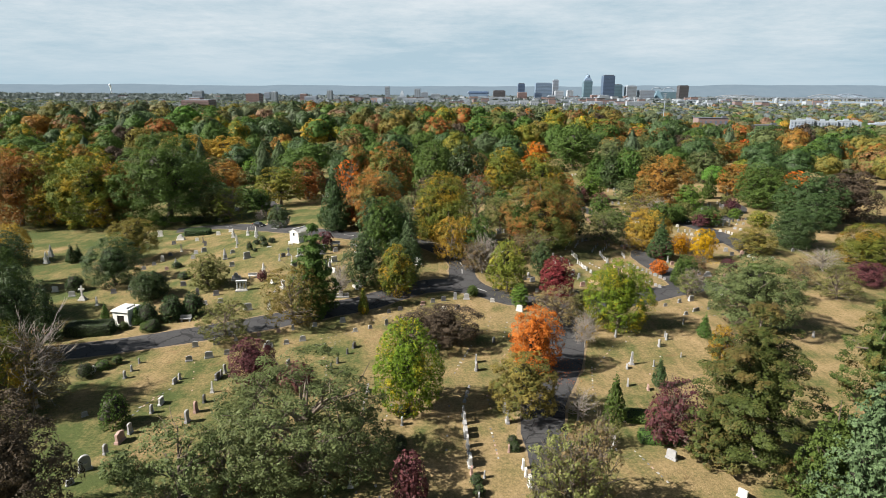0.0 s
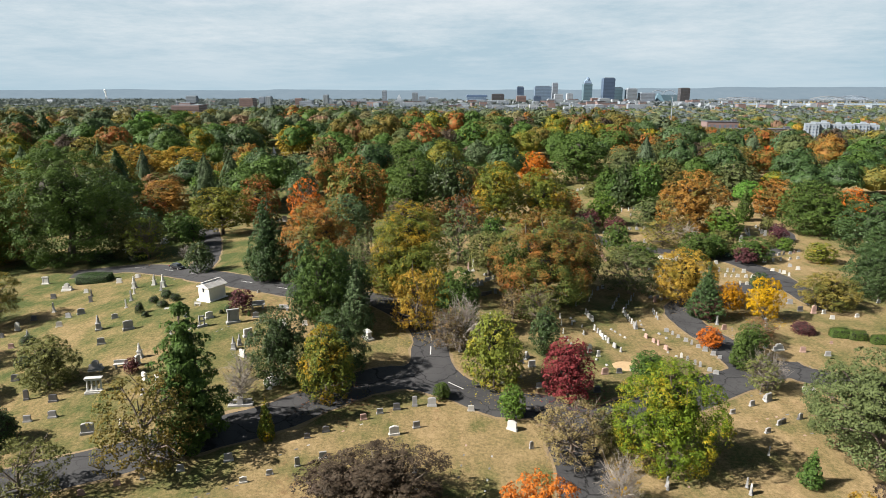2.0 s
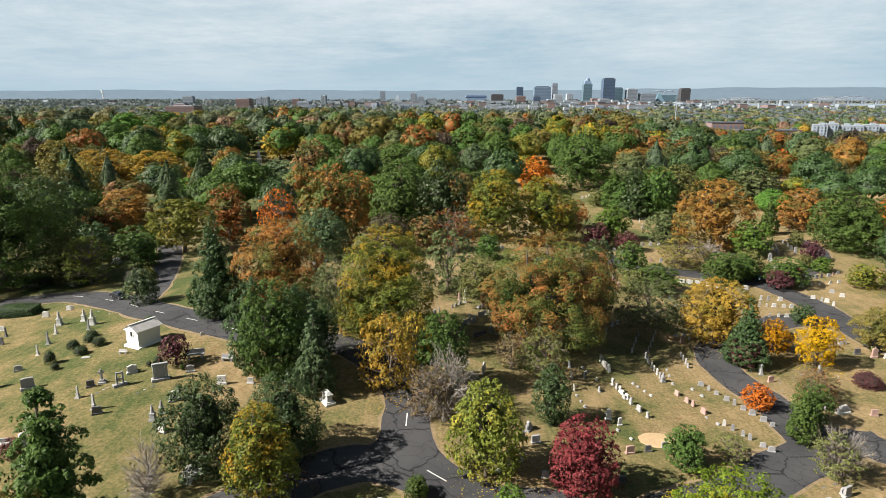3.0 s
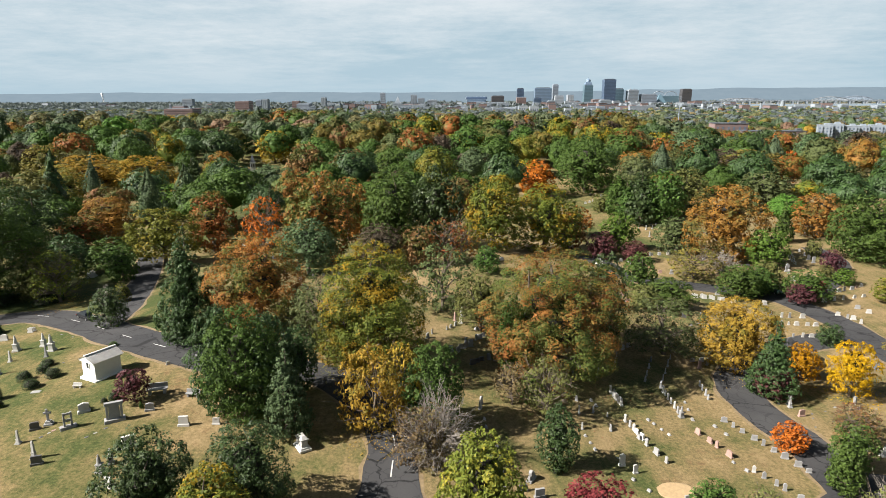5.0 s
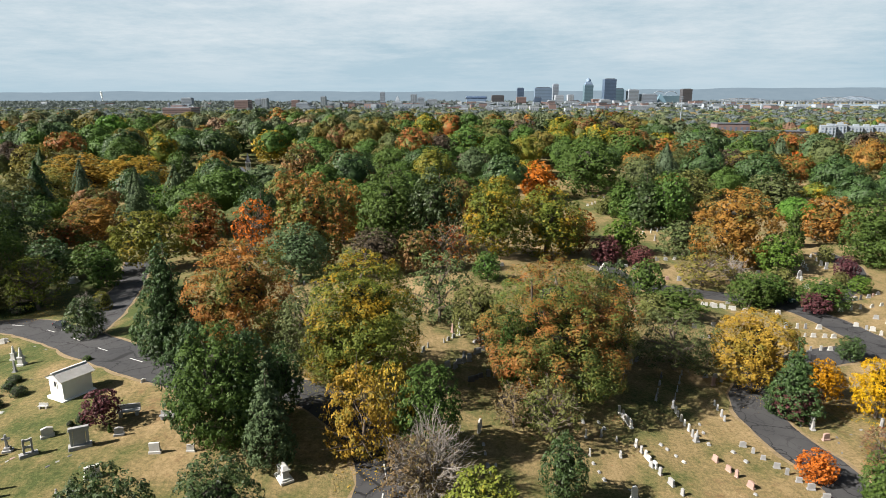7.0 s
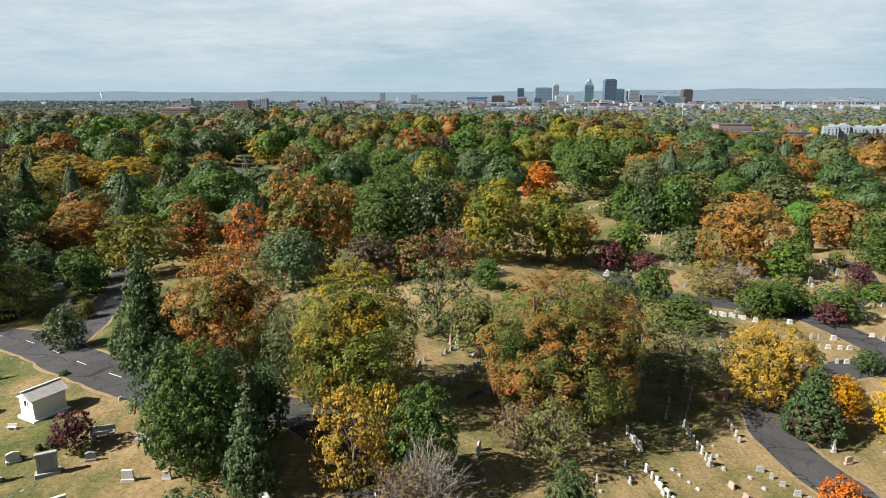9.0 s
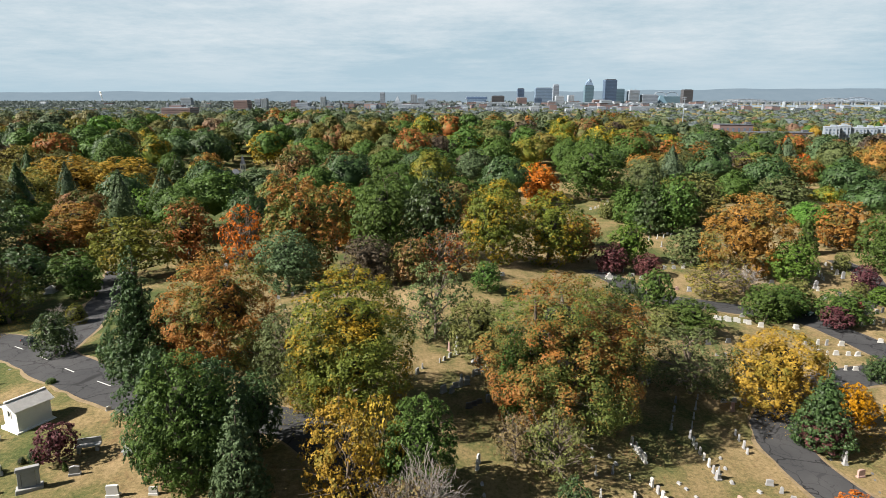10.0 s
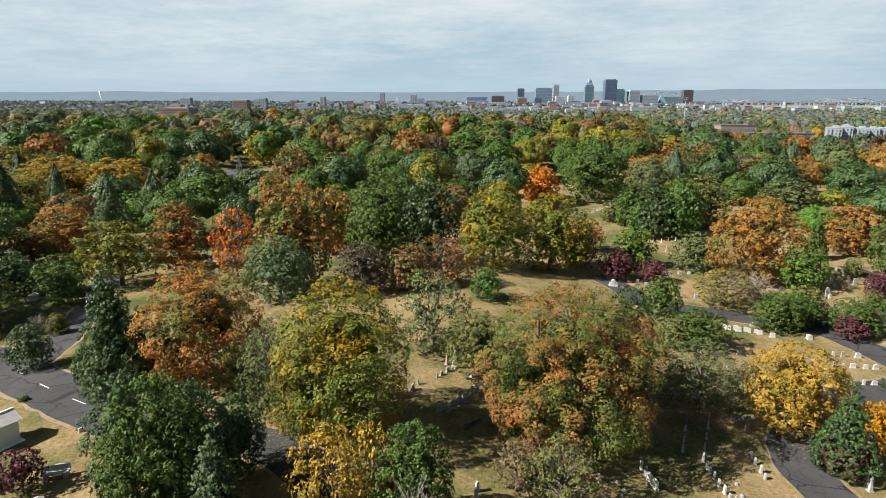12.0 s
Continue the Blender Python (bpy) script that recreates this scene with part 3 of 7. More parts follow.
tree(-29.9, 62.8, 10.6, 10.7, "airy", "grey")
tree(-39.7, 68.6, 3.5, 4.2, "round", "grey")
tree(-25.4, 64.9, 8.0, 8.0, "airy", "grey")
tree(-30.8, 94.5, 7.2, 7.2, "round", "maroon")
tree(-23.1, 91.5, 4.7, 5.4, "round", "maroon")
tree(-5.1, 85.1, 14.7, 10.3, "oval", "limegold")
tree(0.2, 108.9, 7.6, 13.1, "spread", "plum")
tree(-5.1, 110.6, 5.1, 8.5, "spread", "plum")
tree(15.8, 99.3, 11.3, 8.9, "round", "orange")
tree(11.8, 83.8, 9.9, 10.1, "spread", "ochre")
tree(14.3, 60.3, 11.9, 9.4, "open", "olive")
tree(16.1, 62.7, 11.3, 7.8, "open", "brown")
tree(12.8, 60.3, 9.0, 6.9, "open", "olive")
tree(24.8, 82.5, 8.1, 3.8, "cone", "green")
tree(31.6, 76.4, 9.8, 7.3, "open", "maroon")
tree(30.9, 77.8, 7.5, 5.4, "round", "maroon")
tree(35.2, 94.0, 5.4, 2.9, "cone", "dark")
tree(39.7, 73.2, 22.4, 19.5, "pine", "pine")
tree(35.2, 73.1, 9.9, 8.1, "pine", "pine")
tree(65.9, 87.8, 20.3, 13.0, "pine", "pine")
tree(46.5, 60.7, 19.3, 11.9, "cone", "blue")
tree(44.4, 63.6, 14.7, 9.8, "cone", "green")
tree(19.7, 82.9, 4.8, 4.5, "bare", "brown")
tree(26.8, 110.7, 5.7, 4.8, "bare", "gold")
tree(22.2, 76.3, 4.6, 3.8, "open", "olive")
tree(-3.7, 63.0, 7.2, 4.4, "round", "maroon")
tree(-5.7, 84.0, 1.8, 2.2, "ball", "dark")
tree(-5.5, 75.9, 1.8, 1.8, "ball", "dark")
tree(-5.5, 74.5, 1.6, 1.8, "ball", "dark")
tree(9.6, 76.9, 1.3, 1.7, "ball", "dark")
tree(9.7, 75.1, 1.4, 1.7, "ball", "dark")
tree(4.2, 67.8, 1.4, 1.8, "ball", "dark")
tree(4.5, 65.6, 1.5, 1.7, "ball", "dark")
tree(-68.6, 121.2, 3.8, 2.1, "cone", "green")
tree(-60.6, 117.8, 4.6, 2.2, "cone", "green")
tree(-59.5, 119.1, 4.1, 2.5, "cone", "green")
tree(-56.8, 115.0, 1.9, 3.9, "ball", "green")
tree(-62.2, 115.8, 1.7, 2.2, "ball", "green")
tree(-54.6, 120.2, 5.3, 5.2, "ball", "dark")
tree(-50.6, 121.3, 5.4, 4.4, "ball", "dark")
tree(-40.3, 109.9, 7.9, 9.5, "airy", "olive")
tree(-29.2, 116.8, 11.9, 11.7, "airy", "ochre")
tree(-52.8, 136.4, 7.6, 8.3, "round", "olive")
tree(-64.2, 131.4, 6.3, 7.2, "round", "dark")
tree(-77.2, 142.9, 11.3, 12.3, "round", "dark")
tree(-85.1, 139.7, 4.3, 4.6, "ball", "dark")
tree(-82.8, 164.1, 11.7, 12.9, "spread", "ochre")
tree(-116.2, 165.0, 10.9, 9.2, "round", "gold")
tree(-100.4, 165.0, 5.4, 3.8, "cone", "dark")
tree(-99.5, 166.7, 4.7, 3.1, "cone", "dark")
tree(-95.7, 216.5, 30.6, 32.6, "round", "green")
tree(-144.3, 212.1, 26.0, 24.2, "round", "tan")
tree(-119.3, 210.7, 23.9, 23.1, "round", "greengold")
tree(-114.9, 217.2, 20.4, 15.9, "round", "tan")
tree(-133.9, 214.2, 20.7, 19.6, "round", "greengold")
tree(-79.8, 219.3, 11.8, 12.0, "round", "olive")
tree(132.3, 224.7, 18.1, 22.5, "round", "dark")
tree(148.7, 228.2, 18.7, 20.8, "round", "plum")
tree(131.6, 252.1, 15.7, 20.6, "round", "green")
tree(116.3, 168.1, 11.7, 15.6, "round", "greengold")
tree(106.8, 186.8, 11.1, 12.0, "round", "dark")
tree(101.2, 162.2, 6.1, 9.0, "bare", "brown")
tree(105.3, 149.9, 5.7, 9.8, "round", "maroon")
tree(90.9, 138.8, 8.0, 9.1, "open", "olive")
tree(-74.4, 111.9, 12.1, 5.9, "spire", "dark")
tree(-74.7, 101.6, 17.4, 12.5, "round", "dark")
tree(-92.3, 119.7, 18.0, 15.7, "round", "green")
tree(-101.7, 139.7, 14.2, 13.5, "round", "dark")
tree(-65.6, 84.2, 14.1, 12.6, "round", "greengold")
tree(-26.0, 122.5, 19.5, 10.8, "pine", "green")
tree(-24.8, 122.9, 6.9, 5.4, "round", "green")
tree(-16.2, 122.4, 6.3, 2.8, "cone", "greengold")
tree(-25.6, 119.8, 7.5, 5.4, "cone", "green")
tree(35.0, 118.8, 13.7, 12.7, "round", "limegold")
tree(23.0, 119.6, 8.0, 9.4, "open", "brown")
tree(29.1, 123.3, 5.5, 5.2, "round", "olive")
tree(26.3, 108.8, 6.8, 3.9, "bare", "gold")
tree(61.8, 119.0, 15.3, 16.7, "spread", "grey")
tree(61.5, 124.6, 10.2, 10.6, "airy", "grey")
tree(50.7, 114.8, 5.3, 3.2, "cone", "green")
tree(53.1, 102.5, 8.6, 8.0, "airy", "plum")
tree(49.1, 103.6, 6.9, 4.2, "round", "gold")
tree(87.7, 148.2, 7.3, 6.5, "open", "brown")
tree(77.6, 164.6, 2.3, 4.2, "ball", "maroon")
tree(6.5, 133.3, 2.5, 2.5, "round", "green")
tree(-86.7, 214.2, 2.5, 6.0, "ball", "dark")
tree(-76.8, 214.5, 2.2, 5.6, "ball", "dark")
tree(82.3, 223.1, 6.9, 9.5, "round", "green")
tree(-51.5, 163.2, 2.5, 1.9, "ball", "dark")
tree(-51.5, 169.4, 1.7, 2.3, "ball", "dark")
tree(-48.4, 166.2, 1.5, 2.5, "ball", "dark")
tree(-49.3, 160.7, 1.2, 1.4, "ball", "dark")
tree(-54.3, 120.2, 5.2, 5.2, "ball", "dark")
tree(-50.8, 122.0, 5.2, 5.1, "ball", "dark")
tree(-58.6, 118.6, 4.8, 4.3, "ball", "dark")
tree(-64.5, 132.5, 5.6, 8.3, "round", "dark")
tree(91.1, 179.9, 7.7, 12.5, "round", "ochre")
tree(107.5, 190.2, 11.9, 12.8, "round", "dark")
tree(128.1, 213.4, 12.3, 15.7, "round", "dark")
tree(111.3, 218.0, 5.6, 7.8, "round", "lime")
tree(93.0, 219.8, 6.8, 10.2, "round", "green")
tree(79.2, 137.6, 5.2, 8.0, "open", "olive")
tree(155.2, 268.6, 9.5, 10.7, "round", "flame")
tree(-67.0, 153.2, 1.7, 2.9, "ball", "dark")
tree(-61.3, 143.8, 1.8, 3.6, "ball", "dark")
tree(-56.1, 115.0, 2.6, 3.2, "ball", "dark")
tree(-60.2, 120.6, 3.6, 3.4, "ball", "dark")
tree(-22.1, 131.1, 4.9, 4.2, "bare", "brown")
tree(-41.4, 138.8, 2.6, 2.2, "round", "maroon")
tree(-17.7, 136.3, 11.7, 9.1, "round", "dark")
tree(-9.5, 140.0, 10.3, 9.2, "round", "dark")
tree(-10.0, 132.3, 11.3, 8.0, "oval", "greengold")
tree(14.6, 137.9, 11.7, 8.7, "round", "lime")
tree(25.4, 135.4, 9.2, 8.1, "round", "red")
tree(24.3, 150.3, 8.2, 4.8, "oval", "dark")
tree(24.8, 161.6, 8.6, 7.0, "open", "olive")
tree(20.4, 164.6, 6.1, 5.4, "open", "brown")
tree(23.2, 166.0, 3.8, 4.5, "round", "bright")
tree(39.3, 141.3, 5.3, 5.4, "round", "green")
tree(9.6, 148.7, 8.6, 7.4, "bare", "brown")
tree(7.7, 149.2, 7.3, 6.1, "open", "brown")
tree(55.7, 156.5, 3.9, 4.3, "round", "orange")
tree(57.7, 148.1, 7.7, 5.3, "cone", "green")
tree(64.5, 157.3, 5.1, 5.9, "open", "rust")
tree(77.0, 165.1, 2.6, 3.8, "ball", "maroon")
tree(-22.5, 133.0, 6.2, 3.8, "bare", "plum")
tree(6.7, 134.3, 2.2, 1.9, "round", "green")
tree(45.6, 142.9, 3.5, 4.3, "open", "olive")
tree(58.0, 139.9, 6.3, 4.8, "bare", "brown")
tree(24.1, 149.3, 1.2, 1.2, "ball", "dark")
tree(56.6, 139.3, 5.9, 5.5, "open", "olive")
tree(16.5, 129.3, 4.8, 4.1, "round", "bright")
tree(-18.2, 158.3, 14.6, 7.2, "oval", "dark")
tree(-14.8, 157.1, 15.1, 9.9, "oval", "green")
tree(-8.6, 154.0, 12.5, 7.4, "cone", "blue")
tree(-12.3, 159.0, 13.5, 8.0, "oval", "dark")
tree(-9.7, 164.4, 9.4, 6.0, "oval", "dark")
tree(-17.3, 159.3, 1.5, 2.4, "ball", "dark")
tree(1.7, 156.0, 11.3, 8.4, "airy", "gold")
tree(5.3, 157.3, 11.4, 5.5, "airy", "gold")
tree(9.4, 157.1, 11.8, 8.2, "oval", "green")
tree(7.7, 157.5, 6.6, 4.8, "oval", "green")
tree(10.5, 151.0, 8.2, 7.0, "bare", "brown")
tree(9.0, 149.4, 7.4, 5.0, "open", "brown")
tree(0.4, 173.7, 19.0, 16.9, "oval", "greengold")
tree(-4.1, 173.6, 9.0, 9.9, "round", "greengold")
tree(-8.0, 176.8, 12.6, 10.6, "airy", "grey")
tree(-12.5, 181.5, 9.2, 7.1, "airy", "grey")
tree(28.1, 175.5, 19.7, 22.5, "round", "greenrust")
tree(23.2, 173.8, 11.2, 10.0, "spread", "greenrust")
tree(40.2, 193.3, 15.5, 8.2, "round", "dark")
tree(21.1, 173.4, 12.8, 4.1, "oval", "green")
tree(35.0, 185.7, 13.4, 11.2, "spread", "rust")
tree(17.5, 190.6, 10.7, 9.0, "spread", "olive")
tree(-20.6, 184.8, 16.7, 16.6, "round", "flame")
tree(-26.7, 185.1, 8.1, 7.4, "round", "flame")
tree(-31.6, 182.2, 19.5, 10.8, "cone", "dark")
tree(-31.6, 179.5, 7.0, 6.6, "round", "dark")
tree(-51.3, 194.1, 7.4, 6.6, "round", "dark")
tree(-58.4, 212.4, 4.2, 4.2, "ball", "lime")
tree(-62.8, 213.6, 3.6, 3.5, "bare", "brown")
tree(-74.0, 216.1, 11.6, 11.1, "open", "lime")
tree(-68.2, 232.5, 8.8, 8.3, "round", "green")
tree(-64.6, 248.6, 15.5, 17.8, "spread", "lime")
tree(-57.0, 264.3, 17.6, 14.9, "oval", "flame")
tree(-38.3, 253.1, 16.9, 11.4, "open", "orange")
tree(-21.1, 227.1, 13.5, 12.9, "oval", "blue")
tree(-20.6, 240.5, 23.5, 17.6, "oval", "greenrust")
tree(-19.2, 277.8, 19.6, 13.9, "round", "flame")
tree(-4.7, 230.6, 11.0, 11.4, "round", "plum")
tree(4.5, 231.8, 10.0, 8.3, "round", "rust")
tree(11.2, 235.2, 11.1, 10.9, "open", "flame")
tree(10.6, 199.0, 13.2, 11.0, "airy", "grey")
tree(-4.1, 262.6, 23.5, 19.2, "oval", "green")
tree(8.8, 259.0, 23.1, 14.5, "oval", "dark")
tree(24.0, 252.1, 20.4, 16.9, "oval", "greengold")
tree(39.3, 257.6, 19.5, 18.7, "oval", "greengold")
tree(52.0, 362.2, 16.9, 16.3, "oval", "orange")
tree(77.3, 376.3, 24.3, 28.0, "round", "green")
tree(21.0, 225.7, 6.5, 6.6, "round", "green")
tree(48.1, 266.7, 10.6, 9.9, "round", "tan")
tree(56.7, 225.4, 8.7, 7.4, "round", "green")
tree(58.9, 211.7, 6.6, 10.5, "spread", "green")
tree(53.4, 210.8, 5.3, 6.9, "round", "olive")
tree(49.4, 186.4, 10.1, 13.2, "airy", "grey")
tree(60.5, 182.8, 11.8, 13.0, "round", "gold")
tree(61.0, 172.0, 12.0, 8.8, "cone", "dark")
tree(61.7, 172.1, 5.1, 6.6, "round", "maroon")
tree(69.0, 178.3, 6.0, 5.4, "round", "amber")
tree(73.2, 172.2, 9.0, 6.8, "spread", "amber")
tree(77.6, 220.4, 7.8, 8.8, "round", "green")
tree(87.6, 227.9, 6.9, 8.1, "round", "olive")
tree(73.8, 236.0, 8.1, 12.7, "open", "ochre")
tree(97.8, 248.0, 10.4, 11.3, "round", "bright")
tree(89.7, 256.6, 20.7, 21.8, "round", "tan")
tree(79.4, 264.6, 10.1, 13.0, "round", "grey")
tree(62.9, 266.7, 11.1, 10.8, "round", "bright")
tree(54.8, 254.1, 7.7, 8.0, "round", "maroon")
tree(63.6, 252.6, 5.8, 7.0, "round", "maroon")
tree(89.8, 216.3, 4.6, 6.2, "spread", "maroon")
tree(99.0, 224.7, 3.3, 3.3, "round", "red")
tree(108.5, 231.0, 4.1, 5.3, "round", "bright")
tree(106.6, 235.5, 3.8, 4.1, "round", "olive")
tree(128.5, 256.4, 17.7, 17.1, "round", "green")
tree(147.0, 262.0, 14.0, 11.5, "round", "orange")
tree(132.1, 283.9, 14.2, 16.5, "round", "tan")
tree(117.0, 276.3, 12.8, 7.3, "cone", "green")
tree(117.1, 259.5, 4.8, 4.7, "round", "olive")
tree(112.4, 242.8, 5.8, 5.7, "round", "maroon")
tree(81.1, 304.3, 19.7, 13.8, "cone", "dark")
tree(88.9, 304.2, 19.7, 13.8, "oval", "green")
tree(78.2, 311.5, 15.0, 10.2, "cone", "green")
tree(60.8, 152.1, 6.4, 5.2, "round", "green")
tree(67.5, 161.7, 4.0, 5.1, "open", "rust")
tree(82.4, 192.9, 4.2, 4.5, "round", "dark")
tree(82.5, 240.2, 5.7, 8.5, "bare", "brown")
tree(-30.8, 160.5, 4.6, 4.3, "spread", "maroon")
tree(-36.3, 158.7, 0.9, 1.0, "ball", "dark")
tree(-33.6, 160.8, 1.4, 1.7, "ball", "dark")
tree(-34.7, 160.2, 0.9, 1.0, "ball", "dark")
tree(-51.3, 174.8, 1.3, 2.3, "ball", "dark")
tree(-50.3, 172.0, 1.4, 2.1, "ball", "dark")
tree(-47.3, 169.7, 1.6, 2.5, "ball", "dark")
tree(-44.3, 181.4, 0.9, 1.6, "ball", "green")
tree(-29.1, 158.8, 1.5, 0.7, "cone", "green")
tree(-31.9, 156.7, 1.3, 0.8, "cone", "green")
tree(-106.5, 254.5, 21.2, 21.5, "round", "dark")
tree(2.8, 261.1, 5.9, 8.8, "round", "rust")
tree(-98.6, 268.6, 10.7, 15.3, "round", "greenrust")
tree(-86.1, 240.7, 10.4, 11.6, "round", "dark")
tree(-76.0, 242.1, 9.2, 10.4, "spread", "green")
tree(73.4, 331.1, 7.0, 8.3, "round", "olive")
tree(83.4, 352.6, 9.3, 10.4, "cone", "green")
tree(54.1, 284.8, 10.0, 10.0, "spread", "flame")
tree(15.6, 234.8, 9.0, 7.8, "open", "flame")
tree(-147.3, 363.8, 19.0, 34.7, "round", "gold")
tree(-124.5, 368.9, 18.0, 30.7, "round", "gold")
tree(-141.0, 331.0, 18.0, 22.3, "round", "ochre")
tree(-92.0, 316.1, 13.0, 17.2, "round", "bright")
tree(-96.6, 281.7, 14.0, 17.7, "round", "tan")
tree(-84.8, 345.6, 18.0, 10.8, "oval", "lime")
tree(-102.4, 370.0, 20.0, 14.2, "spire", "dark")
tree(-84.5, 360.6, 18.0, 10.3, "spire", "dark")
tree(-94.6, 337.6, 14.0, 8.4, "oval", "gold")
tree(-72.0, 556.4, 18.0, 14.1, "spire", "green")
tree(-32.0, 375.0, 21.0, 21.5, "round", "rust")
tree(-58.6, 401.6, 21.0, 21.0, "round", "rust")
tree(-99.8, 501.7, 21.0, 21.0, "round", "gold")
tree(25.8, 444.1, 21.0, 21.0, "oval", "green")
tree(42.1, 500.5, 21.0, 21.0, "oval", "olive")
tree(159.0, 601.6, 21.0, 21.0, "round", "red")
tree(127.2, 420.5, 21.0, 21.0, "round", "flame")
tree(142.5, 421.2, 21.0, 21.0, "oval", "tan")
tree(143.1, 383.9, 21.0, 21.0, "round", "plum")
tree(152.6, 375.0, 21.0, 32.4, "round", "ochre")
tree(217.3, 459.9, 14.0, 13.3, "round", "orange")
tree(134.9, 326.2, 16.0, 20.9, "round", "grey")
tree(223.9, 443.8, 16.0, 24.2, "round", "lime")
tree(192.5, 371.3, 17.0, 21.5, "round", "olive")
tree(5.8, 397.2, 19.0, 26.0, "round", "green")
tree(-11.7, 375.0, 21.0, 22.8, "round", "green")
tree(-26.6, 395.1, 17.0, 22.0, "round", "dark")
tree(61.4, 490.1, 21.0, 21.0, "round", "plum")
tree(103.9, 539.9, 21.0, 21.0, "round", "ochre")
tree(-134.5, 536.7, 21.0, 21.0, "oval", "green")
tree(78.2, 323.4, 17.0, 13.8, "cone", "green")
tree(85.6, 322.7, 20.0, 15.6, "cone", "dark")
tree(91.2, 315.8, 17.0, 15.2, "round", "green")
tree(103.4, 322.7, 18.0, 17.6, "oval", "olive")
tree(-313.9, 703.4, 16.0, 21.2, "oval", "gold")
tree(-188.6, 400.8, 21.0, 21.0, "round", "ochre")
tree(-220.5, 504.8, 21.0, 21.0, "round", "ochre")
tree(52.2, 584.0, 21.0, 21.0, "round", "dark")
tree(73.5, 504.2, 21.0, 21.0, "round", "dark")
tree(-17.5, 503.9, 21.0, 21.0, "round", "ochre")

# ---- monuments ----
MADE = {}
SHAKE = random.Random(11)


def arch_slab(bm, w, d, z, h, top, sides=8):
    """An upright slab whose head is flat, arched, bowed or peaked."""
    if top == "flat":
        outline = [(-w / 2, h), (w / 2, h)]
    elif top == "peak":
        outline = [(-w / 2, h * 0.82), (0, h), (w / 2, h * 0.82)]
    else:
        rise = (w / 2 if top == "arch" else 0.12 * h)
        outline = []
        for k in range(sides + 1):
            a = math.pi * (1 - k / sides)
            outline.append((math.cos(a) * w / 2, h - rise + math.sin(a) * rise))
    ring = [(-w / 2, 0)] + outline + [(w / 2, 0)]
    front = [bm.verts.new((x, -d / 2, z + y)) for x, y in ring]
    back = [bm.verts.new((x, d / 2, z + y)) for x, y in ring]
    bm.faces.new(front)
    bm.faces.new(back[::-1])
    for k in range(len(ring)):
        j = (k + 1) % len(ring)
        bm.faces.new((front[j], front[k], back[k], back[j]))
    bmesh.ops.recalc_face_normals(bm, faces=bm.faces[:])


def bits(thing, mat, *jobs):
    for name, fill in jobs:
        bm = bmesh.new()
        fill(bm)
        part(name, bm, mat, thing)


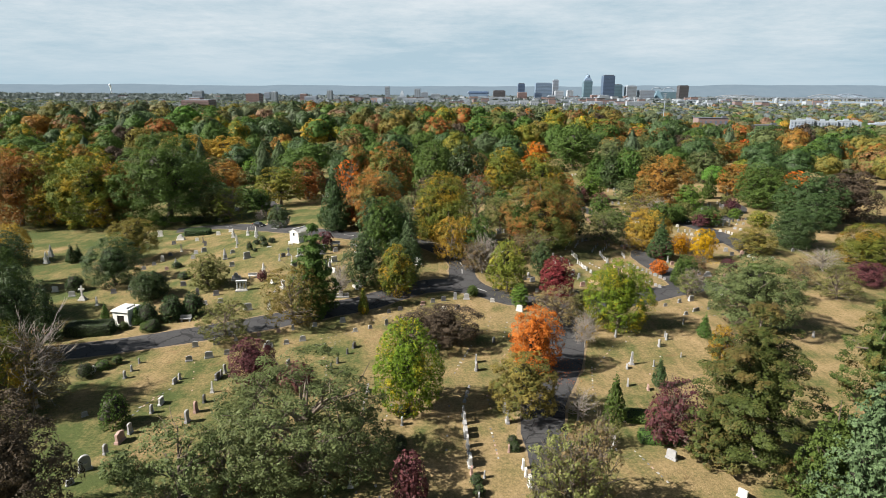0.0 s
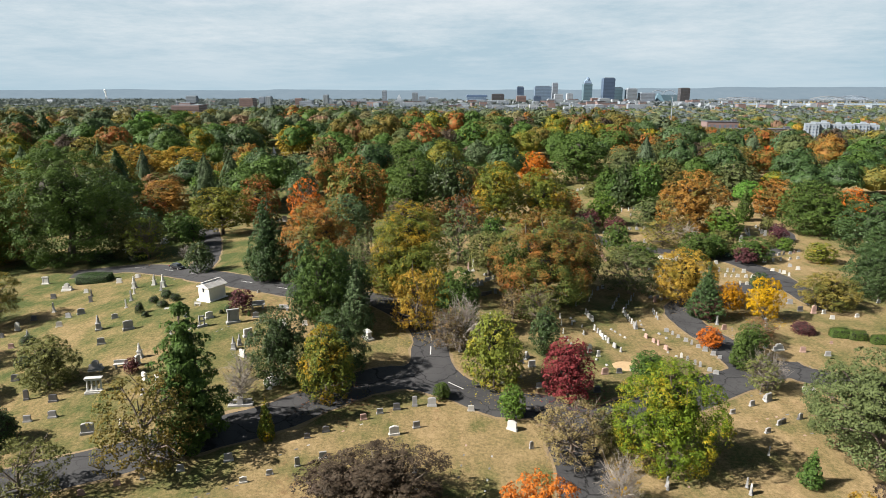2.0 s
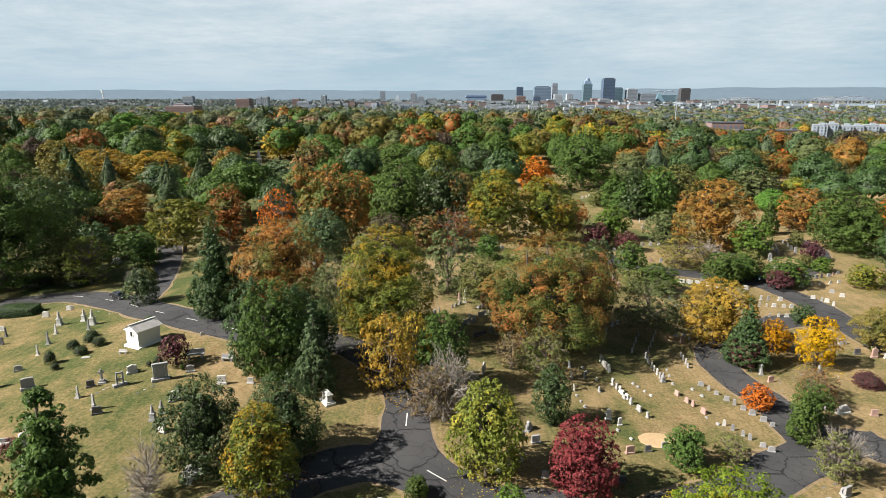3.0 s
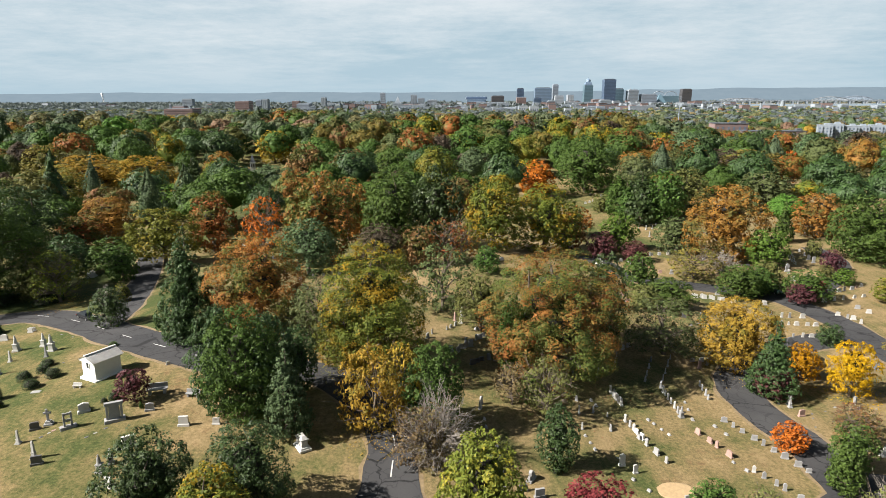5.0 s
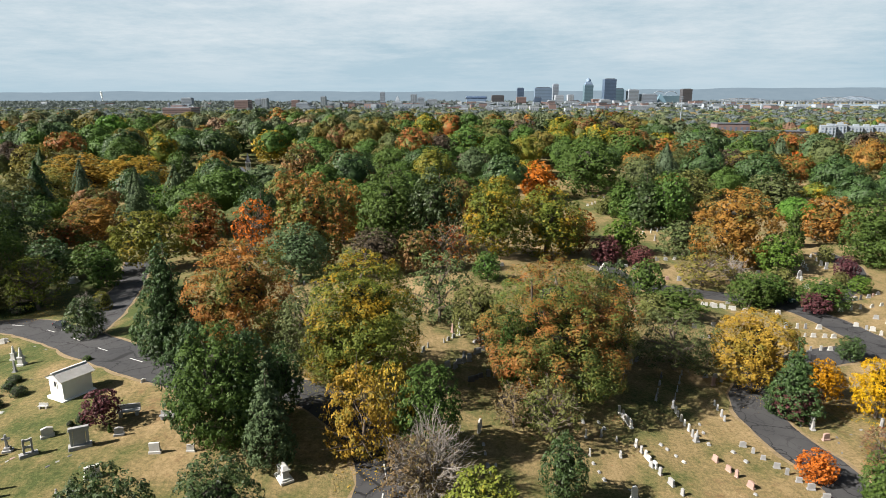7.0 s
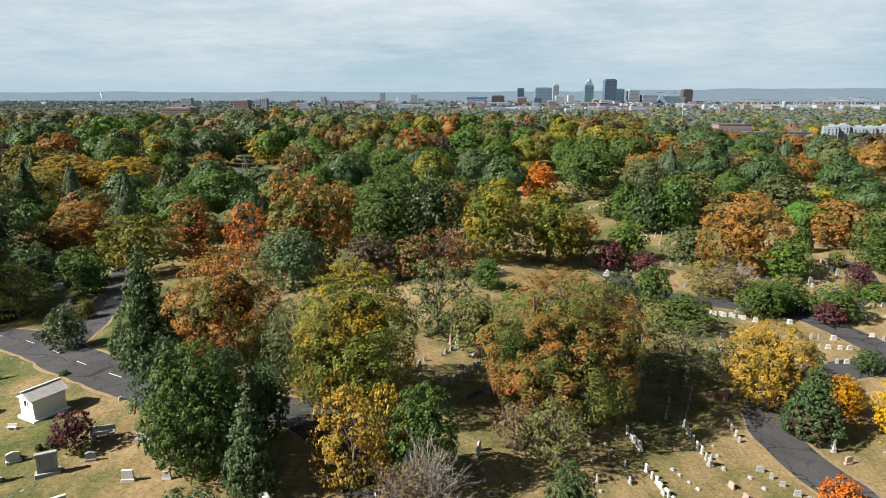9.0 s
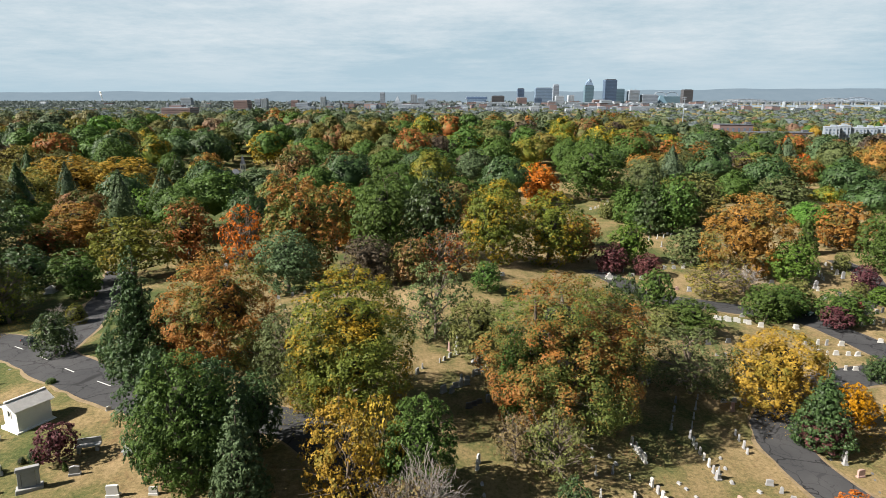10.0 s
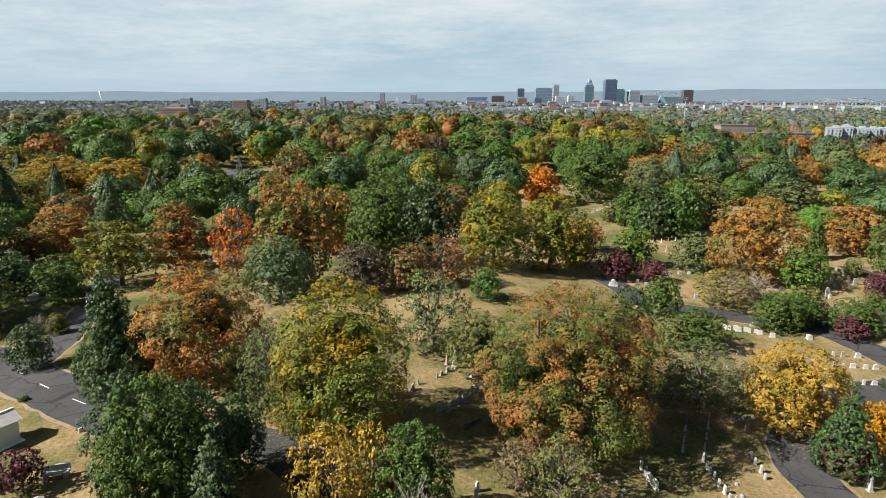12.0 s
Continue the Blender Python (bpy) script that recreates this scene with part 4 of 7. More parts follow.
def make_monument(kind, mat, variant):
    s = STONE[mat]
    hue = {"white": "white marble", "grey": "weathered grey granite", "dark": "dark polished granite", "rose": "rose-brown granite"}[mat]
    where = "on the lawn"
    if kind in ("slab", "tablet", "low", "gothic"):
        ob = new("headstone")
        w, h, d = {"slab": (0.92, 0.74, 0.24), "tablet": (0.52, 0.95, 0.18), "low": (0.6, 0.24, 0.28), "gothic": (1.1, 1.5, 0.3)}[kind]
        top = ("bow", "flat", "peak")[variant] if kind == "slab" else ("arch", "bow", "peak")[variant] if kind == "tablet" else "bow" if kind == "low" else "arch"
        foot = 0.2 if kind != "low" else 0.1
        bits(ob, s, ("base", lambda bm: box(bm, 0, 0, -0.15, w * 1.22, d * 1.8, foot + 0.15, 0.97, 0.02)), ("tablet", lambda bm: arch_slab(bm, w, d, foot, h, top)))
        if kind == "gothic":
            bits(ob, s, ("urn", lambda bm: (post(bm, 0, -0.2, foot, 0.16, 0.1, 0.4), post(bm, 0, -0.2, foot + 0.4, 0.12, 0.2, 0.35))))
        tagged(ob, f"{hue} {'low' if kind == 'low' else 'upright'} headstone on a stone base", "headstone", "headstones")
    elif kind == "flat":
        ob = new("grave_marker")
        bits(ob, s, ("slab", lambda bm: box(bm, 0, 0, -0.05, 0.6, 0.34, 0.09, 0.96, 0.015)))
        tagged(ob, f"{hue} flat grave marker set flush {where}", "grave marker", "grave markers")
    elif kind == "obelisk":
        ob = new("obelisk")
        bits(ob, s, ("base", lambda bm: (box(bm, 0, 0, -0.2, 2.0, 2.0, 0.5, 1, 0.03), box(bm, 0, 0, 0.3, 1.6, 1.6, 0.4, 1, 0.03))),
             ("pedestal", lambda bm: (box(bm, 0, 0, 0.7, 1.15, 1.15, 1.3, 0.94, 0.03), box(bm, 0, 0, 2.0, 1.3, 1.3, 0.16, 1, 0.03))),
             ("shaft", lambda bm: (box(bm, 0, 0, 2.16, 0.85, 0.85, 3.4, 0.7), box(bm, 0, 0, 5.56, 0.6, 0.6, 0.5, 0.05))))
        tagged(ob, f"{hue} obelisk on a stepped base {where}", "obelisk", "tall monuments")
    elif kind == "cross":
        ob = new("cross_monument")
        bits(ob, s, ("base", lambda bm: (box(bm, 0, 0, -0.2, 1.5, 1.2, 0.5, 0.95, 0.03), box(bm, 0, 0, 0.3, 1.0, 0.8, 0.4, 0.9, 0.03))),
             ("cross", lambda bm: (box(bm, 0, 0, 0.7, 0.38, 0.3, 2.1, 0.85, 0.02), box(bm, 0, 0, 1.95, 1.2, 0.27, 0.34, 1, 0.02))))
        tagged(ob, f"{hue} cross standing on a stepped base {where}", "cross", "tall monuments")
    elif kind == "statue":
        ob = None
        bm = bmesh.new()
        box(bm, 0, 0, -0.2, 1.1, 1.1, 0.5, 1, 0.03)
        box(bm, 0, 0, 0.3, 0.8, 0.8, 0.9, 0.92, 0.03)
        box(bm, 0, 0, 1.2, 0.9, 0.9, 0.14, 1, 0.02)
        post(bm, 0, 0, 1.34, 0.34, 0.22, 0.8)
        post(bm, 0, 0, 2.14, 0.24, 0.1, 0.4)
        ball = bmesh.ops.create_icosphere(bm, subdivisions=2, radius=0.14)["verts"]
        bmesh.ops.translate(bm, verts=ball, vec=(0, 0, 2.62))
        ob = part("statue", bm, s, None)
        tagged(ob, f"{hue} draped statue on a square pedestal {where}", "statue", "tall monuments")
    elif kind == "pediment":
        ob = new("family_monument")
        bits(ob, s, ("base", lambda bm: box(bm, 0, 0, -0.2, 2.0, 0.9, 0.5, 0.97, 0.03)),
             ("wing", lambda bm: box(bm, -0.62, 0, 0.3, 0.5, 0.4, 0.6, 0.95, 0.03)), ("wing", lambda bm: box(bm, 0.62, 0, 0.3, 0.5, 0.4, 0.6, 0.95, 0.03)),
             ("tablet", lambda bm: arch_slab(bm, 0.8, 0.46, 0.3, 1.25, "peak")))
        tagged(ob, f"{hue} stepped family monument with a peaked centre", "monument", "tall monuments")
    elif kind == "pillared":
        ob = new("pillared_monument")
        bits(ob, s, ("base", lambda bm: box(bm, 0, 0, -0.2, 2.5, 1.1, 0.55, 0.97, 0.03)), ("panel", lambda bm: box(bm, 0, 0, 0.35, 1.25, 0.3, 1.9, 1, 0.02)),
             ("pilaster", lambda bm: box(bm, -0.82, 0, 0.35, 0.32, 0.42, 1.9, 0.94, 0.02)), ("pilaster", lambda bm: box(bm, 0.82, 0, 0.35, 0.32, 0.42, 1.9, 0.94, 0.02)),
             ("lintel", lambda bm: box(bm, 0, 0, 2.25, 2.2, 0.55, 0.38, 0.96, 0.03)))
        tagged(ob, f"{hue} family monument with two pilasters and a lintel", "monument", "tall monuments")
    elif kind == "colonnade":
        ob = new("colonnade_monument")
        bits(ob, s, ("base", lambda bm: (box(bm, 0, 0, -0.2, 4.2, 1.8, 0.5, 1, 0.04), box(bm, 0, 0, 0.3, 3.7, 1.4, 0.3, 1, 0.04))),
             ("entablature", lambda bm: (box(bm, 0, 0, 3.0, 3.6, 1.1, 0.45, 1, 0.03), box(bm, 0, 0, 3.45, 3.9, 1.35, 0.16, 1, 0.03))))
        for x in (-1.5, -0.5, 0.5, 1.5):
            bits(ob, s, ("column", lambda bm: (post(bm, x, 0, 0.6, 0.24, 0.19, 2.25, 12), box(bm, x, 0, 2.83, 0.5, 0.5, 0.17), box(bm, x, 0, 0.6, 0.56, 0.56, 0.14))))
        bits(ob, s, ("tablet", lambda bm: arch_slab(bm, 0.7, 0.3, 0.6, 0.8, "arch")))
        tagged(ob, "white marble colonnade of four columns under a flat entablature", "monument", "tall monuments")
    elif kind == "bench":
        ob = new("stone_bench")
        bits(ob, s, ("seat", lambda bm: box(bm, 0, 0, 0.42, 1.9, 0.6, 0.14, 1, 0.02)), ("support", lambda bm: box(bm, -0.65, 0, -0.15, 0.25, 0.5, 0.57)), ("support", lambda bm: box(bm, 0.65, 0, -0.15, 0.25, 0.5, 0.57)),
             ("backrest", lambda bm: box(bm, 0, 0.25, 0.56, 1.9, 0.14, 0.45, 0.97, 0.02)))
        tagged(ob, f"{hue} bench with a low back {where}", "bench", "stone benches")
    elif kind == "chair":
        ob = new("tall_frame_monument")
        bits(ob, s, ("base", lambda bm: box(bm, 0, 0, -0.2, 2.4, 0.9, 0.6, 0.97, 0.03)), ("upright", lambda bm: box(bm, -0.5, 0, 0.4, 0.26, 0.4, 2.3, 0.95)), ("upright", lambda bm: box(bm, 0.5, 0, 0.4, 0.26, 0.4, 2.3, 0.95)),
             ("crossbar", lambda bm: box(bm, 0, 0, 1.2, 0.74, 0.3, 0.3)), ("crossbar", lambda bm: box(bm, 0, 0, 2.3, 0.74, 0.3, 0.3)))
        tagged(ob, f"{hue} open upright frame monument on a long dark base", "monument", "tall monuments")
    elif kind == "tomb":
        ob = new("sarcophagus")
        bits(ob, s, ("base", lambda bm: (box(bm, 0, 0, -0.2, 3.8, 2.4, 0.5, 1, 0.04), box(bm, 0, 0, 0.3, 3.3, 1.9, 0.3, 1, 0.04))), ("chest", lambda bm: box(bm, 0, 0, 0.6, 2.6, 1.25, 1.3, 0.95, 0.04)),
             ("lid", lambda bm: (box(bm, 0, 0, 1.9, 3.0, 1.6, 0.25, 1, 0.04), box(bm, 0, 0, 2.15, 2.7, 1.3, 0.5, 0.55, 0.03))))
        tagged(ob, f"{hue} sarcophagus tomb with a hipped lid on steps", "tomb", "tall monuments")
    elif kind == "balustrade":
        ob = new("balustrade_monument")
        bits(ob, s, ("base", lambda bm: box(bm, 0, 0, -0.2, 4.6, 1.2, 0.55, 1, 0.03)), ("rail", lambda bm: box(bm, 0, 0, 1.1, 4.4, 0.5, 0.2, 1, 0.02)), ("centre_block", lambda bm: box(bm, 0, 0, 0.35, 1.1, 0.75, 1.45, 0.96, 0.03)))
        for x in (-1.95, -1.6, -1.25, -0.9, 0.9, 1.25, 1.6, 1.95):
            bits(ob, s, ("baluster", lambda bm: (post(bm, x, 0, 0.35, 0.08, 0.14, 0.35, 8), post(bm, x, 0, 0.7, 0.14, 0.07, 0.4, 8))))
        tagged(ob, f"{hue} balustrade monument with a raised centre block", "monument", "tall monuments")
    else:
        ob = new("stone_basin")
        bits(ob, s, ("bowl", lambda bm: (post(bm, 0, 0, -0.1, 1.9, 1.8, 0.4, 20), post(bm, 0, 0, 0.3, 1.2, 0.9, 0.25, 16))), ("stem", lambda bm: (post(bm, 0, 0, 0.55, 0.3, 0.2, 0.9, 10), post(bm, 0, 0, 1.45, 0.2, 0.5, 0.2, 12))))
        tagged(ob, f"{hue} round basin with a short stem {where}", "basin", "tall monuments")
    return ob


FAR_STONES = {}


def monument(kind, mat, x, y, turn, size=1.0):
    variant = SHAKE.randrange(3)
    m = pose(x, y, land(x, y), SHAKE.uniform(-1.5, 1.5), SHAKE.uniform(-1.5, 1.5), turn + SHAKE.uniform(-4, 4)) @ Matrix.Diagonal((size, size, size * SHAKE.uniform(0.92, 1.08), 1))
    key = (kind, mat, variant)
    if kind in ("slab", "tablet", "low") and y > FAR_LAWN:
        FAR_STONES.setdefault(mat, []).append((kind, variant, m))
        return None
    if key not in MADE:
        MADE[key] = make_monument(kind, mat, variant)
        ob = MADE[key]
        ob.matrix_world = m
        return ob
    first = MADE[key]
    return copy_thing(first, m @ Matrix.Diagonal((1 / first.scale.x, 1 / first.scale.y, 1 / first.scale.z, 1)))


def row(kind, mat, x0, y0, x1, y1, count, turn, size=1.0):
    """Headstones in a line, not quite even in spacing, size and stone."""
    for k in range(count):
        f = k / (count - 1) if count > 1 else 0.5
        f += SHAKE.uniform(-0.18, 0.18) / max(1, count - 1)
        stone_kind, stone_mat = kind, mat
        if kind == "flat" and mat == "grey":
            stone_mat = SHAKE.choice(("grey", "rose", "dark", "dark"))
        if kind in ("slab", "tablet") and SHAKE.random() < 0.25:
            stone_kind = "tablet" if kind == "slab" else "slab"
        if mat in ("grey", "white") and SHAKE.random() < 0.22:
            stone_mat = SHAKE.choice(("white", "grey", "grey", "rose", "dark")) if mat == "grey" else "grey"
        monument(stone_kind, stone_mat, x0 + (x1 - x0) * f, y0 + (y1 - y0) * f, turn, size * SHAKE.uniform(0.8, 1.15))


FAR_LAWN = 181.0


def far_stones():
    """The small headstones of the farther lawns, one mesh for each kind of stone."""
    for mat, spots in FAR_STONES.items():
        bm = bmesh.new()
        for kind, variant, m in spots:
            w, h, d = {"slab": (0.92, 0.74, 0.24), "tablet": (0.52, 0.95, 0.18), "low": (0.6, 0.24, 0.28)}[kind]
            one = bmesh.new()
            box(one, 0, 0, -0.15, w * 1.22, d * 1.8, 0.35, 0.97)
            arch_slab(one, w, d, 0.2, h, ("bow", "flat", "peak")[variant], 4)
            one.transform(m)
            piece = bpy.data.meshes.new("piece")
            one.to_mesh(piece)
            one.free()
            bm.from_mesh(piece)
            bpy.data.meshes.remove(piece)
        ob = part("headstones", bm, STONE[mat], None)
        tagged(ob, f"rows of small {mat} headstones on the far lawns", "headstones", kind="stuff")


monument("gothic", "grey", -44.8, 70.1, 40, 1.25)
row("slab", "grey", -44.2, 73.4, -43.2, 79.2, 3, 80, 1.42)
row("slab", "grey", -42.8, 84.5, -42.5, 87.2, 2, 84, 1.36)
row("tablet", "grey", -36.5, 82.0, -36.2, 87.5, 3, 87, 1.44)
monument("obelisk", "white", -36.1, 90.6, 0, 0.32)
row("tablet", "grey", -36.8, 94.9, -36.3, 97.3, 3, 78, 1.30)
row("slab", "grey", -52.2, 95.7, -52.4, 101.2, 3, 92, 1.11)
monument("slab", "grey", -52.1, 83.3, 50, 0.83)
row("tablet", "grey", -43.2, 93.7, -43.0, 94.9, 2, 77, 1.04)
monument("slab", "grey", -45.0, 67.1, 50, 0.92)
row("tablet", "grey", -71.2, 114.3, -71.0, 115.7, 2, 80, 1.04)
row("slab", "grey", -58.5, 97.4, -58.5, 98.5, 2, 95, 0.99)
row("tablet", "grey", 3.1, 84.1, 3.7, 69.9, 8, -87, 1.37)
row("tablet", "grey", 5.7, 99.0, 5.9, 102.2, 2, 86, 1.44)
row("tablet", "grey", 9.3, 85.4, 9.4, 82.5, 2, -89, 1.57)
row("tablet", "white", 10.3, 71.2, 10.7, 67.2, 3, -84, 1.44)
monument("tablet", "rose", 8.9, 74.7, 80, 1.00)
monument("tablet", "grey", -5.7, 81.3, 80, 1.10)
monument("obelisk", "grey", -11.0, 67.0, 0, 0.36)
monument("tablet", "grey", 4.4, 64.7, 80, 1.00)
row("tablet", "grey", -11.6, 82.3, -11.7, 91.7, 4, 91, 1.30)
monument("tablet", "grey", 9.5, 110.3, 60, 0.90)
monument("tablet", "grey", -12.1, 70.4, 80, 0.90)
monument("tablet", "grey", 5.3, 69.0, 80, 0.90)
row("low", "grey", 4.3, 92.9, 3.4, 88.0, 4, -100, 1.00)
monument("obelisk", "grey", 33.0, 102.1, 0, 0.45)
monument("slab", "grey", 31.8, 100.5, 80, 0.92)
monument("tablet", "grey", 30.1, 94.0, 70, 1.10)
monument("tablet", "grey", 33.4, 114.0, 60, 1.00)
row("tablet", "grey", 40.8, 110.4, 43.2, 113.7, 2, 54, 1.30)
monument("slab", "grey", 30.0, 73.4, 130, 1.38)
monument("obelisk", "white", 23.1, 75.6, 0, 0.36)
monument("slab", "white", 35.7, 65.5, 130, 1.20)
monument("slab", "rose", 33.0, 92.7, 80, 0.92)
row("slab", "white", 72.4, 115.3, 72.4, 115.9, 1, 91, 1.23)
monument("tablet", "grey", 42.9, 105.5, 60, 0.80)
row("flat", "grey", 6.9, 80.3, 7.4, 73.1, 8, -86, 0.72)
row("flat", "grey", 25.8, 100.7, 24.1, 92.5, 9, -101, 0.72)
row("flat", "grey", 23.3, 90.6, 22.8, 85.7, 4, -96, 0.72)
row("flat", "grey", 2.1, 97.8, 4.8, 106.7, 8, 73, 0.72)
row("flat", "grey", 25.8, 75.0, 27.8, 68.5, 8, -73, 0.72)
row("flat", "grey", -18.5, 91.6, -20.1, 101.6, 7, 99, 0.72)
row("flat", "grey", -7.3, 89.9, -8.3, 82.4, 6, -98, 0.72)
row("flat", "grey", 7.0, 90.2, 7.3, 86.4, 4, -86, 0.72)
row("flat", "grey", -23.1, 107.8, -19.2, 109.7, 6, 27, 0.72)
row("flat", "white", -13.8, 65.0, -14.4, 70.6, 6, 97, 0.80)
row("flat", "grey", -10.2, 66.1, -11.2, 74.5, 7, 97, 0.80)
row("flat", "grey", -45.2, 86.1, -43.2, 91.5, 6, 69, 0.80)
row("flat", "grey", -45.3, 83.7, -44.6, 88.7, 5, 83, 0.80)
row("flat", "grey", -43.0, 101.5, -39.6, 91.5, 4, -71, 0.64)
row("flat", "grey", 14.8, 66.4, 15.3, 65.3, 1, -66, 0.64)
row("flat", "grey", 1.8, 111.4, 4.7, 114.1, 1, 43, 0.72)
row("flat", "grey", 1.1, 87.4, 0.6, 74.6, 4, -92, 0.72)
row("flat", "grey", 12.8, 109.5, 9.4, 100.1, 5, -110, 0.64)
row("flat", "white", 21.5, 97.4, 20.7, 92.4, 2, -99, 0.72)
row("flat", "grey", -8.0, 67.2, -7.3, 65.1, 2, -72, 0.80)
row("flat", "grey", 39.1, 105.3, 35.1, 98.4, 4, -120, 0.72)
monument("slab", "grey", -44.0, 101.6, 18, 1.10)
monument("slab", "grey", -41.0, 102.9, 18, 1.38)
monument("slab", "grey", -38.3, 104.3, 18, 0.92)
monument("pediment", "grey", -31.7, 107.2, 18, 0.88)
monument("slab", "grey", -28.7, 108.4, 15, 0.92)
monument("slab", "grey", -26.0, 109.8, 15, 1.15)
row("slab", "grey", -44.7, 107.5, -38.0, 110.0, 3, 15, 1.02)
row("slab", "grey", -28.5, 114.6, -25.5, 115.8, 2, 15, 0.89)
row("slab", "grey", -17.2, 113.7, -7.7, 118.9, 4, 18, 0.98)
row("slab", "grey", 0.2, 124.0, 3.4, 125.9, 2, 15, 1.19)
monument("slab", "rose", -34.7, 111.8, 15, 0.74)
monument("slab", "rose", -31.4, 113.4, 15, 0.74)
monument("slab", "dark", -41.6, 108.3, 15, 0.92)
monument("slab", "grey", -19.8, 118.0, 15, 1.10)
row("slab", "dark", -11.0, 122.9, -8.6, 124.5, 2, 15, 0.94)
monument("slab", "rose", -4.2, 127.4, 15, 0.92)
monument("slab", "grey", -2.1, 129.0, 12, 0.92)
monument("slab", "dark", 0.2, 130.1, 10, 1.01)
monument("tablet", "grey", 2.7, 131.2, 5, 1.30)
monument("slab", "grey", 5.2, 131.4, 0, 1.29)
row("tablet", "dark", -18.9, 98.3, -16.1, 107.2, 4, 73, 0.99)
row("tablet", "grey", -26.5, 99.7, -26.4, 100.4, 1, 77, 0.99)
monument("tablet", "grey", -1.0, 106.4, 60, 1.20)
monument("tablet", "white", 5.8, 98.9, 60, 1.30)
monument("tablet", "dark", 9.6, 110.1, 60, 1.10)
monument("slab", "white", 10.8, 130.5, 0, 0.92)
monument("slab", "white", 16.2, 126.0, -28, 1.38)
monument("slab", "grey", 3.4, 116.4, 70, 1.01)
monument("tablet", "grey", 12.5, 100.2, 70, 1.20)
monument("tablet", "grey", 18.3, 121.8, 20, 1.00)
row("flat", "grey", -17.9, 131.3, -13.0, 129.7, 1, -18, 0.72)
row("flat", "grey", -6.1, 111.2, -9.0, 105.8, 1, -119, 0.72)
row("flat", "grey", -4.4, 126.2, -6.4, 124.7, 2, -144, 0.72)
row("flat", "grey", -10.7, 121.3, -13.7, 119.3, 3, -147, 0.72)
row("flat", "grey", 9.8, 122.2, 8.6, 115.1, 4, -99, 0.72)
row("flat", "grey", 5.4, 108.8, 2.7, 100.6, 7, -108, 0.72)
row("flat", "grey", 13.0, 119.9, 11.7, 113.0, 4, -101, 0.72)
row("flat", "grey", -22.7, 110.7, -17.3, 113.4, 5, 27, 0.72)
row("flat", "grey", -19.8, 108.4, -21.2, 101.4, 5, -101, 0.72)
row("flat", "grey", 31.7, 109.6, 26.1, 99.9, 7, -120, 0.72)
row("flat", "grey", 37.3, 117.0, 34.7, 111.7, 3, -116, 0.72)
monument("tablet", "grey", 33.5, 114.6, 50, 1.10)
monument("tablet", "grey", 43.1, 114.7, 60, 1.10)
monument("tablet", "grey", 40.6, 110.6, 60, 1.10)
monument("slab", "grey", 49.1, 132.1, 20, 0.83)
monument("tablet", "grey", 49.1, 121.5, 60, 1.00)
monument("slab", "grey", 54.4, 129.2, 25, 0.83)
monument("tablet", "grey", 58.2, 130.8, 25, 0.90)
monument("pediment", "white", 68.3, 156.0, 10, 0.80)
monument("slab", "white", 36.3, 119.0, 10, 1.38)
monument("slab", "grey", 56.2, 136.7, 25, 0.92)
monument("slab", "grey", 63.8, 118.0, 20, 0.92)
monument("tablet", "grey", 36.7, 101.4, 60, 1.00)
monument("slab", "white", 88.0, 175.9, 10, 0.92)
monument("slab", "grey", 104.6, 183.3, 10, 0.92)
monument("slab", "white", 93.9, 174.0, 10, 0.92)
row("tablet", "white", 32.4, 151.7, 33.7, 150.2, 2, 15, 1.26)
row("slab", "grey", 33.2, 143.6, 35.4, 144.1, 2, 8, 1.02)
monument("slab", "grey", 38.2, 145.3, 10, 0.83)
row("slab", "grey", 36.4, 157.9, 38.2, 152.9, 4, -70, 0.85)
row("tablet", "white", 35.9, 170.3, 36.4, 167.1, 4, -81, 0.99)
row("slab", "white", 35.8, 161.9, 36.8, 158.0, 5, -76, 0.85)
row("tablet", "white", 44.2, 171.6, 44.3, 164.3, 7, -89, 0.90)
monument("statue", "grey", 44.3, 164.1, 10, 0.64)
row("slab", "rose", 45.0, 159.8, 47.0, 154.6, 4, -69, 0.85)
row("tablet", "grey", 51.0, 174.4, 50.5, 169.8, 4, -96, 0.90)
row("slab", "grey", 50.0, 163.6, 55.5, 151.4, 9, -12, 0.77)
row("slab", "grey", 48.5, 151.5, 52.1, 145.1, 6, -12, 0.81)
row("tablet", "white", 30.1, 167.3, 29.3, 159.6, 3, -97, 0.90)
row("slab", "grey", 33.7, 163.9, 33.2, 160.1, 2, -97, 0.68)
monument("tablet", "grey", 31.8, 164.0, 60, 0.90)
monument("tablet", "white", 15.8, 162.8, 60, 1.10)
row("slab", "grey", 19.7, 145.8, 21.2, 145.0, 2, 10, 1.10)
monument("pediment", "grey", 20.9, 147.9, 60, 0.80)
monument("low", "white", 16.0, 138.6, -20, 1.00)
monument("low", "white", 19.0, 141.0, -20, 1.00)
monument("slab", "white", 21.6, 137.9, 10, 0.92)
monument("slab", "dark", 30.5, 137.4, 10, 1.01)
monument("slab", "dark", 27.9, 137.6, 10, 1.01)
row("flat", "grey", 31.8, 154.2, 33.5, 151.3, 1, -59, 0.80)
row("low", "grey", 29.3, 157.9, 29.9, 154.7, 3, -80, 0.80)
row("low", "grey", 39.2, 162.8, 40.8, 159.3, 4, -65, 0.80)
row("low", "grey", 46.5, 168.7, 45.7, 163.5, 3, -100, 0.80)
row("low", "grey", 32.9, 149.1, 34.5, 146.6, 2, -59, 0.80)
row("low", "grey", 32.2, 167.6, 32.7, 165.7, 2, -76, 0.80)
row("low", "grey", 48.2, 161.9, 48.8, 160.1, 2, -71, 0.80)
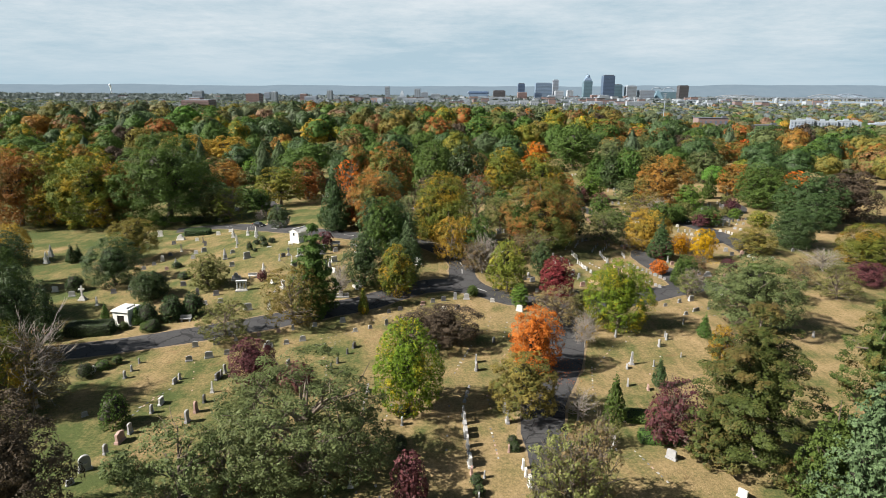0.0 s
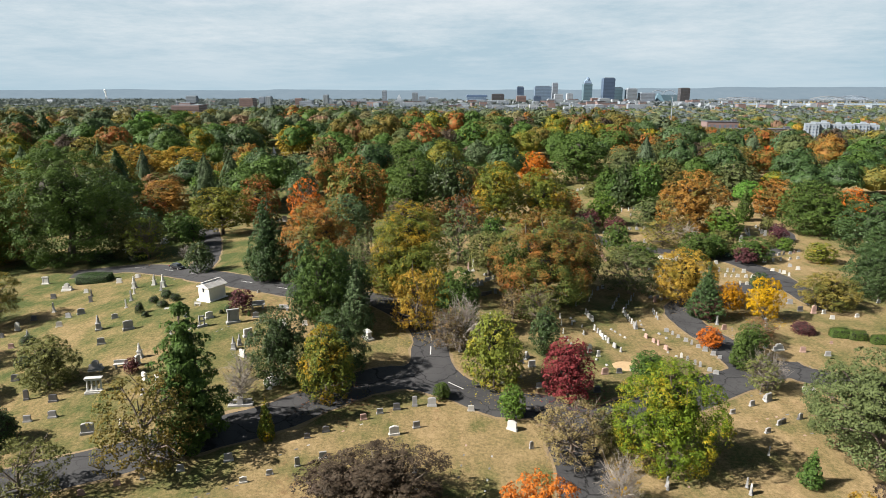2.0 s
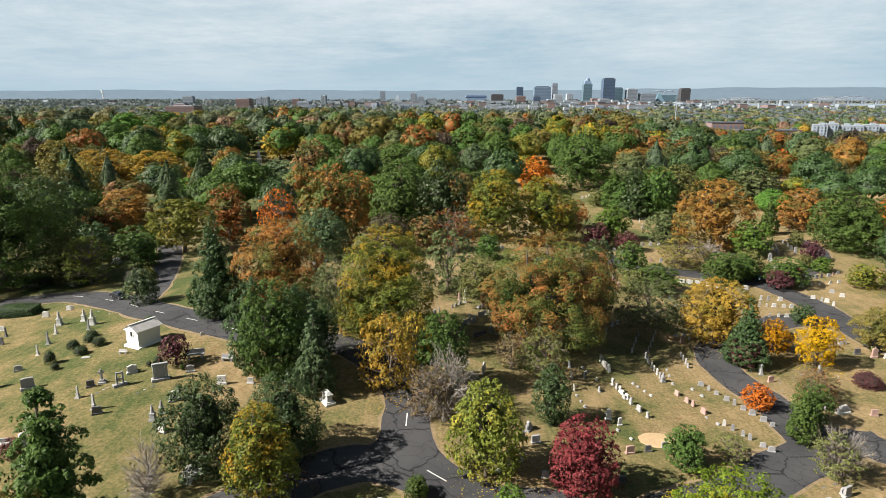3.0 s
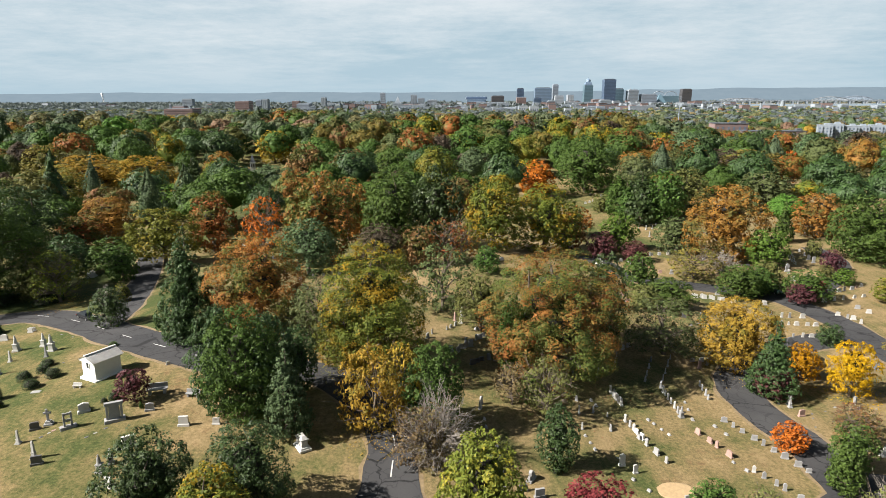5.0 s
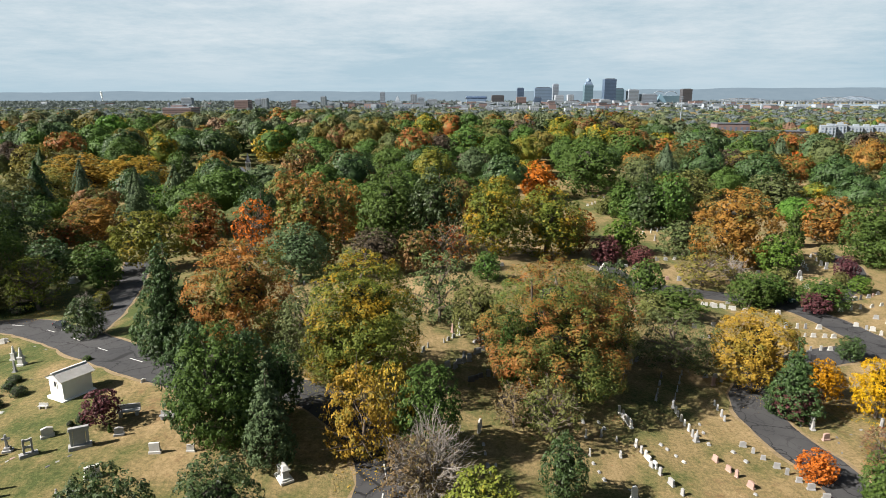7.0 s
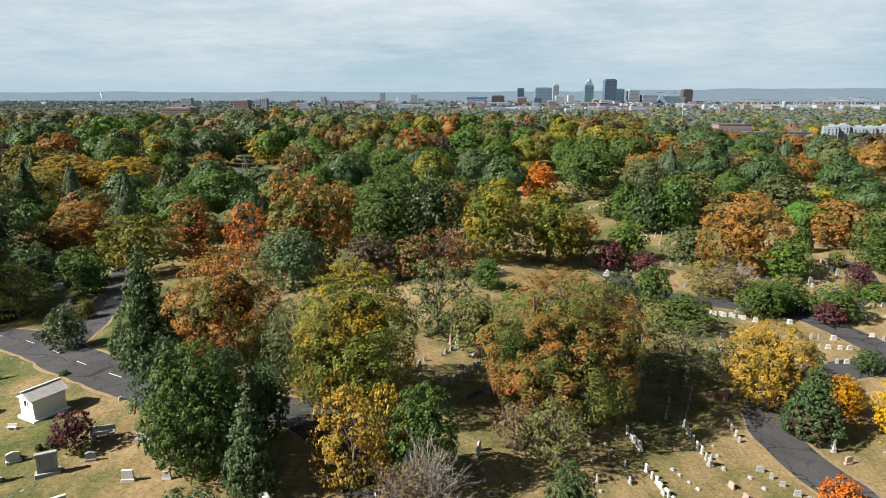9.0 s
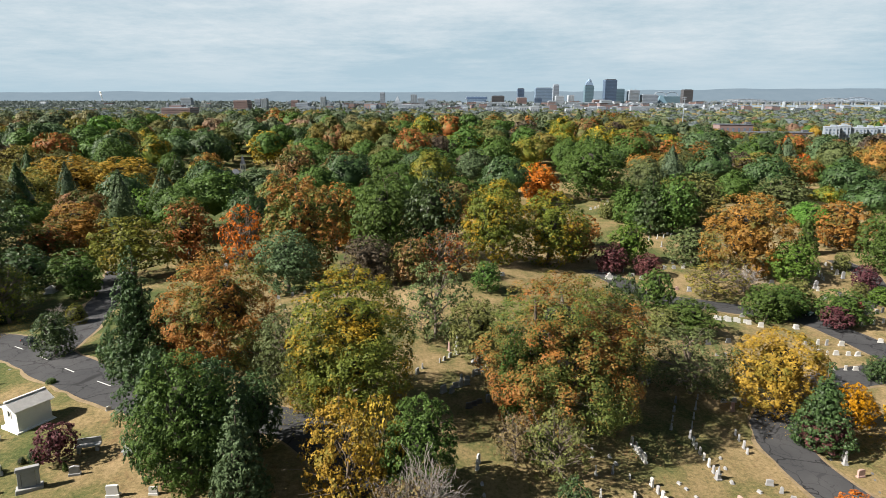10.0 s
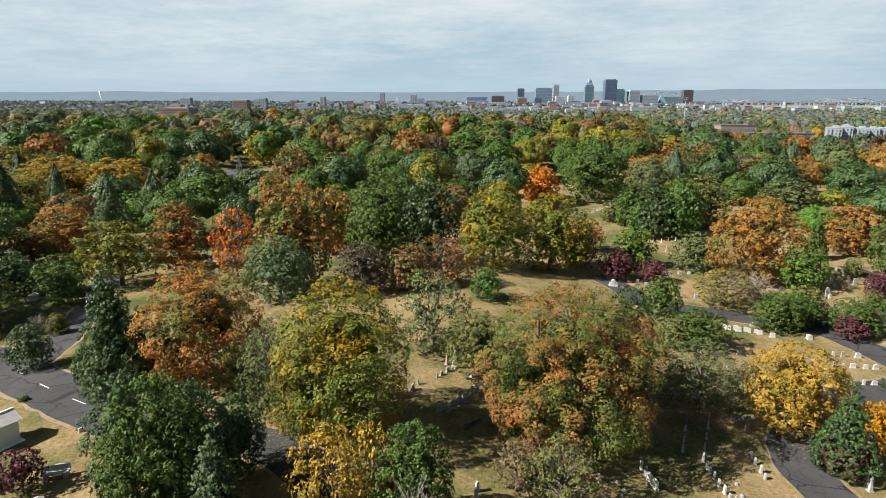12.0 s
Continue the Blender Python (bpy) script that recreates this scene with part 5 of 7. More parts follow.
row("low", "grey", 46.9, 153.3, 47.8, 151.6, 2, -64, 0.80)
row("low", "grey", 17.4, 156.2, 17.7, 146.3, 5, -88, 0.80)
row("low", "grey", 60.9, 173.4, 60.8, 169.0, 3, -92, 0.80)
row("low", "grey", 16.2, 160.2, 16.8, 150.2, 6, -87, 0.90)
row("tablet", "grey", 12.2, 180.4, 16.7, 186.3, 3, 53, 0.99)
row("slab", "grey", 13.2, 180.4, 14.4, 182.3, 2, 60, 0.94)
monument("obelisk", "white", 13.9, 193.4, 0, 0.40)
row("tablet", "grey", 11.3, 189.5, 13.1, 192.2, 3, 58, 0.72)
row("slab", "grey", 15.5, 184.5, 17.9, 188.1, 3, 10, 0.77)
monument("tablet", "grey", 18.1, 178.4, 10, 1.00)
monument("slab", "grey", 19.3, 178.2, 10, 0.92)
monument("obelisk", "grey", 62.2, 169.1, 0, 0.29)
monument("slab", "rose", 62.3, 165.7, 10, 1.01)
monument("pediment", "white", 67.7, 155.8, 10, 0.88)
monument("tablet", "grey", 72.4, 169.6, 60, 1.00)
monument("slab", "white", 88.0, 179.5, 10, 0.92)
monument("slab", "grey", 72.1, 155.4, 10, 0.92)
monument("slab", "grey", 63.2, 155.1, 10, 0.92)
monument("tomb", "white", -6.4, 151.6, -55, 0.62)
row("tablet", "grey", 34.9, 175.2, 38.0, 184.2, 4, 71, 0.90)
row("tablet", "grey", 38.3, 178.4, 40.4, 183.8, 3, 69, 0.90)
row("tablet", "grey", 42.5, 174.9, 46.0, 183.0, 4, 66, 0.90)
row("tablet", "grey", 44.5, 173.3, 49.7, 184.2, 5, 65, 0.90)
row("tablet", "grey", 32.4, 180.3, 30.2, 172.1, 3, -105, 0.90)
row("slab", "grey", 42.3, 187.3, 43.7, 188.7, 2, 44, 0.85)
row("slab", "grey", 53.1, 183.8, 57.3, 184.2, 3, 5, 0.85)
row("slab", "grey", -22.0, 221.1, -15.5, 227.1, 4, 8, 0.77)
row("tablet", "grey", -13.5, 226.0, -12.1, 229.1, 2, 8, 0.99)
monument("slab", "grey", -10.8, 222.1, 8, 0.83)
row("slab", "grey", 13.5, 181.7, 15.4, 183.0, 2, 20, 0.94)
row("slab", "white", 17.2, 186.9, 18.7, 188.6, 2, 20, 0.85)
row("slab", "dark", 15.2, 176.1, 17.9, 179.0, 4, 20, 0.85)
row("obelisk", "grey", 12.8, 194.4, 14.2, 196.8, 2, 59, 0.36)
row("low", "grey", 16.6, 190.7, 17.9, 192.1, 3, 46, 1.00)
row("slab", "grey", 8.0, 185.2, 8.7, 187.0, 2, 69, 0.77)
monument("tablet", "white", 16.0, 164.0, 60, 1.10)
monument("slab", "grey", 20.3, 176.9, 10, 0.92)
monument("slab", "white", 25.5, 238.4, 10, 0.92)
row("tablet", "grey", 22.1, 280.5, 23.0, 282.3, 2, 63, 0.90)
row("flat", "grey", -20.3, 216.7, -12.4, 220.2, 6, 23, 0.80)
row("flat", "grey", -18.2, 212.8, -13.3, 214.4, 4, 18, 0.80)
row("slab", "white", 68.0, 220.6, 73.2, 218.4, 4, -8, 0.98)
monument("slab", "grey", 74.1, 222.7, 0, 0.92)
row("slab", "white", 79.3, 208.0, 85.2, 207.5, 4, 0, 0.94)
row("slab", "white", 78.8, 203.5, 85.4, 202.8, 5, 0, 0.85)
row("slab", "white", 77.8, 196.5, 81.4, 196.6, 3, 0, 0.85)
row("tablet", "dark", 74.5, 191.8, 75.3, 191.9, 2, 0, 1.44)
row("slab", "grey", 97.4, 222.8, 106.0, 226.2, 5, 12, 0.94)
row("slab", "white", 96.0, 217.9, 107.2, 221.5, 5, 12, 0.94)
row("slab", "grey", 108.2, 227.2, 112.2, 229.8, 3, 12, 0.85)
row("slab", "grey", 93.9, 208.8, 94.8, 207.3, 2, -15, 1.02)
row("slab", "white", 95.5, 206.7, 95.6, 204.5, 2, -15, 1.10)
monument("slab", "grey", 100.7, 213.4, -15, 1.01)
monument("slab", "white", 101.3, 210.5, -15, 1.01)
monument("obelisk", "grey", 62.0, 168.3, 0, 0.32)
monument("obelisk", "grey", 73.9, 172.4, 0, 0.29)
monument("tablet", "grey", 72.5, 169.7, 10, 1.00)
monument("tablet", "grey", 71.2, 166.8, 10, 1.00)
monument("slab", "white", 81.8, 215.9, 0, 0.92)
row("tablet", "white", 113.3, 255.5, 112.6, 250.8, 2, 0, 1.62)
row("tablet", "grey", 100.6, 241.6, 98.2, 234.2, 2, 0, 1.17)
row("slab", "white", 111.3, 259.9, 107.0, 250.0, 4, -114, 0.85)
monument("slab", "dark", 103.4, 236.9, 0, 0.92)
row("slab", "grey", 60.9, 206.8, 64.3, 207.9, 2, 0, 0.94)
row("slab", "grey", 59.9, 201.6, 61.6, 201.7, 2, 0, 0.77)
row("slab", "grey", 70.5, 259.6, 76.4, 262.3, 3, 0, 0.85)
row("slab", "grey", 67.0, 241.4, 70.3, 240.9, 2, 0, 0.85)
row("tablet", "grey", 55.6, 182.7, 56.7, 183.7, 2, 41, 1.08)
monument("tablet", "rose", 53.6, 181.1, 30, 1.20)
row("flat", "grey", 66.5, 167.2, 69.2, 168.8, 2, 30, 0.80)
row("flat", "grey", 61.6, 170.8, 59.5, 166.2, 2, -115, 0.80)
row("flat", "grey", 64.4, 166.8, 62.7, 162.9, 3, -113, 0.80)
row("flat", "grey", 66.7, 173.4, 69.4, 175.3, 2, 34, 0.80)
row("flat", "grey", 66.3, 164.4, 67.8, 165.1, 2, 25, 0.80)
row("slab", "white", 58.2, 255.3, 59.7, 251.8, 2, 0, 0.94)
monument("slab", "grey", 61.2, 249.3, 0, 1.01)
row("slab", "white", 70.7, 259.6, 75.8, 260.8, 3, 0, 0.85)
monument("tablet", "white", 74.6, 265.5, 0, 1.00)
row("obelisk", "grey", 72.3, 281.1, 78.7, 285.5, 2, 35, 0.32)
row("obelisk", "white", 77.3, 294.3, 85.3, 298.6, 4, 28, 0.25)
row("slab", "white", 80.1, 304.4, 89.2, 302.4, 7, 0, 0.68)
row("slab", "white", 70.9, 347.8, 81.4, 361.1, 6, 0, 0.85)
row("slab", "grey", 78.1, 369.6, 83.3, 364.0, 4, 0, 0.85)
monument("slab", "grey", 69.6, 240.0, 0, 1.01)
monument("slab", "rose", 66.9, 240.8, 0, 0.92)
row("slab", "white", 115.7, 263.9, 113.5, 252.2, 4, -101, 0.94)
row("tablet", "white", 109.1, 257.8, 107.0, 251.1, 4, -107, 0.81)
monument("obelisk", "white", 128.9, 285.2, 0, 0.43)
monument("tablet", "grey", 83.8, 254.8, 0, 1.50)
row("tablet", "grey", 88.1, 254.2, 91.7, 254.2, 3, 0, 1.08)
monument("slab", "dark", 92.6, 247.2, 0, 1.10)
monument("tablet", "grey", 100.8, 242.8, 0, 1.80)
monument("slab", "grey", 97.9, 234.6, 0, 0.92)
monument("slab", "dark", 103.8, 238.2, 0, 0.92)
row("slab", "grey", 99.4, 224.4, 102.1, 225.4, 2, 10, 0.94)
monument("pediment", "white", 52.5, 246.9, 0, 1.04)
monument("slab", "rose", 51.0, 219.0, 0, 1.10)
monument("slab", "rose", 51.1, 214.8, 0, 0.92)
row("slab", "white", 67.9, 221.6, 73.3, 218.9, 4, -8, 0.94)
monument("slab", "white", 75.1, 216.8, -8, 1.01)
monument("slab", "white", 81.9, 216.5, 0, 0.92)
monument("pediment", "white", -80.1, 187.9, 0, 1.28)
monument("slab", "white", -73.8, 184.5, 0, 1.01)
monument("slab", "white", -69.8, 191.5, 0, 1.29)
monument("slab", "white", -67.3, 195.2, 0, 1.01)
monument("statue", "white", -62.8, 184.5, 0, 1.00)
monument("obelisk", "white", -60.2, 179.0, 0, 0.32)
monument("statue", "white", -58.8, 185.7, 0, 0.88)
monument("obelisk", "grey", -54.5, 179.5, 0, 0.32)
monument("tablet", "dark", -68.1, 176.0, 0, 1.30)
monument("obelisk", "dark", -70.5, 180.7, 0, 0.29)
monument("obelisk", "grey", -58.0, 173.2, 0, 0.36)
monument("slab", "grey", -65.3, 167.3, 35, 1.38)
monument("slab", "grey", -55.6, 161.7, 25, 1.10)
monument("slab", "grey", -49.6, 154.8, 30, 1.75)
monument("obelisk", "white", -56.5, 168.0, 0, 0.30)
monument("statue", "grey", -55.7, 156.1, 20, 1.04)
monument("slab", "dark", -79.7, 181.9, 0, 1.20)
monument("obelisk", "white", -73.0, 171.0, 0, 0.36)
monument("slab", "grey", -51.7, 149.3, 20, 1.20)
monument("pediment", "grey", -47.8, 140.2, 5, 1.12)
monument("bench", "white", -44.1, 140.7, 15, 1.10)
monument("tablet", "white", -41.6, 141.1, 70, 1.60)
monument("slab", "white", -38.7, 136.9, -40, 1.29)
monument("pillared", "white", -35.7, 134.6, -60, 0.80)
monument("statue", "white", -42.4, 143.6, 0, 0.88)
monument("colonnade", "white", -44.6, 133.7, 8, 0.62)
monument("slab", "white", -26.9, 150.6, 40, 1.56)
monument("statue", "grey", -27.9, 146.0, 0, 0.80)
monument("slab", "white", -25.8, 143.7, -30, 1.20)
monument("pillared", "grey", -31.1, 155.9, 30, 1.00)
monument("slab", "white", -36.2, 158.0, 34, 1.38)
monument("bench", "grey", -28.6, 162.6, 14, 1.45)
monument("slab", "grey", -27.7, 158.2, 12, 1.10)
monument("chair", "grey", -36.2, 154.4, 35, 0.80)
monument("cross", "grey", -39.2, 155.3, 15, 0.72)
monument("balustrade", "grey", -22.0, 130.2, 2, 0.75)
monument("cross", "white", -87.1, 227.6, 10, 1.20)
monument("bench", "white", -85.9, 225.4, 10, 1.02)
monument("pillared", "white", -89.4, 194.8, 0, 0.72)
monument("slab", "grey", -40.3, 123.7, 15, 1.66)
monument("slab", "white", -65.7, 160.6, 10, 1.10)
monument("bench", "white", -41.0, 165.0, 0, 0.68)
monument("slab", "white", -52.1, 174.9, 0, 0.64)
monument("flat", "white", -29.1, 124.4, 10, 1.60)
monument("flat", "white", -33.5, 133.7, 0, 1.30)
monument("fountain", "white", -19.0, 136.6, 0, 0.80)
monument("cross", "white", -79.8, 133.0, 0, 1.12)
monument("obelisk", "white", -74.6, 129.2, 0, 0.36)
row("slab", "white", -89.0, 139.0, -84.3, 136.1, 2, 10, 1.36)
monument("statue", "white", -107.1, 164.6, 0, 1.20)
monument("statue", "white", -110.2, 171.7, 0, 1.20)
monument("tablet", "white", -74.1, 161.2, 0, 1.60)
monument("slab", "dark", -74.8, 157.7, 0, 1.01)
monument("slab", "dark", -74.3, 166.5, 0, 1.10)
monument("slab", "grey", -67.0, 165.9, 0, 1.10)
monument("slab", "grey", -75.9, 154.2, 10, 1.01)
monument("slab", "rose", -68.9, 151.6, 10, 0.92)
monument("slab", "dark", -59.5, 138.5, 10, 1.20)
monument("slab", "dark", -49.6, 131.7, 10, 1.20)
monument("tablet", "dark", -54.0, 132.5, 10, 1.30)
monument("slab", "grey", -47.3, 127.6, 10, 1.10)
monument("slab", "dark", -74.7, 136.6, 10, 1.20)
monument("slab", "grey", -50.3, 126.8, 10, 1.01)
monument("slab", "grey", -72.0, 138.8, 10, 0.92)
monument("statue", "grey", -67.8, 154.6, 0, 0.80)
monument("bench", "grey", -51.3, 118.9, 5, 1.19)
monument("cross", "grey", -53.5, 122.3, 0, 0.56)
monument("obelisk", "grey", -87.2, 155.1, 0, 0.36)
monument("statue", "white", -36.0, 124.2, 0, 0.80)
monument("obelisk", "white", -36.8, 148.4, 0, 0.36)
monument("obelisk", "white", -40.6, 151.4, 0, 0.32)
monument("cross", "white", -19.1, 134.6, 0, 0.56)
monument("tablet", "white", -37.0, 132.6, 0, 1.00)
monument("slab", "white", -67.3, 196.0, 10, 0.92)
monument("bench", "grey", -23.4, 161.8, -8, 1.02)
monument("slab", "white", -30.9, 171.6, 35, 0.64)
monument("slab", "white", -18.1, 155.5, 0, 0.92)
monument("slab", "white", -22.0, 155.0, 3, 1.29)
monument("slab", "dark", -40.3, 154.2, 20, 1.10)
monument("slab", "dark", -35.8, 147.3, 20, 1.20)
monument("statue", "grey", -27.4, 147.4, 30, 0.72)
monument("flat", "grey", -46.7, 164.6, 10, 2.20)
monument("statue", "white", -55.3, 182.4, 0, 1.04)
monument("tomb", "white", -79.0, 238.3, 12, 0.56)
monument("cross", "white", -87.2, 227.0, 5, 0.80)
row("flat", "grey", -38.5, 152.6, -37.3, 154.7, 4, 61, 0.80)
row("flat", "grey", -32.8, 152.4, -31.5, 154.1, 3, 52, 0.80)
row("flat", "grey", -59.3, 191.8, -56.0, 189.5, 2, -34, 0.80)
row("flat", "grey", -49.6, 175.2, -49.0, 175.5, 1, 30, 0.80)
monument("tomb", "white", -79.0, 237.2, 20, 0.56)
monument("pediment", "grey", -100.8, 269.9, 0, 1.28)
monument("bench", "white", -88.0, 262.4, 0, 0.85)
monument("pillared", "white", -50.2, 271.4, 0, 0.80)
monument("obelisk", "white", -52.4, 272.7, 0, 0.29)
monument("slab", "white", -43.3, 272.3, 0, 0.92)
monument("tablet", "grey", -43.7, 254.2, 0, 1.60)
monument("slab", "grey", -35.8, 251.0, 0, 0.92)
monument("tablet", "white", -23.2, 294.1, 0, 1.60)
monument("slab", "grey", 53.1, 134.6, 25, 0.92)
monument("slab", "grey", 56.3, 136.2, 25, 1.29)
monument("slab", "dark", 58.3, 130.9, 25, 0.92)
monument("slab", "dark", 55.2, 129.6, 25, 0.92)
monument("slab", "grey", 51.7, 127.0, 25, 0.92)
monument("bench", "white", 64.0, 138.8, -10, 1.02)
monument("slab", "white", 87.9, 172.7, -10, 0.92)
monument("slab", "rose", 79.8, 159.4, 0, 0.55)
monument("slab", "rose", 72.1, 155.2, 0, 1.01)
monument("slab", "grey", 75.7, 153.6, 0, 1.01)
monument("slab", "grey", 66.2, 156.9, 20, 1.01)
monument("tablet", "rose", 85.9, 176.1, 0, 1.80)
monument("slab", "dark", 83.8, 177.5, 0, 1.10)
monument("slab", "grey", 84.1, 182.3, 0, 1.20)
row("flat", "grey", 71.8, 167.8, 68.7, 160.7, 3, -114, 0.80)
row("flat", "grey", 74.6, 167.9, 78.1, 173.1, 3, 57, 0.80)
row("flat", "grey", 51.5, 130.0, 57.3, 132.2, 4, 21, 0.80)
row("flat", "grey", 61.9, 135.1, 61.5, 131.7, 3, -97, 0.80)
row("flat", "grey", 56.4, 126.4, 59.9, 127.8, 3, 22, 0.80)
row("flat", "grey", 69.9, 149.1, 69.7, 147.4, 2, -98, 0.80)
row("flat", "grey", 54.7, 137.8, 56.6, 138.6, 2, 22, 0.80)
row("flat", "grey", 53.1, 142.0, 53.5, 141.3, 2, -59, 0.80)
far_stones()


# ---- mausoleums ----
ROOF_STONE = plain("pale stone roof", (0.52, 0.51, 0.50), 0.8, 0, 0.2, 1.5)
PALE_STONE = stone("pale limestone", (0.50, 0.49, 0.46), (0.74, 0.73, 0.70))
GLASS = plain("dark window glass", (0.03, 0.035, 0.04), 0.15, 0, 0.2, 1.0)
BRONZE = plain("dark bronze", (0.04, 0.035, 0.03), 0.45, 0.6, 0.3, 3.0)


def mausoleum(x, y, turn, w, d, h, gable):
    """A small stone tomb house; its door side looks along -y of its own."""
    ob = new("mausoleum")
    ob.matrix_world = pose(x, y, land(x, y) - 0.1, 0, 0, turn)
    s = PALE_STONE
    bits(ob, s, ("plinth", lambda bm: box(bm, 0, 0, -0.3, w + 0.7, d + 0.7, 0.6, 1, 0.03)),
         ("wall", lambda bm: (box(bm, -w / 2 + 0.15, 0, 0.3, 0.3, d, h), box(bm, w / 2 - 0.15, 0, 0.3, 0.3, d, h))),
         ("wall", lambda bm: box(bm, 0, d / 2 - 0.15, 0.3, w - 0.6, 0.3, h)),
         ("cornice", lambda bm: box(bm, 0, 0, 0.3 + h, w + 0.5, d + 0.5, 0.25, 1, 0.03)))
    front = -d / 2 + (1.3 if gable else 0.15)
    bits(ob, s, ("wall", lambda bm: (box(bm, -w / 4 - 0.25, front, 0.3, w / 2 - 1.1, 0.3, h), box(bm, w / 4 + 0.25, front, 0.3, w / 2 - 1.1, 0.3, h), box(bm, 0, front, 0.3 + h * 0.72, 1.6, 0.28, h * 0.28))))
    bits(ob, BRONZE, ("door", lambda bm: (box(bm, -0.4, front + 0.02, 0.3, 0.76, 0.12, h * 0.72), box(bm, 0.4, front + 0.02, 0.3, 0.76, 0.12, h * 0.72))))
    if gable:
        for px in (-w / 2 + 0.25, w / 2 - 0.25):
            bits(ob, s, ("column", lambda bm: (post(bm, px, -d / 2 + 0.25, 0.3, 0.24, 0.2, h, 12), box(bm, px, -d / 2 + 0.25, 0.3, 0.55, 0.55, 0.15), box(bm, px, -d / 2 + 0.25, h + 0.1, 0.5, 0.5, 0.2))))
        rise, z0 = w * 0.24, h + 0.55
        bm = bmesh.new()
        for sy in (-d / 2 - 0.25, d / 2 + 0.25):
            bm.faces.new([bm.verts.new(q) for q in ((-w / 2 - 0.2, sy, z0), (w / 2 + 0.2, sy, z0), (0, sy, z0 + rise))])
        part("gable", bm, s, ob)
        for side in (-1, 1):
            bm = bmesh.new()
            over = w / 2 + 0.4
            a = [bm.verts.new((side * u, v, z)) for u, v, z in ((over, -d / 2 - 0.4, z0 - 0.05), (over, d / 2 + 0.4, z0 - 0.05), (0, d / 2 + 0.4, z0 + rise + 0.08), (0, -d / 2 - 0.4, z0 + rise + 0.08))]
            bm.faces.new(a)
            bmesh.ops.solidify(bm, geom=bm.faces[:], thickness=0.12 * side)
            part("roof_slope", bm, ROOF_STONE, ob)
        bits(ob, ROOF_STONE, ("ridge", lambda bm: box(bm, 0, 0, z0 + rise, 0.3, d + 0.8, 0.16)))
        bits(ob, GLASS, ("window", lambda bm: box(bm, 0, d / 2 + 0.01, 1.9, 0.5, 0.06, 1.0)))
        bits(ob, s, ("window_frame", lambda bm: (box(bm, -0.32, d / 2 + 0.04, 1.8, 0.12, 0.1, 1.2), box(bm, 0.32, d / 2 + 0.04, 1.8, 0.12, 0.1, 1.2), box(bm, 0, d / 2 + 0.04, 1.76, 0.9, 0.14, 0.1), box(bm, 0, d / 2 + 0.04, 2.95, 0.9, 0.14, 0.12))))
        tagged(ob, "white stone mausoleum with a gabled roof and columned porch", "mausoleum")
    else:
        bits(ob, ROOF_STONE, ("roof", lambda bm: (box(bm, 0, 0, h + 0.55, w + 0.2, d + 0.2, 0.2, 0.96, 0.03), box(bm, 0, 0, h + 0.75, w * 0.7, d * 0.7, 0.25, 0.8, 0.03))))
        tagged(ob, "white flat-roofed stone mausoleum with a dark bronze door", "mausoleum")
    return ob


mausoleum(-39.5, 169.1, 150, 3.1, 4.0, 2.5, True)
mausoleum(-63.1, 119.2, -12, 3.4, 3.8, 2.6, False)


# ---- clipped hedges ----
# near-black fill in place of the shade between hedge leaves
CORE = plain("shade-dark hedge core", (0.012, 0.018, 0.008), 0.95)


def hedge(x, y, length, depth, height, turn, hue="green"):
    """A clipped hedge: a box core, coloured dark as inner shade, under a skin of small leaves."""
    ob = new("hedge")
    ob.matrix_world = pose(x, y, land(x, y), 0, 0, turn)
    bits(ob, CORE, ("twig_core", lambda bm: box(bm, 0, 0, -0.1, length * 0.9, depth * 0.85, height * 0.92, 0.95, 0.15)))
    rng = np.random.default_rng(int(abs(x * 7 + y * 3)) + 1)
    n = int(60 * (length * depth + 2 * height * (length + depth)))
    d = rng.normal(size=(n, 3))
    d[:, 2] = np.abs(d[:, 2])
    d /= np.max(np.abs(d), axis=1)[:, None] ** 0.7 * np.linalg.norm(d, axis=1)[:, None] ** 0.3
    spots = d * np.array((length / 2, depth / 2, height)) * rng.uniform(0.9, 1.04, (n, 1))
    data = leaves_mesh("leaf_skin", spots, d / np.array((length, depth, height)) + rng.normal(size=(n, 3)) * 0.12, rng.uniform(0.09, 0.16, n), rng)
    data.materials.append(LEAF[hue])
    o = new("leaf_skin", data)
    o.parent = ob
    tagged(ob, "clipped dense evergreen hedge on the cemetery lawn", "hedge", "hedges")


hedge(29.1, 83.5, 6.5, 3.2, 1.3, -8, "green")
hedge(29.8, 77.9, 5.5, 3.0, 1.4, -4, "green")
hedge(-67.9, 114.3, 9.1, 4.5, 2.4, 8, "dark")
hedge(-57.2, 116.0, 3.3, 2.0, 1.3, 10, "green")
hedge(-77.4, 194.8, 8.1, 5.0, 2.0, 5, "dark")
hedge(-87.3, 216.9, 5.7, 4.0, 2.0, 12, "dark")
hedge(-76.9, 216.8, 5.4, 4.0, 1.9, 5, "dark")
hedge(83.5, 163.0, 3.6, 2.2, 1.7, -10, "green")
hedge(86.2, 161.7, 3.3, 2.2, 1.7, -10, "green")
hedge(89.3, 159.7, 3.5, 2.2, 1.6, -10, "green")


# ---- parked cars ----
TYRE = plain("black tyre rubber", (0.02, 0.02, 0.02), 0.9)
CHROME = plain("bright rim metal", (0.55, 0.55, 0.56), 0.3, 1.0)
LAMP = plain("clear headlamp", (0.7, 0.7, 0.7), 0.15)
TAIL = plain("red tail lamp", (0.35, 0.02, 0.02), 0.25)


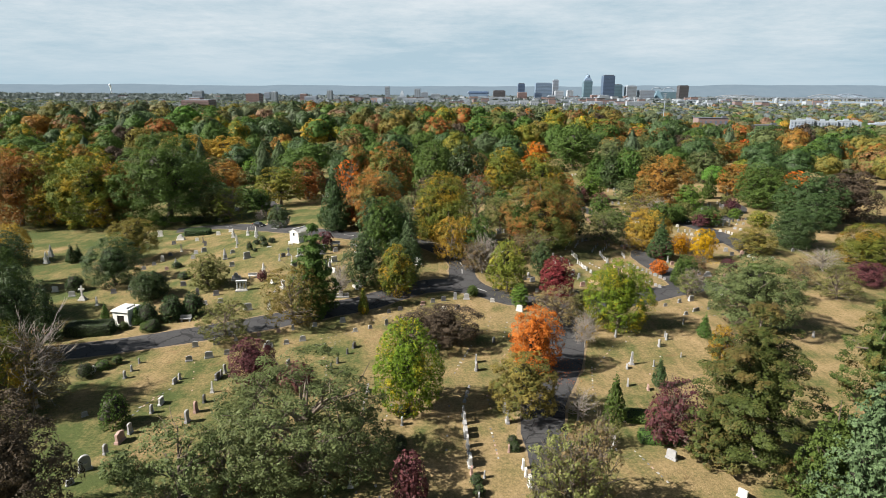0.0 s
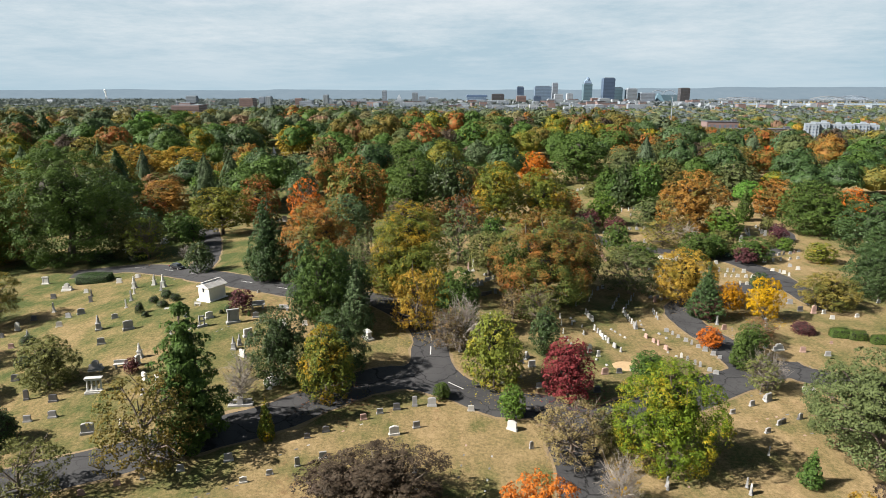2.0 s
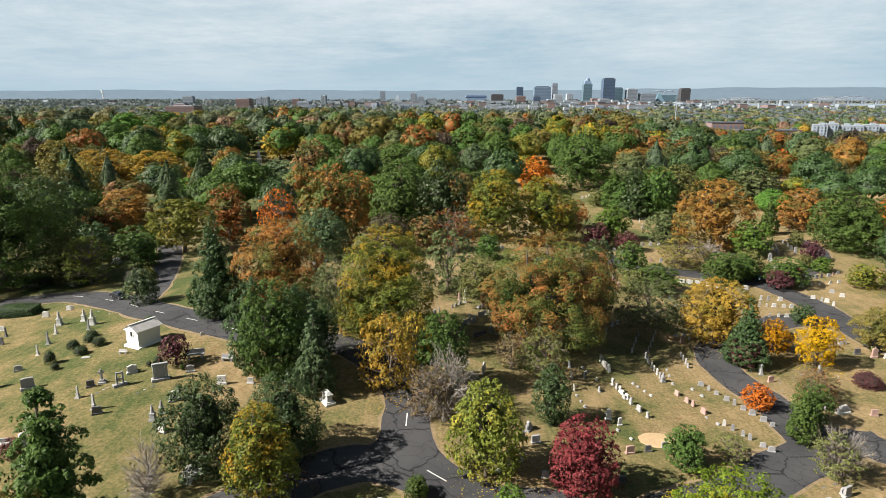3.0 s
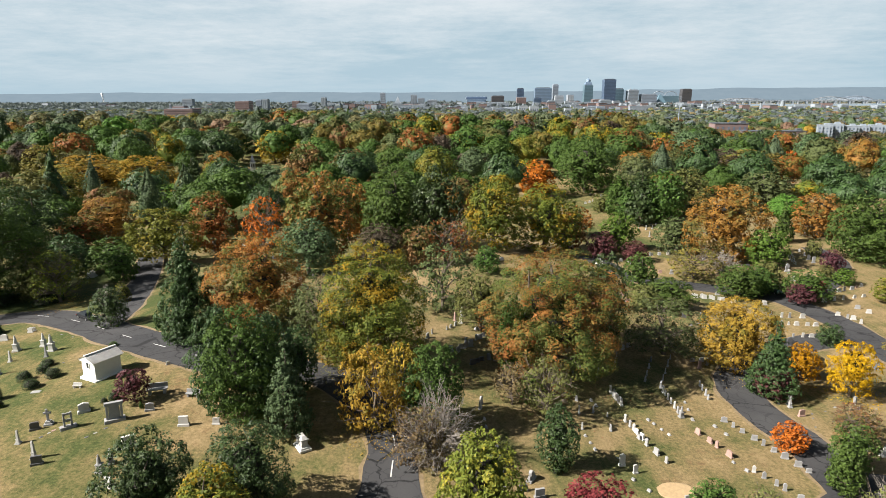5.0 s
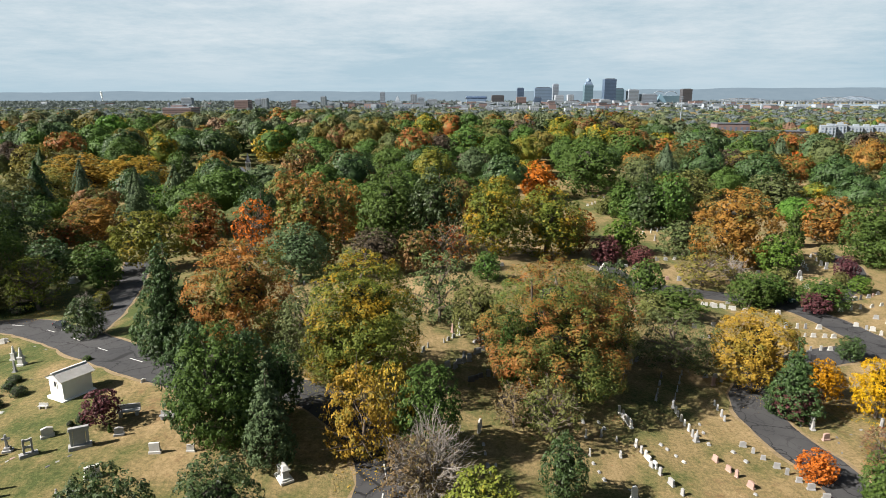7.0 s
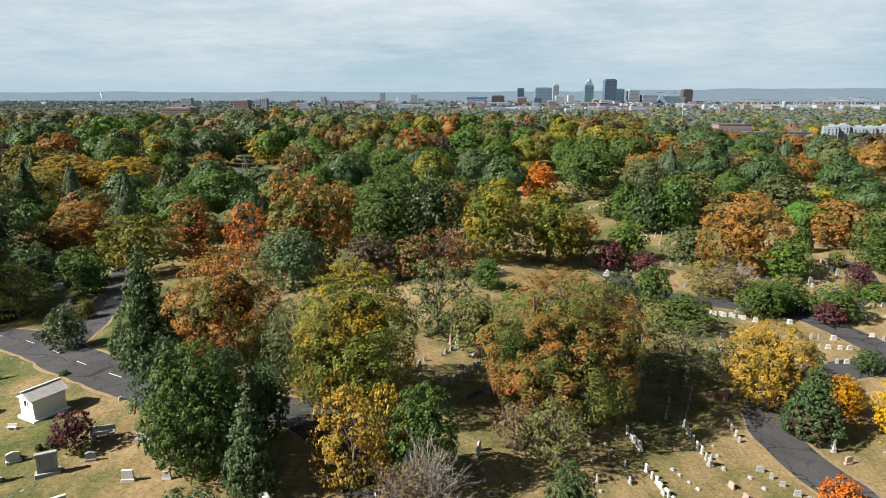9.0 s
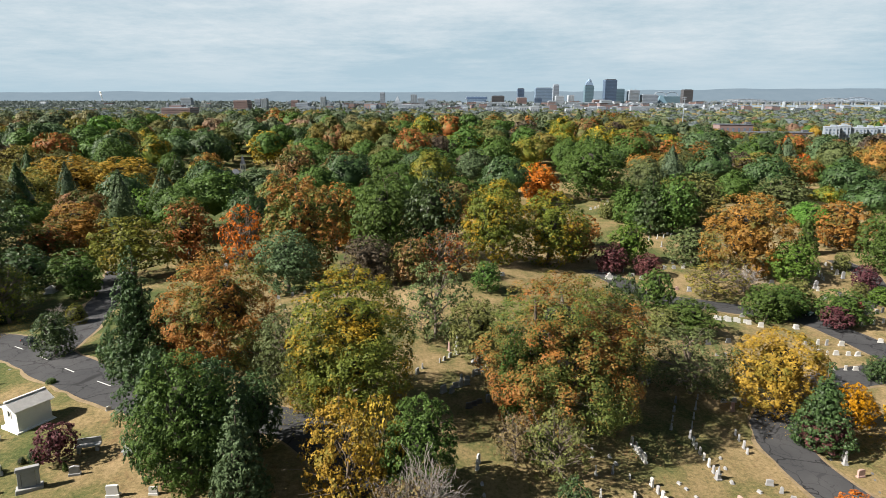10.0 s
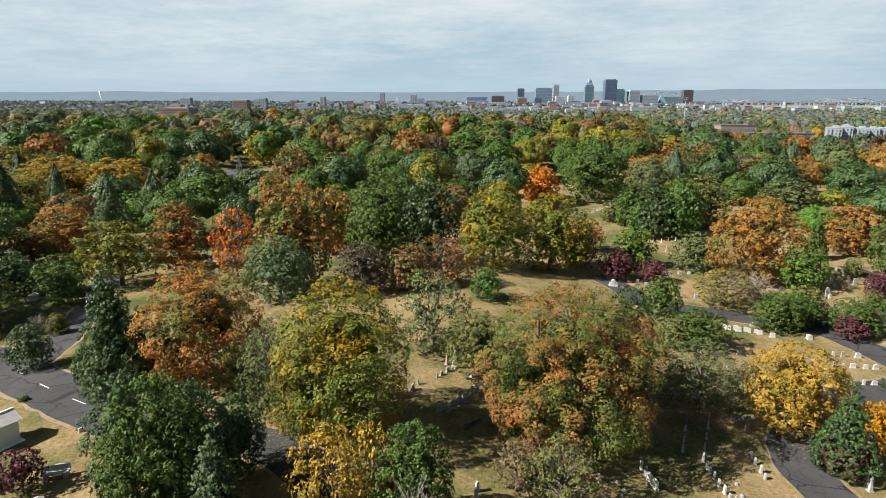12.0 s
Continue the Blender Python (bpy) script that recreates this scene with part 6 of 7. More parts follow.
def car(x, y, turn, paint, label):
    ob = new("car")
    ob.matrix_world = pose(x, y, land(x, y) + 0.07, 0, 0, turn)
    bm = bmesh.new()
    box(bm, 0, 0, 0.28, 4.7, 1.82, 0.50, 0.96, 0.12)
    box(bm, 0, 0, 0.74, 4.45, 1.7, 0.14, 0.94, 0.05)
    part("body", bm, paint, ob)
    bm = bmesh.new()
    box(bm, -0.25, 0, 0.86, 2.7, 1.56, 0.5, 0.74, 0.06)
    part("cabin_glass", bm, GLASS, ob, "dark tinted window glass")
    bm = bmesh.new()
    box(bm, -0.25, 0, 1.35, 1.9, 1.16, 0.06, 0.95, 0.02)
    part("roof_panel", bm, paint, ob)
    for px in (-1.42, 1.42):
        for py in (-0.82, 0.82):
            bm = bmesh.new()
            made = bmesh.ops.create_cone(bm, cap_ends=True, segments=18, radius1=0.33, radius2=0.33, depth=0.22, matrix=pose(px, py, 0.33, 90))
            tyre = part("wheel", bm, TYRE, ob)
            bm = bmesh.new()
            bmesh.ops.create_cone(bm, cap_ends=True, segments=14, radius1=0.2, radius2=0.2, depth=0.24, matrix=pose(px, py, 0.33, 90))
            part("rim", bm, CHROME, tyre)
    for py in (-0.66, 0.66):
        bits(ob, LAMP, ("headlight", lambda bm: box(bm, 2.28, py, 0.58, 0.14, 0.36, 0.15)))
        bits(ob, TAIL, ("tail_light", lambda bm: box(bm, -2.28, py, 0.6, 0.14, 0.36, 0.16)))
    tagged(ob, label, "car", "parked cars")


car(-59.8, 201.0, -34, plain("black car paint", (0.015, 0.016, 0.018), 0.2), "black sedan parked on the asphalt lane")
car(87.9, 224.7, -70, plain("dark green car paint", (0.02, 0.05, 0.045), 0.2), "dark green sedan parked on the asphalt lane")


# ---- road paint ----
def dashes(line, first, count, length, gap, width=0.16):
    """Worn white dashes along the middle of a lane."""
    run, left, k = 0.0, first, 0
    for a, b in zip(line, line[1:]):
        run += (b - a).length
        if run >= left and k < count:
            way = (b - a).normalized()
            turn = math.degrees(math.atan2(way.y, way.x))
            bm = bmesh.new()
            box(bm, 0, 0, 0, length, width, 0.012)
            ob = part("road_dash", bm, LINE_PAINT, None)
            slope = (land(a.x + way.x, a.y + way.y) - land(a.x - way.x, a.y - way.y)) / 2
            ob.matrix_world = pose(a.x, a.y, land(a.x, a.y) + 0.085, 0, -math.degrees(math.atan(slope)), turn)
            tagged(ob, "worn white centre dash painted on the asphalt", "road marking", "centre dashes")
            left += length + gap
            k += 1


dashes(west_line, 18.0, 9, 3.4, 7.6)
dashes(fork_line, 12.0, 2, 3.0, 4.0)
dashes(bend_line, 12.0, 1, 3.0, 4.0)
dashes(main_line, 190.0, 5, 3.0, 4.0)


# ---- distant woods ----
def spray(count, seed, form, level, lobes, leaf):
    """A coarse crown, 1 m in radius and 1 m high, as spots, normals and sizes: rounded boughs round a filled heart."""
    rng = np.random.default_rng(seed)
    n = max(16, min(70, count // 26))
    way = rng.normal(size=(n, 3))
    way /= np.linalg.norm(way, axis=1)[:, None]
    way[:, 2] = np.where(way[:, 2] < -0.30, -way[:, 2], way[:, 2])
    uneven = 0.92 + 0.13 * np.sin(3 * np.arctan2(way[:, 1], way[:, 0]) + rng.uniform(0, 6) + 2 * way[:, 2])
    big = 0.36 * (30 / n) ** 0.4 * rng.uniform(0.75, 1.3, n)
    centre = way * ((1.02 - big) * uneven * rng.uniform(0.9, 1.08, n))[:, None]
    pick = rng.choice(n, count, p=big ** 2 / np.sum(big ** 2))
    d = rng.normal(size=(count, 3)) * 0.62 + way[pick] * 0.85 + np.array((0, 0, 0.25))
    d /= np.linalg.norm(d, axis=1)[:, None]
    spots = centre[pick] + d * (big[pick] * rng.uniform(0.72, 1.06, count))[:, None]
    normals = d * 0.9 + way[pick] * 0.25 + rng.normal(size=(count, 3)) * 0.2
    sizes = rng.uniform(0.7, 1.3, count) * leaf
    skin, tris = swell(level, seed + 5, lobes, 0.70)
    kept = skin[tris].mean(axis=1)[:, 2] > (-0.55 if level > 1 else -0.35)
    tris = tris[kept]
    skin = skin * (0.74 if count > 300 else 0.94)
    spots = np.concatenate((spots, skin))
    if form == "cone":
        k = np.clip((1.15 - spots[:, 2]) / 1.45, 0.05, 1.1)[:, None]
        spots = spots * np.concatenate((k, k, np.ones_like(k)), 1)
    elif form == "oval":
        k = np.clip(1.0 - 0.28 * (spots[:, 2] + 0.1), 0.5, 1.1)[:, None]
        spots = spots * np.concatenate((k, k, np.ones_like(k)), 1)
    spots = spots * np.array((1, 1, 0.44)) + np.array((0, 0, 0.56))
    return spots[:count], normals, sizes, spots[count:], tris


def clear_of(x, y, r):
    return all((x - a) ** 2 + (y - b) ** 2 > (0.62 * (r + c)) ** 2 for a, b, c in PLANTED)


def before_tall(x, y):
    """Whether a spot lies in the strip left treeless so the camera sees the large planted trees of the far slope."""
    return any(b > 285 and b - 26 < y < b and abs(x - a) < c + 3 for a, b, c in PLANTED)


NEAR_MIX = (("dark", 26), ("green", 30), ("bright", 4), ("greengold", 12), ("olive", 6), ("greenrust", 10), ("grey", 6), ("rust", 5), ("ochre", 6), ("lime", 3), ("tan", 4), ("flame", 3), ("plum", 2), ("blue", 5))
# the farther the woods, the more haze their leaf colours carry
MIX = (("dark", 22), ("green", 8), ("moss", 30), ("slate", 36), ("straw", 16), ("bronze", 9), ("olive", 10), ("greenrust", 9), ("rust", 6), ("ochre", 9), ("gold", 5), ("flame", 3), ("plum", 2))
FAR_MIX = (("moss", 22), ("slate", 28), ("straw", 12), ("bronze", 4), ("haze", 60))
FORMS = ("round", "round", "round", "oval", "oval", "cone")


def woods():
    rng = random.Random(21)
    plots = {}
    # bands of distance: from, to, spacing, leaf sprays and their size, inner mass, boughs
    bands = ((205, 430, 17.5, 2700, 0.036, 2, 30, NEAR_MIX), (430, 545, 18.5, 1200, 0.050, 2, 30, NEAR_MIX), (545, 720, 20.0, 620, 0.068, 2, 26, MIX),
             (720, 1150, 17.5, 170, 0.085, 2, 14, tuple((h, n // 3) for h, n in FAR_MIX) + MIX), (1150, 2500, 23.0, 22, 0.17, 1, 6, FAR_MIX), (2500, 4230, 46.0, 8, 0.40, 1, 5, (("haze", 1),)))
    for level, (y0, y1, gap, count, leaf, smooth, lobes, mix) in enumerate(bands):
        hues = [h for h, n in mix for _ in range(n)]
        forms = [spray(count, 300 + 10 * level + k, FORMS[k], smooth, lobes, leaf) for k in range(6)]
        y = y0
        while y < y1:
            half = 0.78 * y + 25
            x = -half
            while x < half + 60:
                px, py = x + rng.uniform(-0.45, 0.45) * gap, y + rng.uniform(-0.45, 0.45) * gap
                x += gap
                wide = gap * rng.uniform(0.72, 1.28)
                form = rng.randrange(6)
                if form == 5 and rng.random() < 0.6:
                    form = 3
                tall = wide * rng.uniform(0.75, 1.15) * (1.0 if form < 3 else 1.15 if form < 5 else 1.3) if level < 4 else rng.uniform(7, 13) if level < 5 else rng.uniform(5, 9)
                tall = min(tall, 25.0)
                if form == 5:
                    wide *= 0.65
                if y < 430:
                    if px > 38 and py < (338 if px < 125 else 292) + 12 * math.sin(px * 0.05) or -20 < px <= 38 and py < 285 or -75 < px <= -20 and py < 262 or px <= -75 and py < 258 + 0.1 * (px + 75):
                        continue
                    if rng.random() < 0.05 or not clear_of(px, py, wide / 2) or before_tall(px, py):
                        continue
                elif level >= 4 and rng.random() < (0.08 if py < 1700 or px < -0.3 * py else 0.62):
                    continue
                if level == 5 and px > 1250 and py < 3700:
                    continue
                if any(abs(px - bx) < bw and by - deep < py < by + 30 for bx, by, bw, deep in SIGHT_GAPS):
                    continue
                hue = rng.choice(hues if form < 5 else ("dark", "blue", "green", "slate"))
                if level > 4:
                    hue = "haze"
                plots.setdefault((level, hue), []).append((px, py, land(px, py), wide * 0.56, tall, rng.uniform(0, 6.28), form))
            y += gap
        for (lev, hue), spots in plots.items():
            if lev != level:
                continue
            all_p, all_n, all_s, hulls, tris, at = [], [], [], [], [], 0
            for px, py, pz, r, h, a, k in spots:
                p, nrm, s, skin, tri = forms[k]
                ca, sa = math.cos(a), math.sin(a)
                turn = np.array(((ca, -sa, 0), (sa, ca, 0), (0, 0, 1)))
                all_p.append(p @ turn.T * np.array((r, r, h)) + np.array((px, py, pz)))
                all_n.append(nrm @ turn.T)
                all_s.append(s * r)
                hulls.append(skin @ turn.T * np.array((r, r, h)) + np.array((px, py, pz)))
                tris.append(tri + at)
                at += len(skin)
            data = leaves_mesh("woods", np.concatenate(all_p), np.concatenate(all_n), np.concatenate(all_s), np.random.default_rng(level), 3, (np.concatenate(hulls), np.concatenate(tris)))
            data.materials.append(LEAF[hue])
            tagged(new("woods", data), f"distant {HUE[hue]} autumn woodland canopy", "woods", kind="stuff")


HUE.update({"moss": "grey-green", "slate": "haze-dulled green", "straw": "haze-dulled olive", "bronze": "haze-dulled brown", "haze": "haze-tinted blue-green"})
CHAPEL = (-102, 458)
# woods kept off the camera's sight lines to these buildings: x, y, half width
SIGHT_GAPS = ((540, 862, 95, 130), (410, 880, 85, 190), (-99, 462, 13, 32), (-90, 432, 14, 30), (-81, 404, 14, 30), (-73, 376, 13, 46))
woods()


# ---- fallen leaves, soil and a cone ----
def fallen_leaves(x, y, spread, count, hue, seed):
    """Dropped leaves lying thinly on the lawn round a tree."""
    rng = np.random.default_rng(seed)
    r = spread * np.sqrt(rng.uniform(0, 1, count)) * rng.uniform(0.5, 1.1, count)
    a = rng.uniform(0, 6.283, count)
    px, py = x + r * np.cos(a), y + r * np.sin(a)
    pz = np.array([land(u, v) for u, v in zip(px, py)]) + rng.uniform(0.07, 0.12, count)
    n = rng.normal(size=(count, 3)) * 0.25 + np.array((0, 0, 1))
    data = leaves_mesh("fallen_leaves", np.stack([px, py, pz], 1), n, rng.uniform(0.07, 0.16, count), rng)
    data.materials.append(LEAF[hue])
    tagged(new("fallen_leaves", data), f"{HUE[hue]} fallen leaves scattered on the lawn", "fallen leaves", kind="stuff")


fallen_leaves(17.3, 99.3, 7.5, 619, "orange", 1)
fallen_leaves(-114.7, 165.0, 7.8, 643, "gold", 2)
fallen_leaves(-142.8, 212.1, 20.6, 1697, "tan", 3)
fallen_leaves(-117.8, 210.7, 19.7, 1618, "ochre", 4)
fallen_leaves(-113.4, 217.2, 13.5, 1110, "tan", 5)
fallen_leaves(-132.4, 214.2, 16.6, 1370, "ochre", 6)
fallen_leaves(117.8, 168.1, 13.2, 1091, "ochre", 7)
fallen_leaves(-64.1, 84.2, 10.7, 884, "ochre", 8)
fallen_leaves(112.8, 218.0, 6.6, 544, "gold", 9)
fallen_leaves(-8.5, 132.3, 6.8, 560, "rust", 10)
fallen_leaves(16.1, 137.9, 7.4, 606, "gold", 11)
fallen_leaves(26.9, 135.4, 6.9, 569, "red", 12)
fallen_leaves(3.2, 156.0, 7.2, 591, "gold", 13)
fallen_leaves(1.9, 173.7, 14.4, 1185, "ochre", 14)
fallen_leaves(-2.6, 173.6, 8.4, 692, "ochre", 15)
fallen_leaves(29.6, 175.5, 19.1, 1572, "rust", 16)
fallen_leaves(24.7, 173.8, 8.5, 698, "rust", 17)
fallen_leaves(-72.5, 216.1, 9.4, 774, "gold", 18)
fallen_leaves(62.0, 182.8, 11.0, 909, "gold", 19)
fallen_leaves(74.4, 172.2, 6.3, 519, "amber", 20)


def traffic_cone(x, y):
    ob = new("traffic_cone")
    ob.matrix_world = pose(x, y, land(x, y))
    red = plain("orange cone plastic", (0.55, 0.09, 0.02), 0.5)
    bits(ob, red, ("base", lambda bm: box(bm, 0, 0, 0, 0.45, 0.45, 0.05)), ("cone", lambda bm: post(bm, 0, 0, 0.05, 0.17, 0.04, 0.75, 12)))
    bits(ob, LINE_PAINT, ("collar", lambda bm: post(bm, 0, 0, 0.42, 0.118, 0.088, 0.16, 12)))
    tagged(ob, "small orange traffic cone standing on the lawn", "traffic cone")


def soil_patch(x, y, rx, ry):
    bm = bmesh.new()
    made = bmesh.ops.create_cone(bm, cap_ends=True, segments=28, radius1=1.0, radius2=0.82, depth=0.16)["verts"]
    for k, v in enumerate(made):
        v.co = Vector((v.co.x * rx * (1 + 0.06 * math.sin(k * 2.3)), v.co.y * ry, v.co.z))
    ob = part("soil_patch", bm, plain("pale fresh soil", (0.34, 0.24, 0.13), 0.95, 0, 0.25, 2.0), None)
    ob.matrix_world = pose(x, y, land(x, y) + 0.05)
    tagged(ob, "pale bare soil patch on the lawn", "soil patch")


traffic_cone(-24.1, 66.2)
soil_patch(37.5, 147.0, 2.6, 1.9)


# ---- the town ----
# town walls, windows and roofs: blue-grey of distance haze mixed into the colours
HAZED_FACADE = {
    "navy": plain("dark blue hazed glass curtain wall", (0.061, 0.094, 0.156), 0.3, 0, 0.2, 0.05),
    "blue": plain("blue-grey hazed glass curtain wall", (0.139, 0.197, 0.279), 0.35, 0, 0.15, 0.05),
    "teal": plain("grey-teal hazed glass curtain wall", (0.094, 0.157, 0.199), 0.35, 0, 0.15, 0.05),
    "beige": plain("beige hazed stone facade", (0.276, 0.307, 0.346), 0.8, 0, 0.15, 0.05),
    "pale": plain("pale hazed concrete facade", (0.193, 0.226, 0.264), 0.8, 0, 0.12, 0.05),
    "grey": plain("grey hazed concrete facade", (0.195, 0.228, 0.277), 0.8, 0, 0.15, 0.05),
    "brick": plain("red-brown hazed brick facade", (0.166, 0.118, 0.113), 0.9, 0, 0.2, 0.1),
    "brown": plain("dark brown hazed cladding", (0.061, 0.059, 0.065), 0.6, 0, 0.2, 0.05),
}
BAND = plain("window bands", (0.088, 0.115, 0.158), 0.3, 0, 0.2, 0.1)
HAZED_ROOF = plain("pale hazed flat roofing", (0.215, 0.250, 0.290), 0.85, 0, 0.2, 0.05)
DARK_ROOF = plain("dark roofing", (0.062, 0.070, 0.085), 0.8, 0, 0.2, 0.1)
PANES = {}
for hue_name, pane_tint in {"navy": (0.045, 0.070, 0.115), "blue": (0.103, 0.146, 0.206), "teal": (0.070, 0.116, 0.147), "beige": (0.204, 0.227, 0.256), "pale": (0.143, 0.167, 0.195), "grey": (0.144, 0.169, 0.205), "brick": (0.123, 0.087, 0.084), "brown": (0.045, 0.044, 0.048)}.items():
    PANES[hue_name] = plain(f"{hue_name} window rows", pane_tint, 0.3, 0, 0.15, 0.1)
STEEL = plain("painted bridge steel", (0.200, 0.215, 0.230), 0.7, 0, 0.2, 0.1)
HUES = {"navy": "dark blue glass", "blue": "blue-grey glass", "teal": "grey-teal glass", "beige": "beige stone", "pale": "pale concrete", "grey": "grey concrete", "brick": "red-brown brick", "brown": "dark brown"}


def tower(x, y, w, top, hue, d=0.0, head="", turn=0.0):
    """A tall building of the town, standing on its own ground, its roof at the height top."""
    z0 = land(x, y)
    h, d = top - z0, d or w * 0.8
    ob = new("tower_block")
    ob.matrix_world = pose(x, y, z0, 0, 0, turn)
    f = HAZED_FACADE[hue]
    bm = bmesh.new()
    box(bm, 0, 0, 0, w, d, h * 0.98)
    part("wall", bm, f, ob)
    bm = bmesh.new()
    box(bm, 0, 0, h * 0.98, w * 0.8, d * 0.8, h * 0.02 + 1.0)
    part("roof", bm, DARK_ROOF if hue in ("navy", "blue", "teal", "brown") else HAZED_ROOF, ob)
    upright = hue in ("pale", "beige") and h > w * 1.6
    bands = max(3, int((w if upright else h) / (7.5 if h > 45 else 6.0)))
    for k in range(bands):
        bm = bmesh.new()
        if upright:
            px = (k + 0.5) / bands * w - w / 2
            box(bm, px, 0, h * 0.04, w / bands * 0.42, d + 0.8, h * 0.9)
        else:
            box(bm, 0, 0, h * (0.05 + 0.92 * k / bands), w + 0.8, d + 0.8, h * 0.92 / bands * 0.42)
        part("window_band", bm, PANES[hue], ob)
    if head == "dome":
        bm = bmesh.new()
        box(bm, 0, 0, h, w * 0.82, d * 0.82, 9, 0.92)
        box(bm, 0, 0, h + 9, w * 0.66, d * 0.66, 6, 0.92)
        post(bm, 0, 0, h + 15, w * 0.30, w * 0.28, 4, 12)
        ball = bmesh.ops.create_uvsphere(bm, u_segments=14, v_segments=8, radius=w * 0.28)["verts"]
        bmesh.ops.translate(bm, verts=ball, vec=(0, 0, h + 19))
        post(bm, 0, 0, h + 19 + w * 0.27, 1.6, 0.4, 7, 6)
        part("dome", bm, HAZED_FACADE["blue"], ob)
    elif head == "mast":
        bm = bmesh.new()
        post(bm, -w * 0.2, 0, h, 0.8, 0.2, 9, 6)
        post(bm, w * 0.2, 0, h, 0.8, 0.2, 9, 6)
        part("mast", bm, STEEL, ob)
    elif head == "vault":
        bm = bmesh.new()
        box(bm, 0, 0, h, w * 1.15, d, 12, 0.92, 2.5)
        part("vaulted_top", bm, HAZED_FACADE["navy"], ob)
    elif head == "spire":
        bm = bmesh.new()
        box(bm, 0, 0, h, w * 0.5, w * 0.5, 10, 0.8)
        box(bm, 0, 0, h + 10, w * 0.4, w * 0.4, 16, 0.05)
        part("spire", bm, HAZED_FACADE["pale"], ob)
    tagged(ob, f"{HUES[hue]} {'high-rise tower' if h > 45 else 'town block'} with rows of windows", "building", "town buildings")
    return ob


tower(170, 3300, 92, 2.3, "pale", 60, "")
tower(176, 3360, 96, 15.2, "blue", 60, "vault")
tower(279, 3300, 60, 32.0, "brown", 40, "")
tower(268, 3200, 100, 1.0, "pale", 40, "")
tower(408, 3450, 34, 68.0, "navy", 30, "")
tower(390, 3250, 44, 24.2, "brick", 40, "")
tower(517, 3400, 84, 70.4, "blue", 40, "")
tower(469, 3250, 34, 21.6, "navy", 30, "")
tower(588, 3450, 28, 87.6, "grey", 30, "")
tower(573, 3250, 40, 32.2, "beige", 34, "")
tower(528, 3180, 40, 9.1, "pale", 40, "")
tower(647, 3350, 30, 34.5, "beige", 30, "")
tower(757, 3450, 44, 84.0, "teal", 40, "dome")
tower(852, 3400, 58, 111.8, "navy", 50, "")
tower(922, 3480, 46, 65.3, "teal", 40, "")
tower(972, 3400, 50, 59.3, "pale", 50, "mast")
tower(1053, 3400, 76, 37.1, "grey", 50, "")
tower(1207, 3300, 46, 61.6, "brown", 40, "")
tower(-260, 3000, 20, 47.9, "grey", 24, "")
tower(-126, 3100, 28, 37.9, "pale", 30, "")
tower(-89, 3000, 30, 23.5, "grey", 30, "")
tower(-40, 3100, 46, 15.1, "pale", 40, "")
tower(-273, 2900, 36, 0.6, "brick", 40, "")
tower(-180, 2800, 40, 6.7, "pale", 40, "spire")
tower(-150, 2800, 60, -11.6, "beige", 40, "")
tower(-525, 3000, 22, 28.4, "pale", 30, "")
tower(-509, 2500, 46, 9.0, "grey", 40, "")
tower(-548, 2550, 26, 18.6, "brick", 30, "")
tower(-670, 2300, 46, 21.4, "brick", 50, "")
tower(-677, 2600, 22, 24.4, "pale", 30, "")
tower(-731, 2700, 22, 21.4, "grey", 26, "")
tower(-1095, 2900, 44, 24.2, "pale", 30, "")
tower(-660, 1750, 72, 9.6, "brick", 60, "")
tower(-672, 1765, 30, 15.0, "brick", 30, "")
tower(-683, 1730, 4.5, 20.7, "beige", 4.5, "")
tower(1015, 2700, 100, -0.6, "pale", 40, "")
tower(768, 2700, 90, -7.3, "pale", 40, "")
tower(849, 2650, 60, -10.6, "pale", 40, "")
tower(1076, 2600, 60, -5.2, "pale", 40, "")
tower(760, 3100, 48, 12.6, "pale", 40, "")
tower(666, 3200, 110, 1.0, "pale", 50, "")
tower(776, 3300, 60, 13.1, "brick", 40, "")
tower(1042, 2650, 40, -8.4, "pale", 40, "")


def arena(x, y):
    """Glazed hall with a sloping roof and a white arch behind it."""
    ob = new("arena")
    ob.matrix_world = pose(x, y, land(x, y))
    bm = bmesh.new()
    box(bm, 0, 0, 0, 60, 60, 52, 0.12)
    part("glass_pyramid", bm, HAZED_FACADE["teal"], ob)
    verts, faces, rng = [], [], np.random.default_rng(3)
    for j in range(2):
        for k in range(8):
            a0, a1 = math.pi * k / 8, math.pi * (k + 1) / 8
            tube(verts, faces, (20 + j * 62 - 31 * math.cos(a0), 80, 48 + 18 * math.sin(a0)), (20 + j * 62 - 31 * math.cos(a1), 80, 48 + 18 * math.sin(a1)), 2.2, 2.2, 6)
    arch = new("arch", mesh_from("arch", verts, faces, HAZED_ROOF))
    arch.parent = ob
    bm = bmesh.new()
    box(bm, 60, 60, 0, 130, 60, 44)
    part("hall", bm, HAZED_FACADE["teal"], ob)
    tagged(ob, "glass pyramid arena with white arches over its roof", "arena")


arena(1132, 3450)


